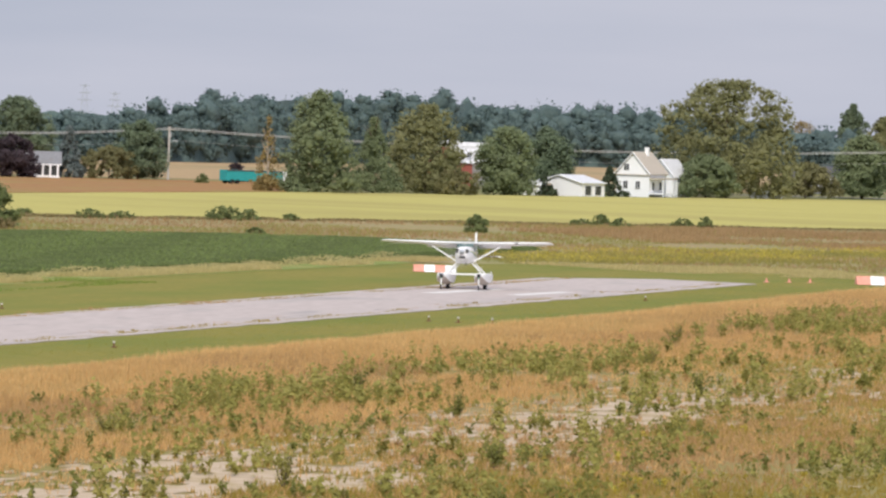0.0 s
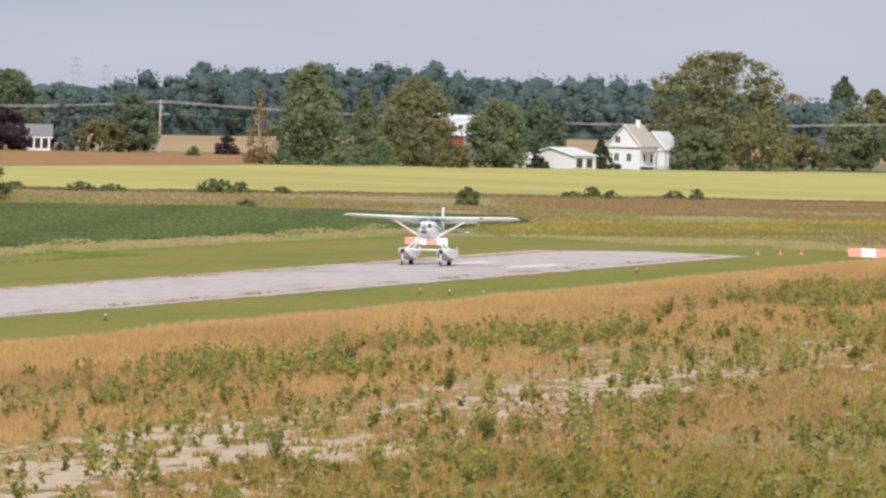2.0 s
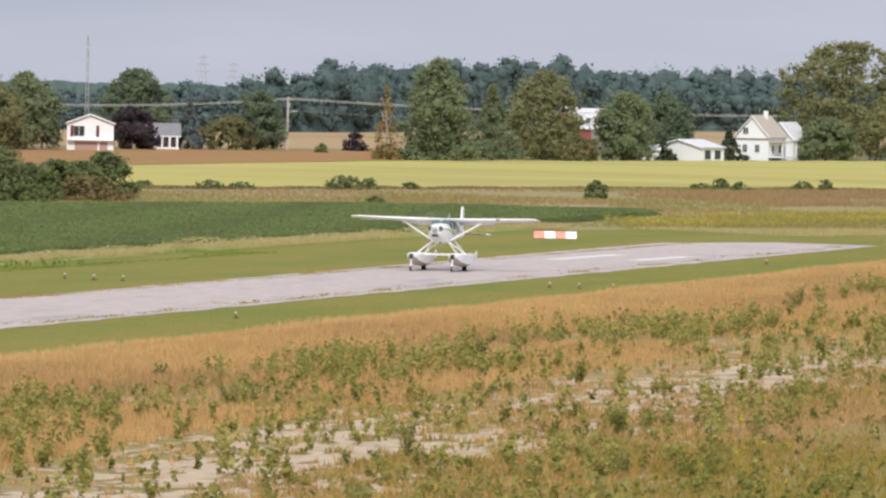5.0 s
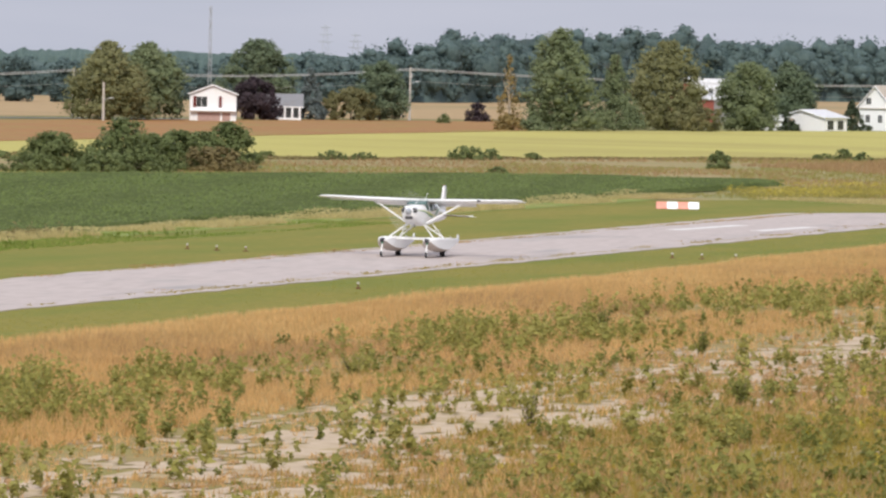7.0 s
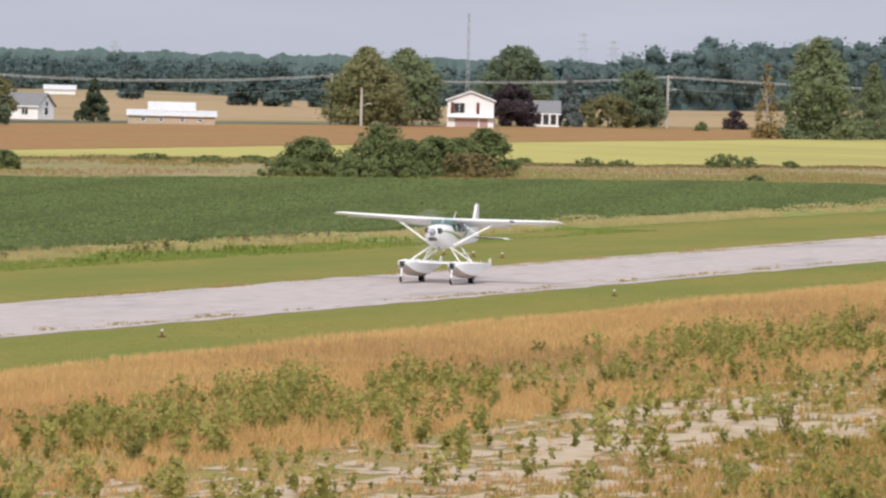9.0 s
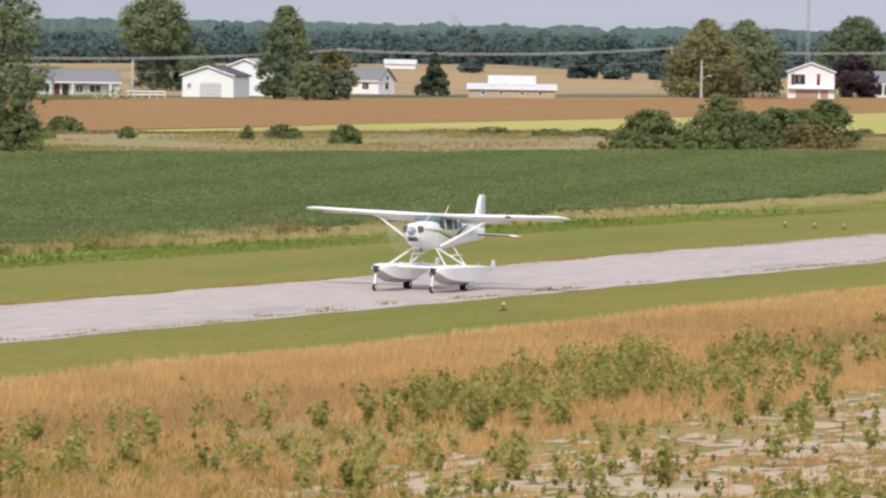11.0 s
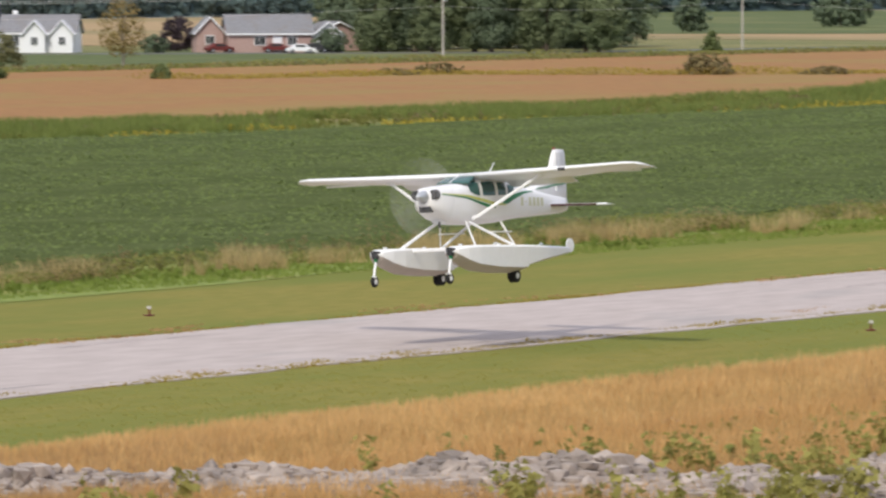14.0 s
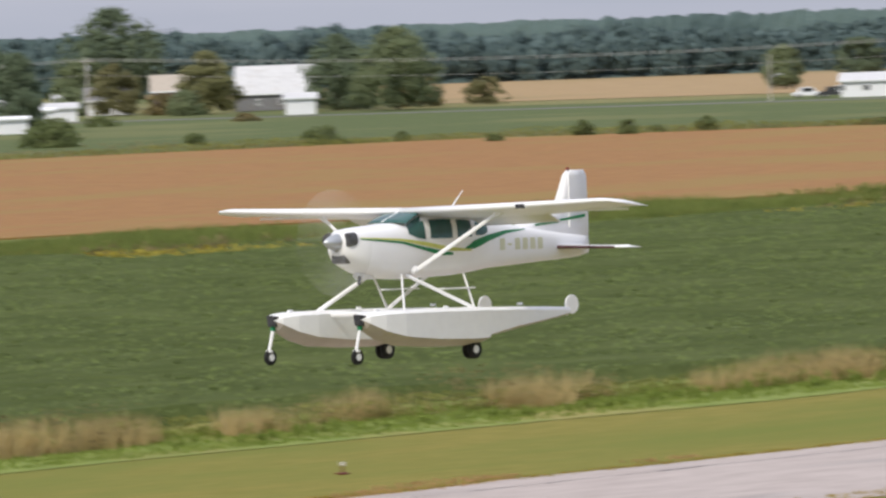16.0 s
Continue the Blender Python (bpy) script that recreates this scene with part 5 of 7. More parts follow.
tree("broadleaf_tree", "broad full-crowned tree turning olive-gold", -219.1, 1118.1, 15.0, 6.8, "gold", "dome", trunk=0.05, leaf=0.32, dense=1.3)
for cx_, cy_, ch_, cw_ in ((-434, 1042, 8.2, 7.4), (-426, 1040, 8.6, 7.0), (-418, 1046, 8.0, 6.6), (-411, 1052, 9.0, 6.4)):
    tree("broadleaf_tree", "dark broadleaf tree in a distant clump, haze in its colour", cx_, cy_, ch_, cw_, "wood", "dome", trunk=0.02, leaf=0.34)
tree("broadleaf_tree", "single green tree before the far field, haze in its colour", -485, 1103, 9.2, 5.6, "wood", "round", trunk=0.05, leaf=0.34)
bush("low green bush in the field margin", -187.7, 522.3, 0.7, 1.9, "bushgreen")
bush("low green bush in the field margin", -181.4, 524.5, 0.9, 2.8, "bushgreen")
bush("low green bush in the field margin", -179.4, 527.9, 0.7, 2.6, "bushgreen")
bush("low green bush in the field margin", -172.7, 540.4, 1.4, 3.4, "bushgreen")
bush("low green bush in the field margin", -171.8, 545.5, 1.1, 2.1, "bushgreen")
bush("low green bush in the field margin", -169.2, 551.2, 0.7, 1.6, "bushgreen")
bush("low green bush in the field margin", -143.1, 527.7, 1.7, 2.2, "bushgreen")
bush("low green bush in the field margin", -148.9, 474.9, 0.7, 1.7, "bushgreen")
bush("low green bush in the field margin", -147.9, 588.8, 0.7, 2.4, "bushgreen")
bush("low green bush in the field margin", -147.0, 593.2, 1.2, 1.8, "bushgreen")
bush("low green bush in the field margin", -143.4, 587.5, 1.0, 1.9, "bushgreen")
bush("low green bush in the field margin", -139.3, 599.2, 1.0, 2.2, "bushgreen")
bush("low green bush in the field margin", -137.2, 601.4, 1.3, 1.6, "bushgreen")
bush("large rounded dark green bush in the field margin", -179.5, 446.3, 3.2, 5.8, "bushgreen", leaf=0.17, dense=1.3)
bush("large rounded dark green bush in the field margin", -173.5, 446.8, 4.4, 6.2, "bushgreen", leaf=0.17, dense=1.3)
bush("large rounded dark green bush in the field margin", -172.8, 459.2, 3.4, 5.4, "bushgreen", leaf=0.17, dense=1.3)
bush("large rounded dark green bush in the field margin", -170.2, 464.2, 4.1, 4.9, "bushgreen", leaf=0.17, dense=1.3)
bush("low green bush in the field margin", -178.9, 440.0, 1.5, 4.3, "bushgreen")
bush("low green bush in the field margin", -172.9, 440.7, 1.8, 4.7, "bushgreen")
bush("low green bush in the field margin", -170.2, 445.6, 1.5, 3.3, "bushgreen")
for cx_, cy_, ch_, cw_ in ((-172.9, 453.0, 3.2, 4.8), (-171.4, 461.5, 3.3, 4.6), (-171.2, 443.2, 1.6, 4.6)):
    bush("uneven green bush in the thicket", cx_, cy_, ch_, cw_, "bushgreen", leaf=0.17, dense=1.3)
bush("dry brownish bush in the field margin", -169.6, 457.7, 2.1, 6.3, "bushdry", leaf=0.2)
bush("dense bush round the foot of the poplar", -205.6, 379.2, 3.2, 5.6, "bushgreen", leaf=0.17, dense=1.2)
bush("low bush round the foot of the poplar", -208.6, 377.0, 1.9, 4.2, "bushgreen", leaf=0.17)
tree("poplar_tree", "tall narrow green poplar at the field edge", -206.3, 380.2, 13.8, 7.2, "green", "column", trunk=0.03, dense=1.2, leaf=0.24)
tree("broadleaf_tree", "tall full green broadleaf tree", -339.0, 706.7, 12.4, 6.6, "green", "column", trunk=0.06)
tree("broadleaf_tree", "rounded olive-brown broadleaf tree", -342.0, 728.4, 6.4, 7.4, "olivetree", "dome", trunk=0.06)
tree("spruce_tree", "small dark green conical spruce", -331.5, 740.5, 6.3, 5.0, "needle", "cone", trunk=0.03, leaf=0.24, dense=1.2)
tree("broadleaf_tree", "tall open-crowned green broadleaf tree", -372.9, 733.3, 14.0, 9.6, "green", "round", trunk=0.42)
tree("broadleaf_tree", "dense dark green broadleaf tree", -371.9, 739.1, 7.3, 12.4, "dark", "dome", trunk=0.06)
bush("low green bush in the field margin", -237.9, 450.0, 1.4, 3.2, "bushgreen")
bush("low green bush in the field margin", -222.6, 432.8, 1.0, 1.4, "bushgreen")
bush("low green bush in the field margin", -214.8, 440.3, 1.2, 1.2, "bushgreen")
bush("low green bush in the field margin", -215.2, 448.2, 1.2, 2.8, "bushgreen")
bush("low green bush in the field margin", -204.0, 437.5, 1.5, 2.4, "bushgreen")
bush("low green bush in the field margin", -211.0, 484.7, 0.7, 3.5, "bushgreen")
bush("low green bush in the field margin", -204.4, 484.5, 0.7, 4.2, "bushgreen")
bush("low green bush in the field margin", -203.4, 491.2, 0.7, 3.2, "bushgreen")
tree("broadleaf_tree", "dense dark green broadleaf tree", -465.2, 774.3, 5.4, 9.8, "dark", "round", trunk=0.06)
tree("broadleaf_tree", "dense dark green broadleaf tree", -447.1, 701.4, 5.4, 5.8, "dark", "dome", trunk=0.06)
tree("broadleaf_tree", "dense dark green broadleaf tree", -345.6, 620.4, 6.0, 8.7, "dark", "round", trunk=0.06)
bush("low green bush in the field margin", -346.5, 548.3, 2.4, 2.1, "bushgreen", leaf=0.2)
bush("dry brownish bush in the field margin", -274.1, 432.6, 2.0, 4.6, "bushdry", leaf=0.2)
bush("dry brownish bush in the field margin", -209.2, 342.6, 0.8, 2.0, "bushdry")
bush("dry brownish bush in the field margin", -265.1, 439.1, 0.8, 4.1, "bushdry")
bush("dry brownish bush in the field margin", -242.5, 435.7, 2.8, 3.0, "bushdry", leaf=0.2)
bush("low green bush in the field margin", -238.3, 450.9, 1.3, 3.2, "bushgreen")
bush("low green bush in the field margin", -214.3, 446.3, 1.2, 2.8, "bushgreen")
bush("low green bush in the field margin", -202.5, 433.7, 1.6, 2.7, "bushgreen")
tree("broadleaf_tree", "tall full green broadleaf tree", -415.3, 485.0, 4.8, 3.4, "green", "dome", trunk=0.06)
tree("broadleaf_tree", "dense dark green broadleaf tree", -422.3, 504.8, 3.4, 4.1, "dark", "round", trunk=0.05, leaf=0.24)
tree("broadleaf_tree", "rounded olive-brown broadleaf tree", -343.1, 416.0, 3.8, 4.1, "olivetree", "dome", trunk=0.05, leaf=0.24)
bush("large rounded dark green bush in the field margin", -325.3, 374.5, 3.2, 3.4, "bushgreen", leaf=0.17, dense=1.3)
bush("large rounded dark green bush in the field margin", -323.0, 380.6, 2.1, 4.0, "bushgreen", leaf=0.17, dense=1.3)
bush("large rounded dark green bush in the field margin", -320.1, 381.9, 2.6, 3.5, "bushgreen", leaf=0.17, dense=1.3)
tree("birch_tree", "thin pale-trunked tree with sparse orange leaves", -340.8, 432.2, 6.7, 4.7, "orangeleaf", "column", trunk=0.2, dense=0.22, bark="palebark")
tree("plum_tree", "round dark purple-leaved plum tree", -400.4, 517.9, 4.2, 4.7, "plum", "round", trunk=0.05, leaf=0.24)
tree("broadleaf_tree", "dense dark green broadleaf tree", -396.2, 519.4, 2.9, 3.1, "dark", "round", trunk=0.05, leaf=0.24)
tree("broadleaf_tree", "dense dark green broadleaf tree", -380.6, 520.9, 2.8, 4.5, "dark", "dome", trunk=0.05, leaf=0.24)
tree("broadleaf_tree", "dense dark green broadleaf tree", -395.4, 507.1, 2.1, 3.2, "dark", "round", trunk=0.05, leaf=0.24)
tree("willow_tree", "tall drooping dark green willow by the road", -383.1, 534.6, 13.7, 8.3, "dark", "column", trunk=0.03)
tree("broadleaf_tree", "dense dark green broadleaf tree", -385.4, 546.6, 12.4, 7.8, "dark", "dome", trunk=0.06)
tree("willow_tree", "tall drooping dark green willow by the road", -382.5, 556.4, 11.7, 7.8, "dark", "column", trunk=0.03)
tree("broadleaf_tree", "dense dark green broadleaf tree", -376.9, 558.4, 12.4, 7.8, "dark", "round", trunk=0.06)
tree("willow_tree", "tall drooping dark green willow by the road", -376.5, 567.5, 11.1, 7.2, "dark", "column", trunk=0.03)
bush("low green bush in the field margin", -304.4, 391.5, 1.2, 1.7, "bushgreen")
bush("dry brownish bush in the field margin", -296.0, 421.9, 1.1, 4.6, "bushdry")
bush("dry brownish bush in the field margin", -296.9, 416.1, 0.7, 4.1, "bushdry")
tree("broadleaf_tree", "rounded olive-brown broadleaf tree", -331.8, 366.0, 10.5, 6.2, "olivetree", "dome", trunk=0.06)
tree("broadleaf_tree", "dense dark green broadleaf tree", -338.4, 364.8, 6.1, 5.0, "dark", "round", trunk=0.06)
tree("broadleaf_tree", "dense dark green broadleaf tree", -383.4, 408.1, 5.6, 3.4, "dark", "dome", trunk=0.06)
tree("broadleaf_tree", "dense dark green broadleaf tree", -470.2, 464.8, 3.6, 2.5, "dark", "round", trunk=0.05, leaf=0.24)
tree("broadleaf_tree", "dense dark green broadleaf tree", -465.8, 465.1, 3.3, 2.2, "dark", "dome", trunk=0.05, leaf=0.24)
tree("plum_tree", "round dark purple-leaved plum tree", -473.8, 477.6, 2.7, 2.2, "plum", "round", trunk=0.05, leaf=0.24)
tree("plum_tree", "round dark purple-leaved plum tree", -474.6, 487.7, 2.2, 1.9, "plum", "round", trunk=0.05, leaf=0.24)
tree("broadleaf_tree", "dense dark green broadleaf tree", -469.3, 487.9, 3.6, 2.3, "dark", "round", trunk=0.05, leaf=0.24)
tree("broadleaf_tree", "dense dark green broadleaf tree", -458.5, 481.8, 3.7, 3.3, "dark", "dome", trunk=0.05, leaf=0.24)
bush("large rounded dark green bush in the field margin", -335.7, 386.8, 2.9, 3.6, "bushgreen", leaf=0.17, dense=1.3)
bush("large rounded dark green bush in the field margin", -329.6, 385.6, 1.8, 4.6, "green")
bush("low green bush in the field margin", -307.6, 395.6, 1.3, 1.6, "bushgreen")
bush("low green bush in the field margin", -352.3, 345.8, 0.7, 2.5, "bushgreen")
tree("broadleaf_tree", "tall full green broadleaf tree", -548.0, 519.2, 5.9, 5.6, "green", "round", trunk=0.06)
tree("broadleaf_tree", "dense dark green broadleaf tree", -561.0, 546.2, 6.3, 7.0, "dark", "dome", trunk=0.06)
bush("low green bush in the field margin", -370.4, 326.6, 1.4, 2.1, "bushgreen")
bush("low green bush in the field margin", -366.2, 328.1, 1.4, 1.8, "bushgreen")
bush("low green bush in the field margin", -364.5, 335.9, 1.4, 2.1, "bushgreen")
bush("low green bush in the field margin", -367.6, 332.8, 0.7, 1.5, "bushgreen")
bush("dry brownish bush in the field margin", -353.7, 346.6, 0.7, 4.5, "bushdry")
tree("broadleaf_tree", "dense dark green broadleaf tree", -631.1, 469.6, 14.2, 14.9, "dark", "round", trunk=0.06)
tree("broadleaf_tree", "broad full-crowned tree turning olive-gold", -566.1, 435.9, 7.9, 7.1, "gold", "dome", trunk=0.06)
tree("broadleaf_tree", "dense dark green broadleaf tree", -549.2, 443.8, 9.4, 9.2, "dark", "round", trunk=0.06)
tree("broadleaf_tree", "tall full green broadleaf tree", -530.3, 437.8, 10.1, 10.3, "green", "dome", trunk=0.06)
tree("broadleaf_tree", "rounded olive-brown broadleaf tree", -585.0, 435.8, 6.6, 6.1, "olivetree", "round", trunk=0.06)
tree("broadleaf_tree", "dense dark green broadleaf tree", -507.0, 364.4, 8.7, 5.6, "dark", "dome", trunk=0.06)
tree("broadleaf_tree", "rounded olive-brown broadleaf tree", -539.2, 459.4, 3.5, 5.0, "olivetree", "round", trunk=0.05, leaf=0.24)
bush("low green bush in the field margin", -429.0, 311.8, 2.1, 5.3, "bushgreen", leaf=0.2)
bush("low green bush in the field margin", -410.9, 315.0, 1.1, 2.2, "bushgreen")
bush("low green bush in the field margin", -386.9, 310.9, 1.7, 4.0, "bushgreen")
bush("low green bush in the field margin", -382.5, 316.1, 0.9, 1.5, "bushgreen")
bush("low green bush in the field margin", -366.7, 313.3, 0.7, 1.6, "bushgreen")
bush("large rounded dark green bush in the field margin", -324.0, 377.0, 2.0, 3.4, "bushgreen", leaf=0.17, dense=1.3)
bush("large rounded dark green bush in the field margin", -331.0, 374.0, 2.6, 4.0, "bushgreen", leaf=0.17, dense=1.3)
bush("large rounded dark green bush in the field margin", -318.0, 384.0, 2.4, 3.0, "bushgreen", leaf=0.17, dense=1.3)
bush("dark bush along the grain field edge", -327.0, 372.0, 1.5, 4.0, "bushgreen", leaf=0.2)
tree("broadleaf_tree", "young green tree before the factory wall", -424.0, 492.0, 4.6, 3.4, "green", "dome", trunk=0.04, leaf=0.24)
bush("dense bush around the farmyard", -517, 383, 1.2, 4, "bushgreen", leaf=0.2)
bush("dense bush around the farmyard", -457, 332.5, 2.2, 5.5, "bushgreen", leaf=0.2)
bush("dense bush around the farmyard", -465, 337, 1.6, 4, "green", leaf=0.2)
bush("dense bush around the farmyard", -600, 440, 3.6, 6, "green", leaf=0.2)
bush("dense bush around the farmyard", -560, 428, 3.2, 5, "green", leaf=0.2)
bush("dense bush around the farmyard", -575, 436, 2.6, 5, "bushdry", leaf=0.2)
bush("dense bush around the farmyard", -557, 452, 4.2, 6, "green", leaf=0.2)
bush("dense bush around the farmyard", -548, 456, 3.6, 6, "bushdry", leaf=0.2)
bush("dense bush around the farmyard", -507, 396, 0.9, 3, "bushdry", leaf=0.2)
tree("broadleaf_tree", "broad dark green tree over the farmyard", -640, 455, 9.5, 9, "dark", "dome", trunk=0.05)
tree("broadleaf_tree", "broad dark green tree over the farmyard", -628, 462, 7, 8, "green", "dome", trunk=0.05)
tree("broadleaf_tree", "green tree standing before the garages", -323.9, 672, 9.5, 5, "dark", "dome", trunk=0.04)
tree("broadleaf_tree", "green tree standing before the garages", -317.4, 668, 5, 5, "green", "dome", trunk=0.04)
tree("broadleaf_tree", "green tree standing before the garages", -315.2, 672, 4, 4, "dark", "dome", trunk=0.04)

# ---- buildings ----


def facing(x, y):
    """The turn that sets a thing's front towards the airfield's viewpoint."""
    return math.degrees(math.atan2(-x, y))


def gable(bm, w, d, e, r, along):
    """A house body with gable ends; along: the ridge runs along x."""
    if along:
        prof = [(-d / 2, 0), (d / 2, 0), (d / 2, e), (0, r), (-d / 2, e)]
        rings = [[(x, p, q) for p, q in prof] for x in (-w / 2, w / 2)]
    else:
        prof = [(-w / 2, 0), (w / 2, 0), (w / 2, e), (0, r), (-w / 2, e)]
        rings = [[(p, y, q) for p, q in prof] for y in (-d / 2, d / 2)]
    vs = [[bm.verts.new(p) for p in g] for g in rings]
    for i in range(5):
        bm.faces.new((vs[0][i], vs[0][(i + 1) % 5], vs[1][(i + 1) % 5], vs[1][i]))
    bm.faces.new(vs[0][::-1])
    bm.faces.new(vs[1])
    bmesh.ops.recalc_face_normals(bm, faces=bm.faces)
    return bm


def roof_slab(w, d, e, r, along, side, over=0.3, thick=0.14):
    """One slope of the roof, a slab with eaves."""
    half = (d if along else w) / 2
    slope = (r - e) / half
    out = half + over
    lo = r - slope * out
    ln = (w if along else d) / 2 + over
    bm = bmesh.new()
    pts = []
    for t in (0.02, 0.02 + thick):
        pts.append([(-ln, 0, r + t), (ln, 0, r + t), (ln, side * out, lo + t), (-ln, side * out, lo + t)])
    if not along:
        pts = [[(y, x, z) for x, y, z in q] for q in pts]
    a, b = [[bm.verts.new(p) for p in q] for q in pts]
    bm.faces.new(a)
    bm.faces.new(b)
    for i in range(4):
        bm.faces.new((a[i], a[(i + 1) % 4], b[(i + 1) % 4], b[i]))
    bmesh.ops.recalc_face_normals(bm, faces=bm.faces)
    return bm


def house(name, label, x, y, w, d, e, r, wall, roof, along=True, turn=0.0, windows=(), doors=(), chimney=None, trim="white", z=0.0, category="house", sides=()):
    """windows and doors: centre x, sill z, width, height on the front; sides: the same on the side at +x."""
    ob = thing(name, x, y, z, facing(x, y) + turn, label, category)
    body = part("wall", gable(bmesh.new(), w, d, e, r, along), M[wall], ob)
    for s in (-1, 1):
        rf = part("roof", roof_slab(w, d, e, r, along, s), M[roof], ob)
        if s < 0:
            half = (d if along else w) / 2
            lo = r - (r - e) / half * (half + 0.3)
            if along:
                part("eaves_board", boxed(-w / 2 - 0.3, w / 2 + 0.3, -d / 2 - 0.33, -d / 2 - 0.30, lo - 0.02, lo + 0.16), M[trim], rf)
    if not along:
        for s in (-1, 1):
            part("barge_board", rod((0, -d / 2 - 0.32, r + 0.05), (s * (w / 2 + 0.3), -d / 2 - 0.32, e - 0.3 * (r - e) / (w / 2) + 0.05), 0.09, None, 4), M[trim], ob)
    for cx, cz, ww, hh in windows:
        wn_ = part("window", boxed(cx - ww / 2 - 0.08, cx + ww / 2 + 0.08, -d / 2 - 0.05, -d / 2 + 0.02, cz - 0.08, cz + hh + 0.08), M[trim], ob)
        part("pane", boxed(cx - ww / 2, cx + ww / 2, -d / 2 - 0.07, -d / 2 - 0.045, cz, cz + hh), M["pane"], wn_)
        part("mullion", boxed(cx - 0.03, cx + 0.03, -d / 2 - 0.085, -d / 2 - 0.06, cz, cz + hh), M[trim], wn_)
    for cx, cz, ww, hh in sides:
        wn_ = part("window", boxed(w / 2 - 0.02, w / 2 + 0.05, cx - ww / 2 - 0.08, cx + ww / 2 + 0.08, cz - 0.08, cz + hh + 0.08), M[trim], ob)
        part("pane", boxed(w / 2 + 0.045, w / 2 + 0.07, cx - ww / 2, cx + ww / 2, cz, cz + hh), M["pane"], wn_)
    for cx, cz, ww, hh, mk in doors:
        dr = part("door", boxed(cx - ww / 2, cx + ww / 2, -d / 2 - 0.06, -d / 2 + 0.02, cz, cz + hh), M[mk], ob)
        part("door_frame", boxed(cx - ww / 2 - 0.1, cx + ww / 2 + 0.1, -d / 2 - 0.04, -d / 2 + 0.02, cz, cz + hh + 0.1), M[trim], dr)
    if chimney:
        cx, cy, ch = chimney
        part("chimney", boxed(cx - 0.3, cx + 0.3, cy - 0.3, cy + 0.3, e, ch, bevel=0.03), M[trim if wall == "white" else "pinkbrick"], ob)
    return ob


# the white farmhouse with its porch and rear wing
fh = house("farmhouse", "white two-storey farmhouse with steep pale roof", -211, 878, 5.6, 7.5, 3.9, 7.0, "white", "beigeroof", False, -22,
           ((-1.1, 4.2, 0.8, 1.0), (-1.2, 1.3, 0.7, 1.2), (0.9, 1.3, 0.7, 1.2)), chimney=(0.3, 1.2, 7.9), sides=((-2.0, 1.2, 0.8, 1.2), (1.0, 1.2, 0.8, 1.2)))
part("skirt_roof", boxed(-3.0, 3.0, -4.0, -3.76, 3.45, 3.58), M["beigeroof"], fh)
pr = part("porch", boxed(2.85, 5.2, -3.6, 2.5, 2.9, 3.1), M["beigeroof"], fh, "pale porch roof")
for yy in (-3.4, -1.4, 0.6, 2.3):
    part("porch_post", boxed(5.0, 5.14, yy, yy + 0.14, 0, 2.9), M["white"], pr)
part("porch_floor", boxed(2.85, 5.2, -3.6, 2.5, 0.5, 0.7), M["white"], pr)
house("farmhouse_wing", "white rear house wing with dormer gable", -209.9, 892, 5.0, 5, 3.4, 6.0, "white", "tinroof", False, -30, ((0, 3.6, 0.8, 0.9),))
house("garden_shed", "low white garage with pale metal roof", -216, 852, 8.6, 6, 2.1, 3.2, "white", "tinroof", False, -35, (), ((-2.0, 0, 1.0, 1.9, "beige"),), sides=((-1.5, 0.3, 1.6, 1.4), (1.2, 0.3, 1.6, 1.4)), category="shed")
house("shed", "small white lean-to shed", -221.5, 849, 3.2, 4, 1.6, 2.1, "white", "tinroof", True, -10, category="shed")
bn = house("red_barn", "old red barn with grey metal roof among trees", -258.8, 936, 2.6, 9, 4.2, 7.6, "red", "tinroof", True, 38, ((0.5, 5.0, 0.8, 0.9),), category="barn")
house("barn_annex", "pale grey metal barn wing behind the trees", -252.4, 945, 13, 7, 4.4, 7.4, "steel", "tinroof", True, -10, category="barn")
house("dark_roofed_house", "low house with dark shingle roof behind trees", -217, 1040, 9, 7, 2.8, 5.0, "grey", "darkroof", True, 10, ((0, 1, 1, 1),))
house("camper_shelter", "low pale camper roof beside the hedge", -199, 917, 5.2, 2.3, 1.1, 1.4, "white", "tinroof", True, 0, ((-1.2, 0.5, 1.0, 0.4), (1.0, 0.5, 1.0, 0.4)), category="camper")

# split-level house
sp = house("split_level_house", "pale split-level house with red shutters", -296, 800, 7.0, 8, 4.1, 5.4, "white", "beigeroof", False, 0,
           ((-1.7, 2.2, 1.6, 1.5),), ((-0.6, 0.05, 3.4, 1.3, "pinkbrick"), (2.0, 0.05, 1.2, 1.3, "pinkbrick")))
for cx in (-2.75, 1.1):
    part("shutter", boxed(cx - 0.22, cx + 0.22, -4.09, -4.0, 2.1, 3.8), M["maroon"], sp, "dark red shutter")
part("balcony_slab", boxed(-3.4, 3.5, -4.7, -4.0, 1.55, 1.7), M["white"], sp)
sw = house("house_wing", "grey-roofed house wing with white columns", -296.5, 832, 6.4, 7, 2.2, 4.0, "pane", "grey", True, 0, (), (), chimney=(-1.5, 0, 4.6))
for k in range(6):
    part("column", boxed(-2.9 + k * 1.16 - 0.16, -2.9 + k * 1.16 + 0.16, -3.85, -3.55, 0, 2.2), M["white"], sw, "white square column")
part("plinth", boxed(-3.2, 3.2, -3.8, -3.5, 0, 0.45), M["white"], sw)

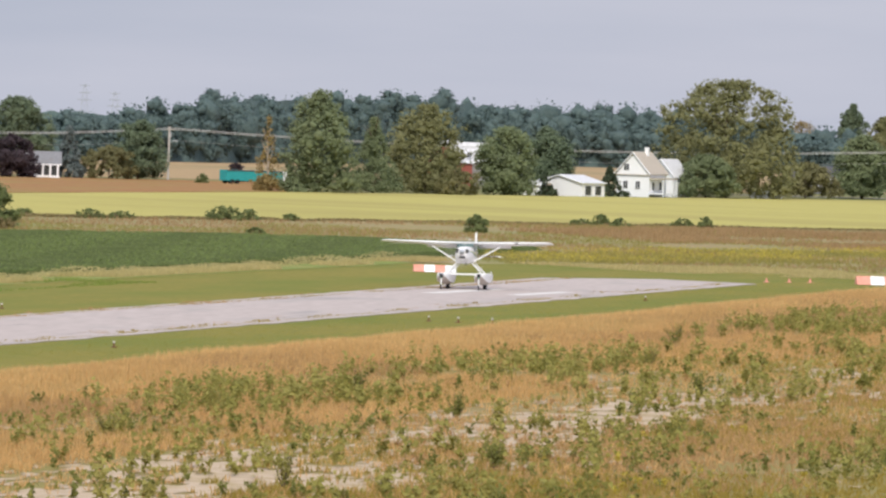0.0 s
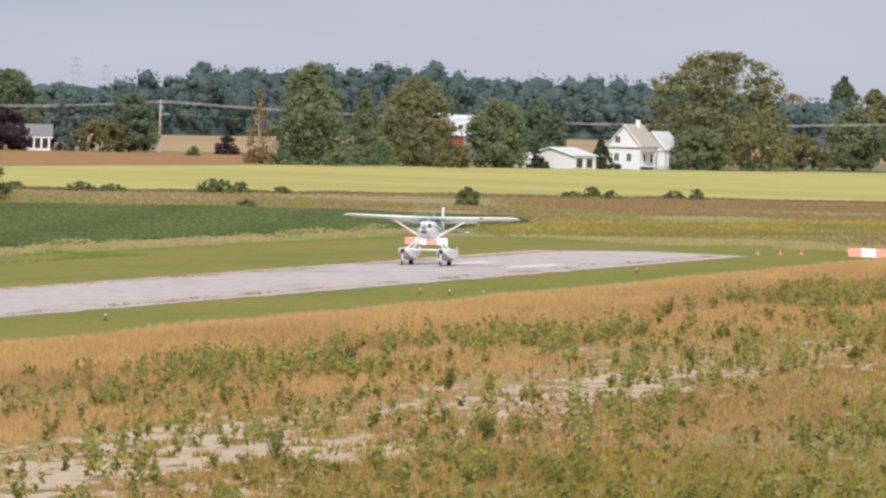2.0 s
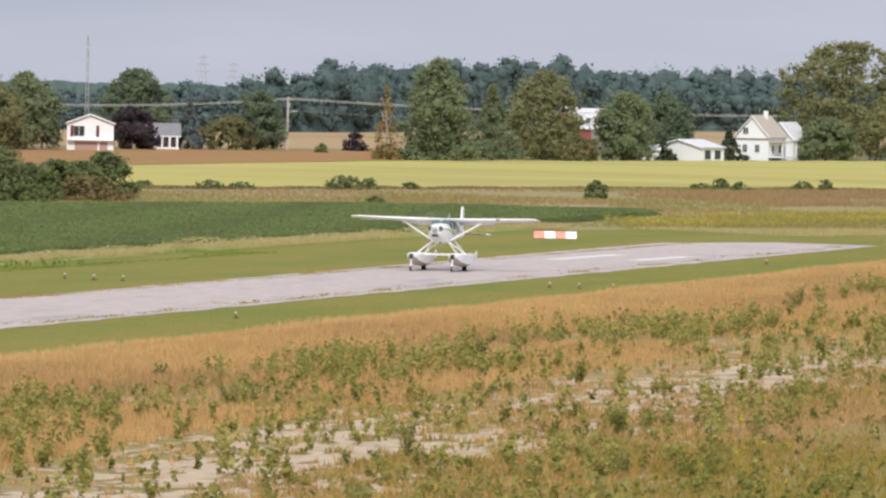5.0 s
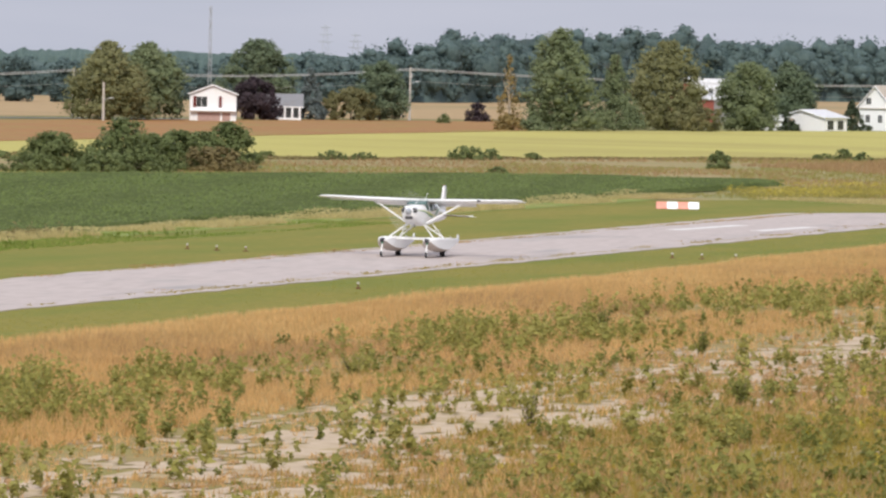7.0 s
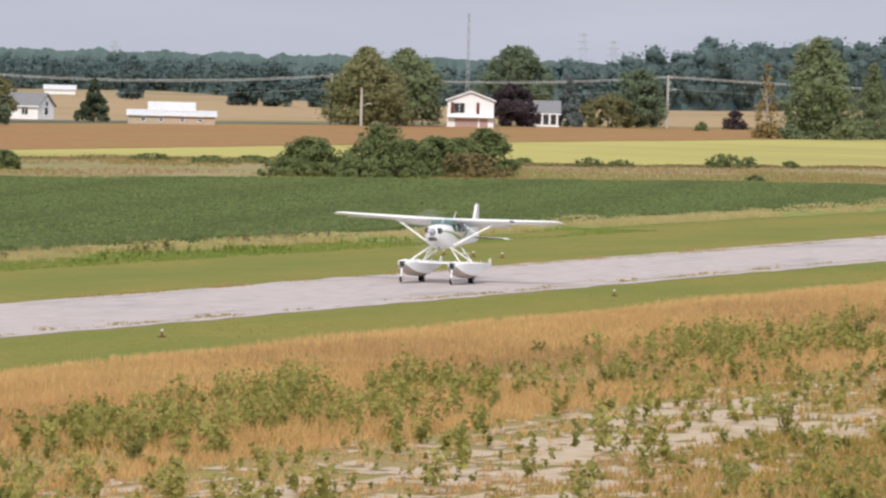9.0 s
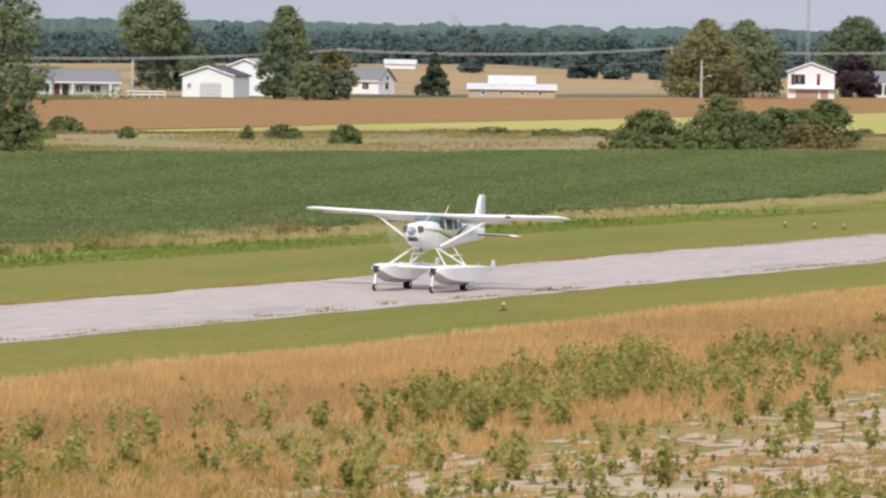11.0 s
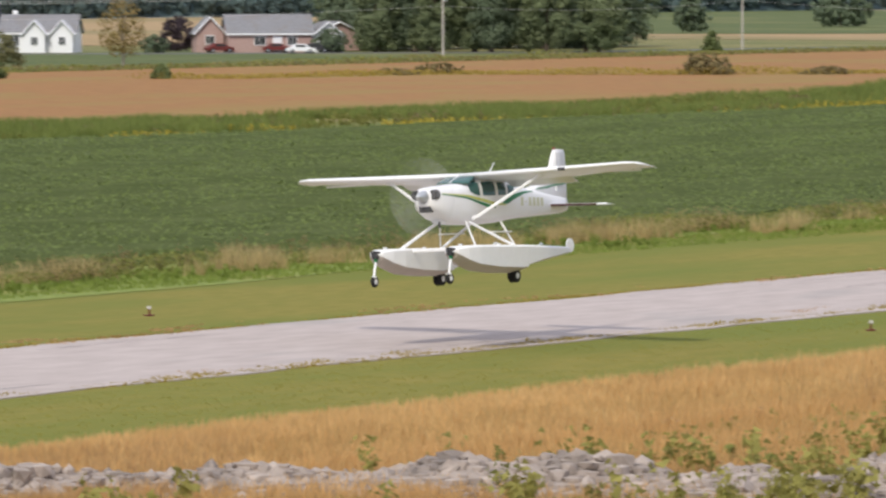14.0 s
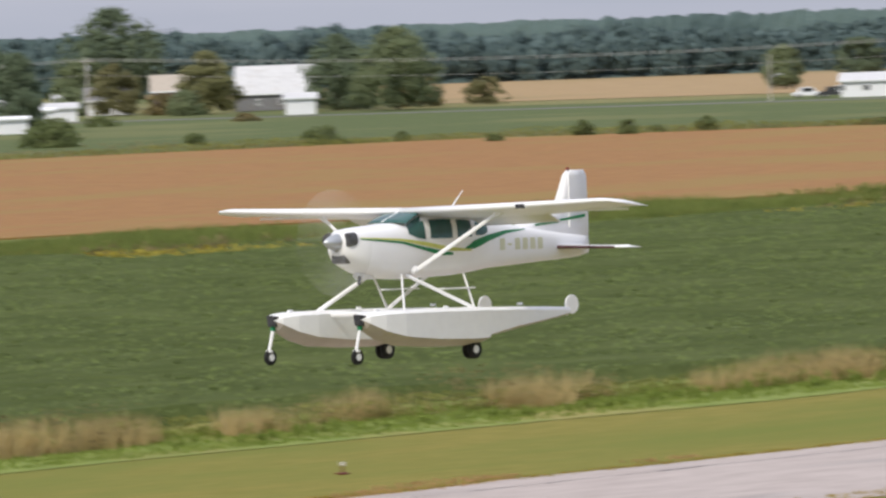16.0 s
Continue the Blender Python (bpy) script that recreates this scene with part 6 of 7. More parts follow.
# along the road past the grain field
rh = house("ranch_house", "long low pale bungalow with grey roof and porch", -339.2, 644.3, 11.4, 7, 2.1, 3.5, "siding", "grey", True, 2, ((-3.9, 0.8, 1.3, 0.9), (2.6, 0.8, 1.4, 0.9), (0.6, 0.8, 0.9, 0.9)), ((-2.3, 0.1, 0.8, 1.8, "maroon"), (-1.2, 0.1, 0.9, 1.8, "pane")), chimney=(5.0, 1, 4.0))
for k in (-5.5, -3.2, -0.4, 4.4):
    part("porch_post", boxed(k, k + 0.22, -4.3, -4.1, 0, 2.1), M["white"], rh)
part("porch_beam", boxed(-5.7, 4.9, -4.35, -4.05, 2.0, 2.15), M["white"], rh)
fence = thing("yard_fence", -335.6, 657.5, 0, facing(-335.6, 657.5), "low white rail fence beside the bungalow", "fence")
for k in range(6):
    part("post", boxed(-2.5 + k, -2.42 + k, -0.05, 0.05, 0, 1.0), M["white"], fence)
for zz in (0.4, 0.85):
    part("rail", boxed(-2.5, 2.6, -0.03, 0.03, zz, zz + 0.12), M["white"], fence)
ga = house("garage", "white double garage with dark roof", -337, 681, 7.2, 7, 2.9, 4.1, "white", "darkroof", False, -18, ((-2.6, 1.2, 0.4, 0.6),), ((0.4, 0.05, 3.0, 1.9, "tinroof"),), category="garage")
for k in range(3):
    part("door_panel_line", boxed(-1.1, 1.9, -3.575, -3.565, 0.45 + k * 0.5, 0.48 + k * 0.5), M["grey"], ga)
house("garage", "white garage wing with beige roof behind", -341, 700, 9, 7, 3.2, 5.0, "white", "beigeroof", False, -15, category="garage")
house("cottage", "small grey-roofed white cottage with gable end", -346, 748, 7.2, 5, 2.0, 3.7, "white", "grey", True, -28, ((1.5, 0.7, 1.0, 0.9),), sides=((0, 0.7, 0.9, 1.0), (0.2, 2.0, 0.5, 0.6)))
bw = house("white_barn", "long low white barn with raised pale roof", -317, 735, 12.2, 6, 1.3, 1.9, "beige", "tinroof", True, 0, ((-4, 0.5, 0.5, 0.5), (-1.5, 0.5, 0.5, 0.5), (1.5, 0.5, 0.5, 0.5), (4, 0.5, 0.5, 0.5)), category="barn")
part("raised_roof", gable(bmesh.new(), 6.8, 3.0, 2.0, 3.2, True), M["tinroof"], bw, "pale raised ridge roof")
house("machine_shed", "distant long white shed", -536, 1178, 7, 6, 1.2, 2.0, "white", "tinroof", True, 0, category="shed")

# the factory with its silos
fa = thing("factory", -440, 505, 0, facing(-440, 505), "flat-roofed taupe metal-clad factory hall", "factory")
part("wall", boxed(-6.0, 7.0, 0, 10, 0, 5.5), M["brownwall"], fa)
part("parapet", boxed(-6.05, 7.05, -0.05, 10, 5.5, 5.65), M["tinroof"], fa, "pale roof edge")
part("entrance_wing", boxed(-9.8, -6.01, -0.4, 8, 0, 4.9), M["beige"], fa, "beige entrance wing")
part("teal_band", boxed(-9.9, -5.9, -0.5, 8, 4.9, 5.6), M["teal"], fa, "teal roof band")
part("teal_band", boxed(-18.0, -9.92, 2.5, 8, 4.6, 5.3), M["teal"], fa, "teal roof band")
part("side_wing", boxed(-18.0, -9.82, 2.6, 8, 0, 4.6), M["beige"], fa)
part("roof_box", boxed(-21, -11, 4, 9, 5.3, 6.3), M["white"], fa, "white roof plant housing")
vt = part("vent_stack", boxed(-5.3, -4.3, -0.7, 0, 0.4, 3.4, bevel=0.05), M["white"], fa, "white upright vent duct")
for k in range(5):
    part("vent_slat", boxed(-5.2, -4.4, -0.74, -0.70, 0.7 + k * 0.5, 0.78 + k * 0.5), M["grey"], vt)
part("wall_vent", boxed(3.4, 4.0, -0.06, 0, 3.4, 3.9), M["darkmetal"], fa)
for k in range(12):
    part("cladding_rib", boxed(-5.5 + k * 1.05, -5.44 + k * 1.05, -0.04, 0.0, 0, 5.5), M["brownwall"], fa)

so = thing("silo", -459, 553, 0, 0, "tall dark blue enamelled silo with pale bands", "silo")
part("tank", rod((0, 0, 0), (0, 0, 14.5), 2.6, None, 32), M["navy"], so)
part("dome", rod((0, 0, 14.5), (0, 0, 15.6), 2.6, 0.6, 32), M["navy"], so)
for k in range(5):
    part("band", rod((0, 0, 5.2 + k * 2.15), (0, 0, 5.32 + k * 2.15), 2.63, None, 32), M["tinroof"], so, "pale horizontal band")
lad = part("ladder", boxed(-2.2, -1.5, -2.9, -2.3, 4, 14.5), M["steel"], so, "pale caged ladder")
for i, (dx, r, h0) in enumerate(((-6.6, 0.75, 13.5), (-4.4, 0.6, 14.5))):
    gs = thing("grain_silo", -461.6 + dx * 0.76, 551 + dx * -0.64 + 0, 0, 0, "narrow pale grey steel grain silo", "silo")
    part("tank", rod((0, 0, 0), (0, 0, h0), r, None, 20), M["steel"], gs)
    part("cap", rod((0, 0, h0), (0, 0, h0 + 0.6), r, 0.1, 20), M["steel"], gs)
    part("stripe", rod((r * 0.9, -r * 0.7, 0), (r * 0.9, -r * 0.7, h0), 0.22, None, 8), M["teal"], gs, "teal pipe up the silo")
hp = thing("hopper_bin", -463, 548, 0, 0, "grey conical-roofed hopper bin", "silo")
part("bin", rod((0, 0, 0), (0, 0, 4.3), 1.7, None, 20), M["steel"], hp)
part("cone_roof", rod((0, 0, 4.3), (0, 0, 5.7), 1.9, 0.2, 20), M["tinroof"], hp)
cv = thing("conveyor", -467, 545, 0, 0, "slanting pale conveyor leg", "conveyor")
part("chute", rod((-2.2, -1.6, 5.0), (0.2, 0.2, 8.6), 0.3, None, 4), M["steel"], cv)
part("support", rod((-1.4, -1.0, 0), (-1.4, -1.0, 6.2), 0.12), M["steel"], cv)

house("white_cottage", "white one-and-a-half-storey house with dormers", -411, 506, 8.6, 6, 2.3, 4.2, "white", "grey", True, -8, ((-2.6, 0.8, 0.9, 1.1), (2.6, 0.8, 0.9, 1.1)), ((0, 0.1, 0.8, 1.6, "beige"),), chimney=(-3.0, 0.4, 4.8))
for dx in (-0.2, 3.0):
    c, s = math.cos(radians(facing(-411, 506) - 8)), math.sin(radians(facing(-411, 506) - 8))
    house("gable_porch", "white gabled house front", -411 + dx * c + 3.3 * s, 506 + dx * s - 3.3 * c, 2.4, 1.6, 2.3, 3.6, "white", "tinroof", False, -8, ((0, 0.9, 0.7, 0.9),))
house("pink_bungalow", "pink brick bungalow with grey roof", -389, 520, 9.6, 7, 2.2, 4.2, "pinkbrick", "grey", True, 6, ((-1.2, 0.9, 1.2, 0.9), (2.5, 0.9, 1.0, 0.9)), ((0.8, 0.1, 0.9, 1.7, "white"),))
house("gable_wing", "pink brick gable wing with white trim", -395.3, 517, 3.2, 5, 2.3, 4.0, "pinkbrick", "grey", False, 6, ((0, 1.0, 0.9, 0.9),))
# a flat dark panel stands for the shade inside the carport bay
house("carport", "white carport with grey roof, a dark panel for its shaded bay", -383.5, 524, 3.4, 5, 2.0, 3.4, "white", "grey", False, 6, (), ((0, 0.05, 2.2, 1.7, "pane"),), category="carport")
house("brick_garage", "pink brick garage with grey roof", -391, 535, 5.4, 6, 2.0, 3.3, "pinkbrick", "grey", False, 20, category="garage")

# warehouses and yard
wh1 = thing("warehouse", -474, 497, 0, facing(-474, 497), "white open-sided warehouse with sloping roof", "warehouse")
part("roof", boxed(-3.0, 4.6, -1, 7, 2.5, 3.0), M["white"], wh1, "white sloping roof sheet")
for k in (-2.9, -0.6, 1.6, 4.4):
    part("post", boxed(k - 0.08, k + 0.08, -0.9, -0.7, 0, 2.5), M["steel"], wh1)
part("back_wall", boxed(-3.0, 4.6, 6.6, 6.9, 0, 2.5), M["grey"], wh1)
house("warehouse", "long white sloping-roofed warehouse", -480, 520, 11, 6, 2.6, 5.2, "white", "tinroof", False, 25, category="warehouse")
house("white_workshop", "long low white workshop behind small trees", -473, 463, 8.0, 5, 1.9, 2.7, "white", "tinroof", True, -4, ((-4, 0.8, 0.8, 0.6), (-1, 0.8, 0.8, 0.6)), ((2.5, 0.05, 1.6, 1.6, "tinroof"),), category="workshop")

# the farm at the end of the clip
house("gambrel_barn", "large barn with bright pale metal roof", -572, 452, 10.0, 7, 2.3, 5.6, "grey", "tinroof", True, -6, ((-2, 0.8, 0.6, 0.6), (1, 0.8, 0.6, 0.6)), category="barn")
house("white_shed", "white shed at the barn's end", -532, 424, 3.6, 3, 2.0, 2.5, "white", "tinroof", True, 0, category="shed")
house("farm_cottage", "low white farm cottage with grey roof", -592, 440, 6, 5, 2.0, 3.5, "white", "grey", True, 0, ((-1.5, 0.8, 0.7, 0.8), (1.5, 0.8, 0.7, 0.8)))
house("farm_cottage", "low grey-roofed farm cottage under trees", -607, 430, 6.5, 5, 2.0, 3.7, "white", "grey", False, 0, ((0, 0.8, 0.7, 0.8),))
house("white_trailer", "white box trailer parked in the yard", -545, 394, 4.6, 2.3, 1.7, 1.9, "white", "white", True, 0, category="trailer")
house("white_shed", "low white shed at the edge of the farmyard", -559, 408, 4.0, 3, 1.7, 2.2, "white", "tinroof", True, 0, category="shed")
house("white_shed", "low white shed under the farmyard trees", -618, 455, 8.0, 3, 1.9, 2.4, "white", "tinroof", True, 0, category="shed")
house("grey_barn", "weathered grey barn with pale pinkish roof", -613, 466, 5.0, 5, 2.6, 4.6, "brownwall", "beigeroof", True, 0, category="barn")
house("white_trailer", "white box trailer parked in the yard", -500, 358.5, 3.2, 2.2, 1.6, 1.8, "white", "white", True, 0, category="trailer")
house("white_trailer", "white box trailer parked in the yard", -502, 357, 4.4, 2.3, 1.3, 1.5, "white", "white", True, 0, category="trailer")

# ---- poles and lines ----


def utility_pole(x, y, h, label="weathered wooden utility pole with a crossarm", lamp=False, arm=True, thick=1.0):
    ob = thing("utility_pole", x, y, 0, facing(x, y) + 25, label, "pole", "poles along the road")
    part("shaft", rod((0, 0, -0.2), (0, 0, h), 0.2 * thick, 0.15 * thick, 10), M["pole"], ob)
    if arm:
        part("crossarm", boxed(-0.9, 0.9, -0.06, 0.06, h - 0.55, h - 0.42), M["pole"], ob)
        for k in (-0.8, 0.0, 0.8):
            part("insulator", rod((k, 0, h - 0.42), (k, 0, h - 0.26), 0.06, 0.04, 6), M["grey"], ob)
        part("transformer", rod((0.26, 0, h - 1.7), (0.26, 0, h - 1.0), 0.16, None, 10), M["steel"], ob)
    if lamp:
        part("lamp_arm", rod((0, 0, h - 2.6), (1.2, 0, h - 2.3), 0.04), M["steel"], ob)
        part("lamp_head", boxed(0.9, 1.6, -0.12, 0.12, h - 2.36, h - 2.22, bevel=0.03), M["tinroof"], ob, "pale street-lamp head")
    return ob


POLES = ((-620, 330, 8.0), (-552, 407, 7.8), (-473, 488, 7.3), (-350, 499.5, 7.75), (-351, 562, 8.0), (-341.7, 730, 6.7), (-313.5, 787, 7.6), (-285.6, 863, 8.6), (-174, 985, 9.6))
for i, (px, py, ph) in enumerate(POLES):
    utility_pole(px, py, ph, lamp=(i == 7), thick=1.0 if i > 4 else 0.62)
utility_pole(-311, 935, 5.6, "short wooden pole behind the road", arm=False)
utility_pole(-301.8, 769.6, 5.7, "short wooden pole beside the large tree", lamp=True, arm=False)
utility_pole(-346, 674, 4.8, "short grey pole by the bungalow", arm=False)
utility_pole(-447, 473, 7.8, "tall yard lamp pole", lamp=True, arm=False, thick=0.45)
utility_pole(-472, 445, 5.4, "yard lamp pole beside a tree", lamp=True, arm=False, thick=0.45)


def cable(a, b, sag, r):
    cu = bpy.data.curves.new("cable", "CURVE")
    cu.dimensions, cu.bevel_depth, cu.bevel_resolution = "3D", r, 0
    sp_ = cu.splines.new("POLY")
    sp_.points.add(12)
    for i in range(13):
        t = i / 12
        p = Vector(a).lerp(Vector(b), t) - Vector((0, 0, 4 * sag * t * (1 - t)))
        sp_.points[i].co = (*p, 1)
    cu.materials.append(M["wire"])
    return cu


line = thing("power_line", 0, 0, 0, 0, "sagging overhead power cables along the road", "cable")
for (xa, ya, ha), (xb, yb, hb) in zip(POLES, POLES[1:]):
    ln_ = math.hypot(xb - xa, yb - ya)
    for off in (0.0, -0.22):
        part("cable", cable((xa, ya, ha - 0.2 + off), (xb, yb, hb - 0.2 + off), 0.012 * ln_, 0.045 if yb > 700 else 0.018), None, line)
    part("cable", cable((xa, ya, ha - 2.2), (xb, yb, hb - 2.2), 0.012 * ln_, 0.013), None, line)

# ---- airfield furniture ----


def edge_light(x, y, seed=0):
    ob = thing("runway_light", x, y, 0, seed * 40, "small white-capped runway edge light on a dark stake", "light", "runway edge lights")
    part("stake", rod((0, 0, -0.05), (0, 0, 0.20), 0.03, 0.025, 8), M["maroon"], ob)
    part("lamp", rod((0, 0, 0.20), (0, 0, 0.28), 0.06, 0.042, 10), M["siding"], ob)
    part("base_plate", boxed(-0.12, 0.12, -0.12, 0.12, 0, 0.03), M["maroon"], ob)


for i, (lx, ly) in enumerate(((-79.4, 284), (-77.8, 284), (-76.1, 284.5), (-80, 235), (-80.4, 186), (-80.1, 135), (-80.5, 86), (-103.4, 276), (-101.4, 275), (-99.8, 275), (-100.2, 177), (-100.8, 129), (-100.6, 81), (-80, 335))):
    edge_light(lx, ly, i)


def marker_board(x0, y0, x1, y1, h, n):
    a = math.degrees(math.atan2(y1 - y0, x1 - x0))
    ob = thing("marker_board", (x0 + x1) / 2, (y0 + y1) / 2, 0, a, "red and white striped tent-shaped runway end marker", "marker", "runway end markers")
    ln_ = math.hypot(x1 - x0, y1 - y0)
    for k in range(n):
        xa, xb = -ln_ / 2 + ln_ * k / n, -ln_ / 2 + ln_ * (k + 1) / n
        bm = bmesh.new()
        f = [bm.verts.new(p) for p in ((xa, -0.45, 0.02), (xb, -0.45, 0.02), (xb, 0.45, 0.02), (xa, 0.45, 0.02), (xa, -0.05, h), (xb, -0.05, h), (xb, 0.05, h), (xa, 0.05, h))]
        for q in ((0, 1, 5, 4), (1, 2, 6, 5), (2, 3, 7, 6), (3, 0, 4, 7), (4, 5, 6, 7), (3, 2, 1, 0)):
            bm.faces.new([f[i] for i in q])
        part("panel", bm, M["orange" if k % 2 == 0 else "white"], ob, "red panel" if k % 2 == 0 else "white panel")


marker_board(-107.2, 379, -104.4, 380, 0.50, 4)
marker_board(-78.6, 393, -74.0, 395, 0.62, 5)
for cx, cy in ((-84.2, 389), (-83.0, 391), (-81.9, 393)):
    co_ = thing("traffic_cone", cx, cy, 0, 0, "small faded orange traffic cone at the runway end", "cone", "cones at the runway end")
    part("cone", rod((0, 0, 0.03), (0, 0, 0.32), 0.1, 0.025, 12), M["orange"], co_)
    part("base", boxed(-0.2, 0.2, -0.2, 0.2, 0.0, 0.035), M["orange"], co_)
for xa, xb, ya in ((-93.1, -92.0, 331.0), (-88.6, -87.5, 334.0)):
    sheet("runway_marking", [(xa, ya), (xb, ya), (xb + 0.6, 345), (xa + 0.6, 345)], 0.026, "wornpaint", "worn white painted runway marking", "marking")

# ---- vehicles ----


def car(name, label, x, y, rz, paint, ln_=4.2, h=1.35, w=1.7, scale=0.78):
    ob = thing(name, x, y, 0.03, rz, label, "car")
    k = scale
    prof = [(-ln_ / 2, 0.35), (-ln_ / 2, 0.80), (-ln_ * 0.36, 0.88), (-ln_ * 0.22, h), (ln_ * 0.14, h), (ln_ * 0.30, 0.90), (ln_ * 0.48, 0.75), (ln_ / 2, 0.55), (ln_ / 2, 0.32)]
    part("body", loft([[(px * k, s * (w / 2 - (0.12 if pz > 0.9 else 0)) * k, pz * k) for px, pz in prof] for s in (-1, 1)]), M[paint], ob)
    for s in (-1, 1):
        part("side_window", boxed(-ln_ * 0.20 * k, ln_ * 0.16 * k, *sorted((s * (w / 2 - 0.06) * k, s * (w / 2 + 0.005) * k)), 0.92 * k, (h - 0.1) * k), M["pane"], ob)
        for px in (-ln_ * 0.31, ln_ * 0.31):
            bm = bmesh.new()
            bmesh.ops.create_cone(bm, cap_ends=True, segments=16, radius1=0.32 * k, radius2=0.32 * k, depth=0.22 * k, matrix=Matrix.Translation((px * k, s * (w / 2 - 0.08) * k, 0.32 * k)) @ pose(0, 0, 0, 90, 0, 0))
            tw = part("wheel", bm, M["black"], ob)
            part("hub", rod((px * k, s * (w / 2 + 0.025) * k, 0.32 * k), (px * k, s * (w / 2 + 0.04) * k, 0.32 * k), 0.17 * k, None, 10), M["steel"], tw)
    part("windscreen", boxed(ln_ * 0.15 * k, ln_ * 0.24 * k, -0.6 * k, 0.6 * k, 0.95 * k, 1.15 * k), M["pane"], ob)
    return ob


moving_car = car("white_car", "white saloon car driving along the country road", -380, 525, 0, "white")
car("parked_car", "dark red car parked by the bungalow", -385.4, 517, 40, "maroon")
car("parked_car", "dark grey car parked by the carport", -381.4, 519, 40, "darkmetal")
car("parked_car", "red car parked by the brick house", -390.6, 513, 60, "maroon")
car("parked_car", "white pickup parked beside the workshop", -481.5, 460, 50, "white", 4.6, 1.6)
car("parked_car", "dark truck parked beside the workshop", -478, 461, 50, "darkmetal", 4.6, 1.6)
for i, (cx, cy, pt) in enumerate(((-463, 480, "teal"), (-459.5, 481, "maroon"), (-456, 483, "white"), (-452, 484, "orange"), (-448, 486, "maroon"), (-444.5, 487, "steel"))):
    car("parked_car", ("teal", "dark red", "white", "orange", "dark red", "grey")[i] + " car parked in the factory yard", cx, cy, 50 + 5 * (i % 2), pt)

truck = thing("truck", -266, 842, 0.03, 0, "long teal box trailer truck passing behind the trees", "truck")
part("trailer", boxed(-5.2, 5.2, -1.1, 1.1, 0.5, 2.2, bevel=0.04), M["teal"], truck, "teal trailer box")
part("top_rail", boxed(-5.2, 5.2, -1.14, -1.105, 2.02, 2.2), M["darkmetal"], truck)
part("cab", boxed(5.5, 7.2, -1.05, 1.05, 0.4, 2.1, bevel=0.15), M["white"], truck, "white truck cab")
for k in (-4.2, -3.2, 4.0, 6.6):
    for s in (-1, 1):
        bm = bmesh.new()
        bmesh.ops.create_cone(bm, cap_ends=True, segments=14, radius1=0.4, radius2=0.4, depth=0.3, matrix=Matrix.Translation((k, s * 0.95, 0.4)) @ pose(0, 0, 0, 90, 0, 0))
        part("wheel", bm, M["black"], truck)

# ---- foreground shrubs and rubble ----
SHRUBS = ((-45.8, 149.5, 0.95), (-43.2, 162.5, 0.85), (-61, 262, 1.1), (-57, 240, 1.0), (-60, 205, 0.8), (-52, 190, 0.9), (-58, 170, 0.8), (-49, 215, 0.8), (-54, 300, 1.2), (-47, 260, 1.1), (-61, 150, 0.8), (-56, 128, 0.8), (-63, 118, 0.7), (-52, 112, 0.6), (-60, 330, 1.2), (-50, 345, 1.3))


def shrub(x, y, h, mat, seed):
    """A many-stemmed young poplar: bare stems with leaves along them."""
    rng = np.random.default_rng(900 + seed)
    ob = thing("shrub", x, y, 0, 0, "leafy green poplar shrub among dry weeds", "shrub", "foreground shrubs")
    pts, nn = [], []
    for i in range(11):
        a, lean = rng.uniform(0, 2 * math.pi), rng.uniform(0.1, 0.5) * h
        top = np.array([math.cos(a) * lean, math.sin(a) * lean, h * rng.uniform(0.55, 1.0)])
        part("stem", rod((0.3 * top[0] * 0.2, 0.3 * top[1] * 0.2, -0.02), top, 0.012, 0.004, 5), M["bark"], ob)
        t = rng.uniform(0.2, 1.03, 55)
        pts.append(np.outer(t, top) + rng.normal(0, 0.06 * h, (55, 3)))
        nn.append(np.tile([math.cos(a), math.sin(a), 0.8], (55, 1)))
    p = np.concatenate(pts)
    p[:, 2] = np.maximum(p[:, 2], 0.03)
    part("leaves", quad_mesh("leaves", leaves_on(p, np.concatenate(nn), 0.048, rng, 0.6, 0.65), M[mat]), None, ob)


for i, (bx, by, bh) in enumerate(SHRUBS):
    shrub(bx, by, bh * 1.15, "shrubdark" if i % 3 else "sap", i)


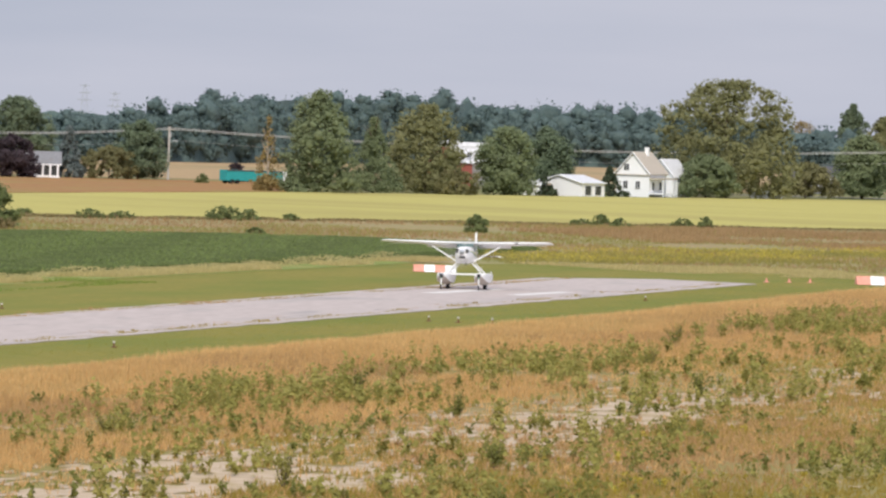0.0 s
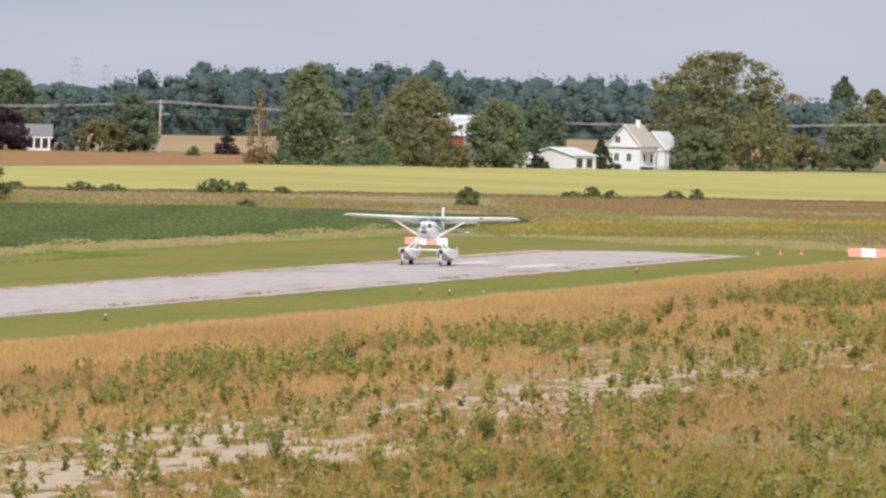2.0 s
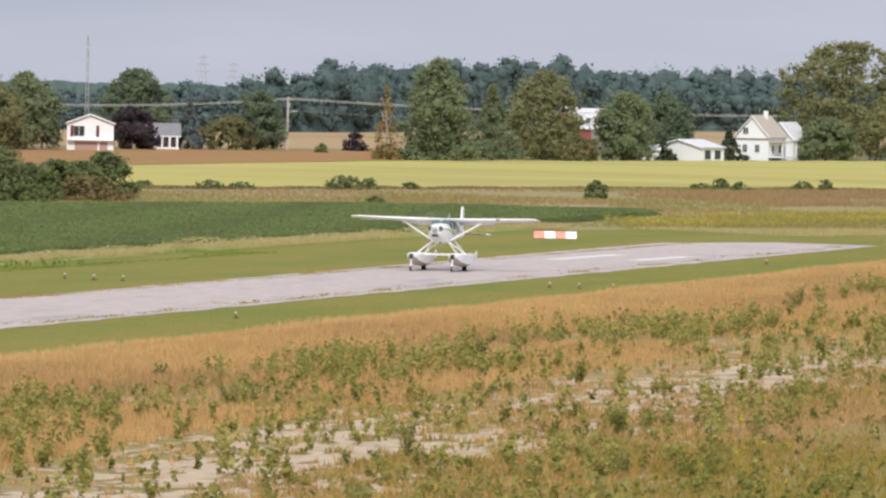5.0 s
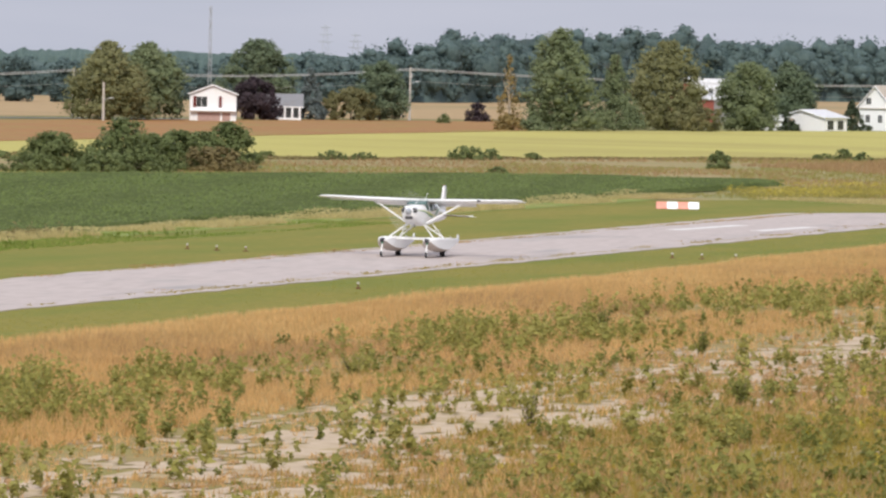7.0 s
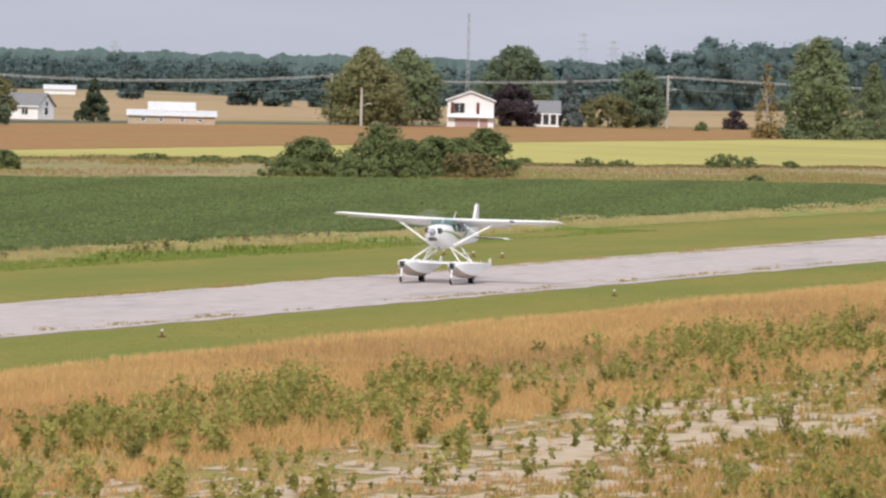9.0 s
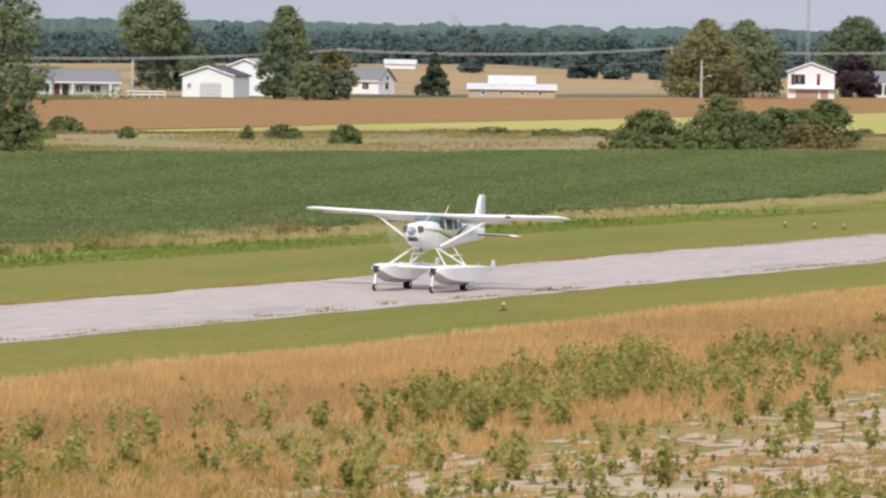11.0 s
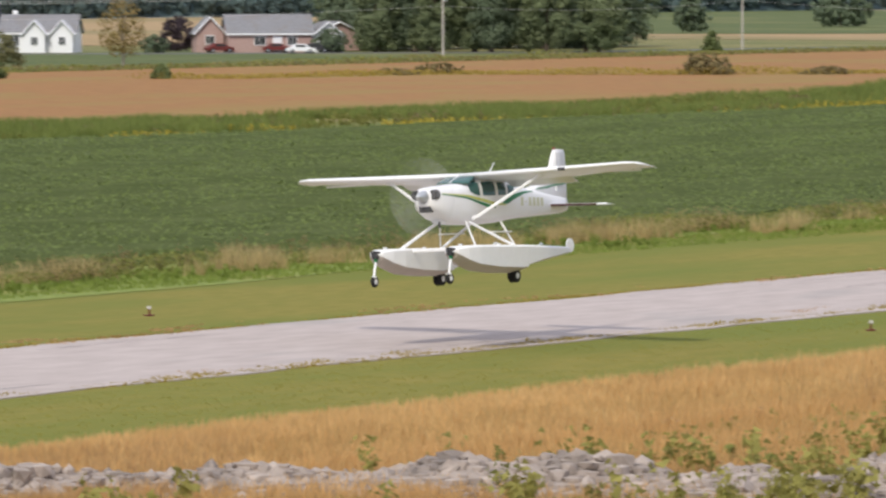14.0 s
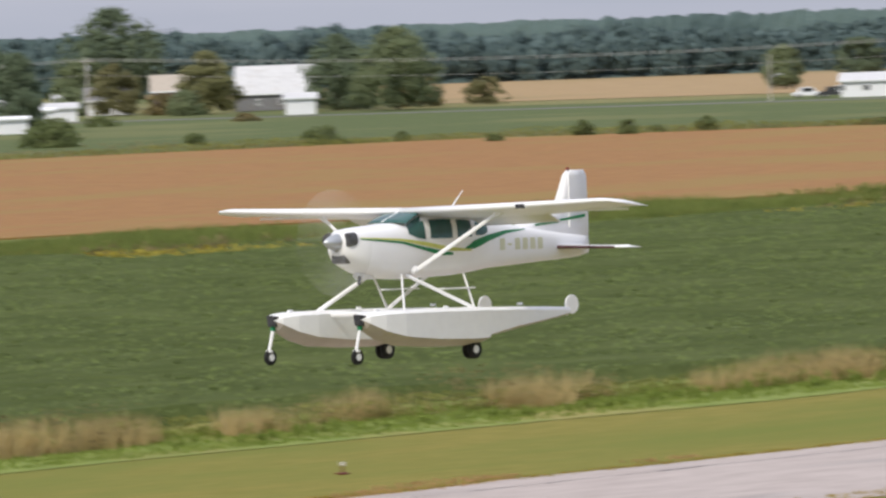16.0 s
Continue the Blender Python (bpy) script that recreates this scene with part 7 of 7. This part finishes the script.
def rubble():
    """Broken concrete lumps heaped along the near edge, joined."""
    rng = np.random.default_rng(61)
    v, f = [], []
    base = bmesh.new()
    bmesh.ops.create_icosphere(base, subdivisions=1, radius=1)
    bv = np.array([q.co[:] for q in base.verts])
    bf = [[q.index for q in fc.verts] for fc in base.faces]
    base.free()
    n = 6500
    for i in range(n):
        t = rng.uniform(0, 1)
        x = -69.0 + 26.0 * t
        side = rng.normal(0, 1.0) - 0.4
        y = float(heap_line(x)) + side + 0.5 * math.sin(t * 17)
        hgt = max(0.0, 0.72 - 0.34 * abs(side)) * (0.62 + 0.3 * math.sin(t * 23 + 1) + 0.2 * math.sin(t * 61))
        s = rng.uniform(0.06, 0.24) * np.array([rng.uniform(0.8, 1.6), rng.uniform(0.7, 1.3), rng.uniform(0.5, 1.0)])
        q = bv * (1 + rng.normal(0, 0.16, (len(bv), 1)))
        q = np.round(q * 1.3) / 1.3 * 0.6 + q * 0.4
        a = rng.uniform(0, 6.28)
        q = q * s
        q = np.stack([q[:, 0] * math.cos(a) - q[:, 1] * math.sin(a), q[:, 0] * math.sin(a) + q[:, 1] * math.cos(a), q[:, 2]], 1)
        k = len(v)
        v += (q + np.array([x, y, rng.uniform(0, 1) * max(hgt, 0) + 0.02])).tolist()
        f += [[p + k for p in fc] for fc in bf]
    # the mound that carries the lumps
    across = np.linspace(-2.4, 2.0, 23)
    along = np.linspace(0, 1, 150)
    k = len(v)
    for t in along:
        x = -69.0 + 26.0 * t
        for side in across:
            rise = max(0.0, 0.72 - 0.34 * abs(side + 0.2)) * (0.62 + 0.3 * math.sin(t * 23 + 1) + 0.2 * math.sin(t * 61)) * 0.85
            y = float(heap_line(x)) + side + 0.5 * math.sin(t * 17)
            rough_ = 0.12 * noise.noise((x * 2.2, y * 2.2, 4.0)) + 0.08 * noise.noise((x * 6, y * 6, 1.0))
            v.append([x, y, max(rise + rough_ * (rise > 0.03), -0.02)])
    m = len(across)
    f += [[k + i * m + j, k + (i + 1) * m + j, k + (i + 1) * m + j + 1, k + i * m + j + 1] for i in range(len(along) - 1) for j in range(m - 1)]
    return tagged(part("rubble", mesh_of("rubble", v, f, M["rock"])), "long heap of broken pale concrete rubble", "rubble", "", "stuff")


rubble()


# ---- what moves ----
# seconds, place, height, heading off the runway line, pitch, roll
FLIGHT = (
    (0.0, -93.43, 342.70, 0.00, -7.7, 1.3, 0.9),
    (0.5, -93.17, 340.63, 0.00, -7.4, 1.4, 0.7),
    (1.0, -92.94, 338.43, 0.00, -6.9, 1.4, 0.6),
    (1.5, -92.75, 335.98, 0.00, -6.3, 1.4, 0.6),
    (2.0, -92.60, 333.27, 0.00, -5.7, 1.6, 0.6),
    (2.5, -92.54, 330.25, 0.00, -5.3, 1.7, 0.6),
    (3.0, -92.59, 326.92, 0.00, -5.0, 1.7, 0.7),
    (3.5, -92.71, 323.33, 0.00, -4.9, 1.5, 0.8),
    (6.0, -90.61, 290.33, 0.00, -2.7, 1.0, -0.2),
    (6.5, -90.43, 282.99, 0.00, -2.6, 1.0, -0.2),
    (7.0, -90.36, 275.25, 0.00, -2.7, 1.0, -0.1),
    (7.5, -90.35, 267.29, 0.00, -2.8, 1.1, -0.2),
    (8.0, -90.41, 259.07, 0.00, -3.5, 1.2, -0.3),
    (8.5, -90.49, 250.71, 0.00, -3.8, 1.4, -0.6),
    (11.0, -88.60, 198.35, 0.00, -1.1, 0.7, -0.5),
    (11.5, -88.26, 186.62, 0.00, -1.4, 1.2, -0.5),
    (12.0, -87.89, 174.56, 0.00, -2.2, 2.2, -0.1),
    (12.5, -87.42, 162.09, 0.14, -3.2, 3.2, 0.0),
    (13.0, -86.88, 149.55, 0.56, -3.3, 3.1, 1.4),
    (13.5, -86.33, 136.98, 1.15, -2.7, 2.5, 2.9),
    (14.0, -85.84, 124.08, 1.62, -2.3, 2.0, 3.8),
    (14.5, -85.41, 110.78, 2.01, -3.1, 2.3, 3.6),
    (15.0, -85.49, 97.75, 2.49, -4.7, 2.3, 2.2),
    (15.5, -85.42, 84.71, 3.07, -6.0, 1.8, 1.0),
    (16.0, -84.80, 70.54, 3.68, -6.3, 1.7, 1.0),
)


def motions():
    walk(seaplane, [(t, pose(x, y, z, p, r, -(180 + h))) for t, x, y, z, h, p, r in FLIGHT])
    walk(propeller, [(k * 0.25, pose(0, 2.52, 2.33, -90, (k * 77) % 360, 0)) for k in range(65)])
    # the car on the road and the passing truck
    walk(moving_car, [(0.0, pose(-560, 397, 0.03, 0, 0, 29)), (13.0, pose(-392, 502, 0.03, 0, 0, 36)), (14.0, pose(-379, 513, 0.03, 0, 0, 41)), (14.5, pose(-373.3, 518, 0.03, 0, 0, 43)), (16.0, pose(-357, 536, 0.03, 0, 0, 60))])
    walk(truck, [(0.0, pose(-265.6, 844, 0.03, 0, 0, 50)), (0.5, pose(-257, 858, 0.03, 0, 0, 54)), (4.0, pose(-205, 960, 0.03, 0, 0, 55)), (16.0, pose(-120, 1080, 0.03, 0, 0, 55))])


motions()
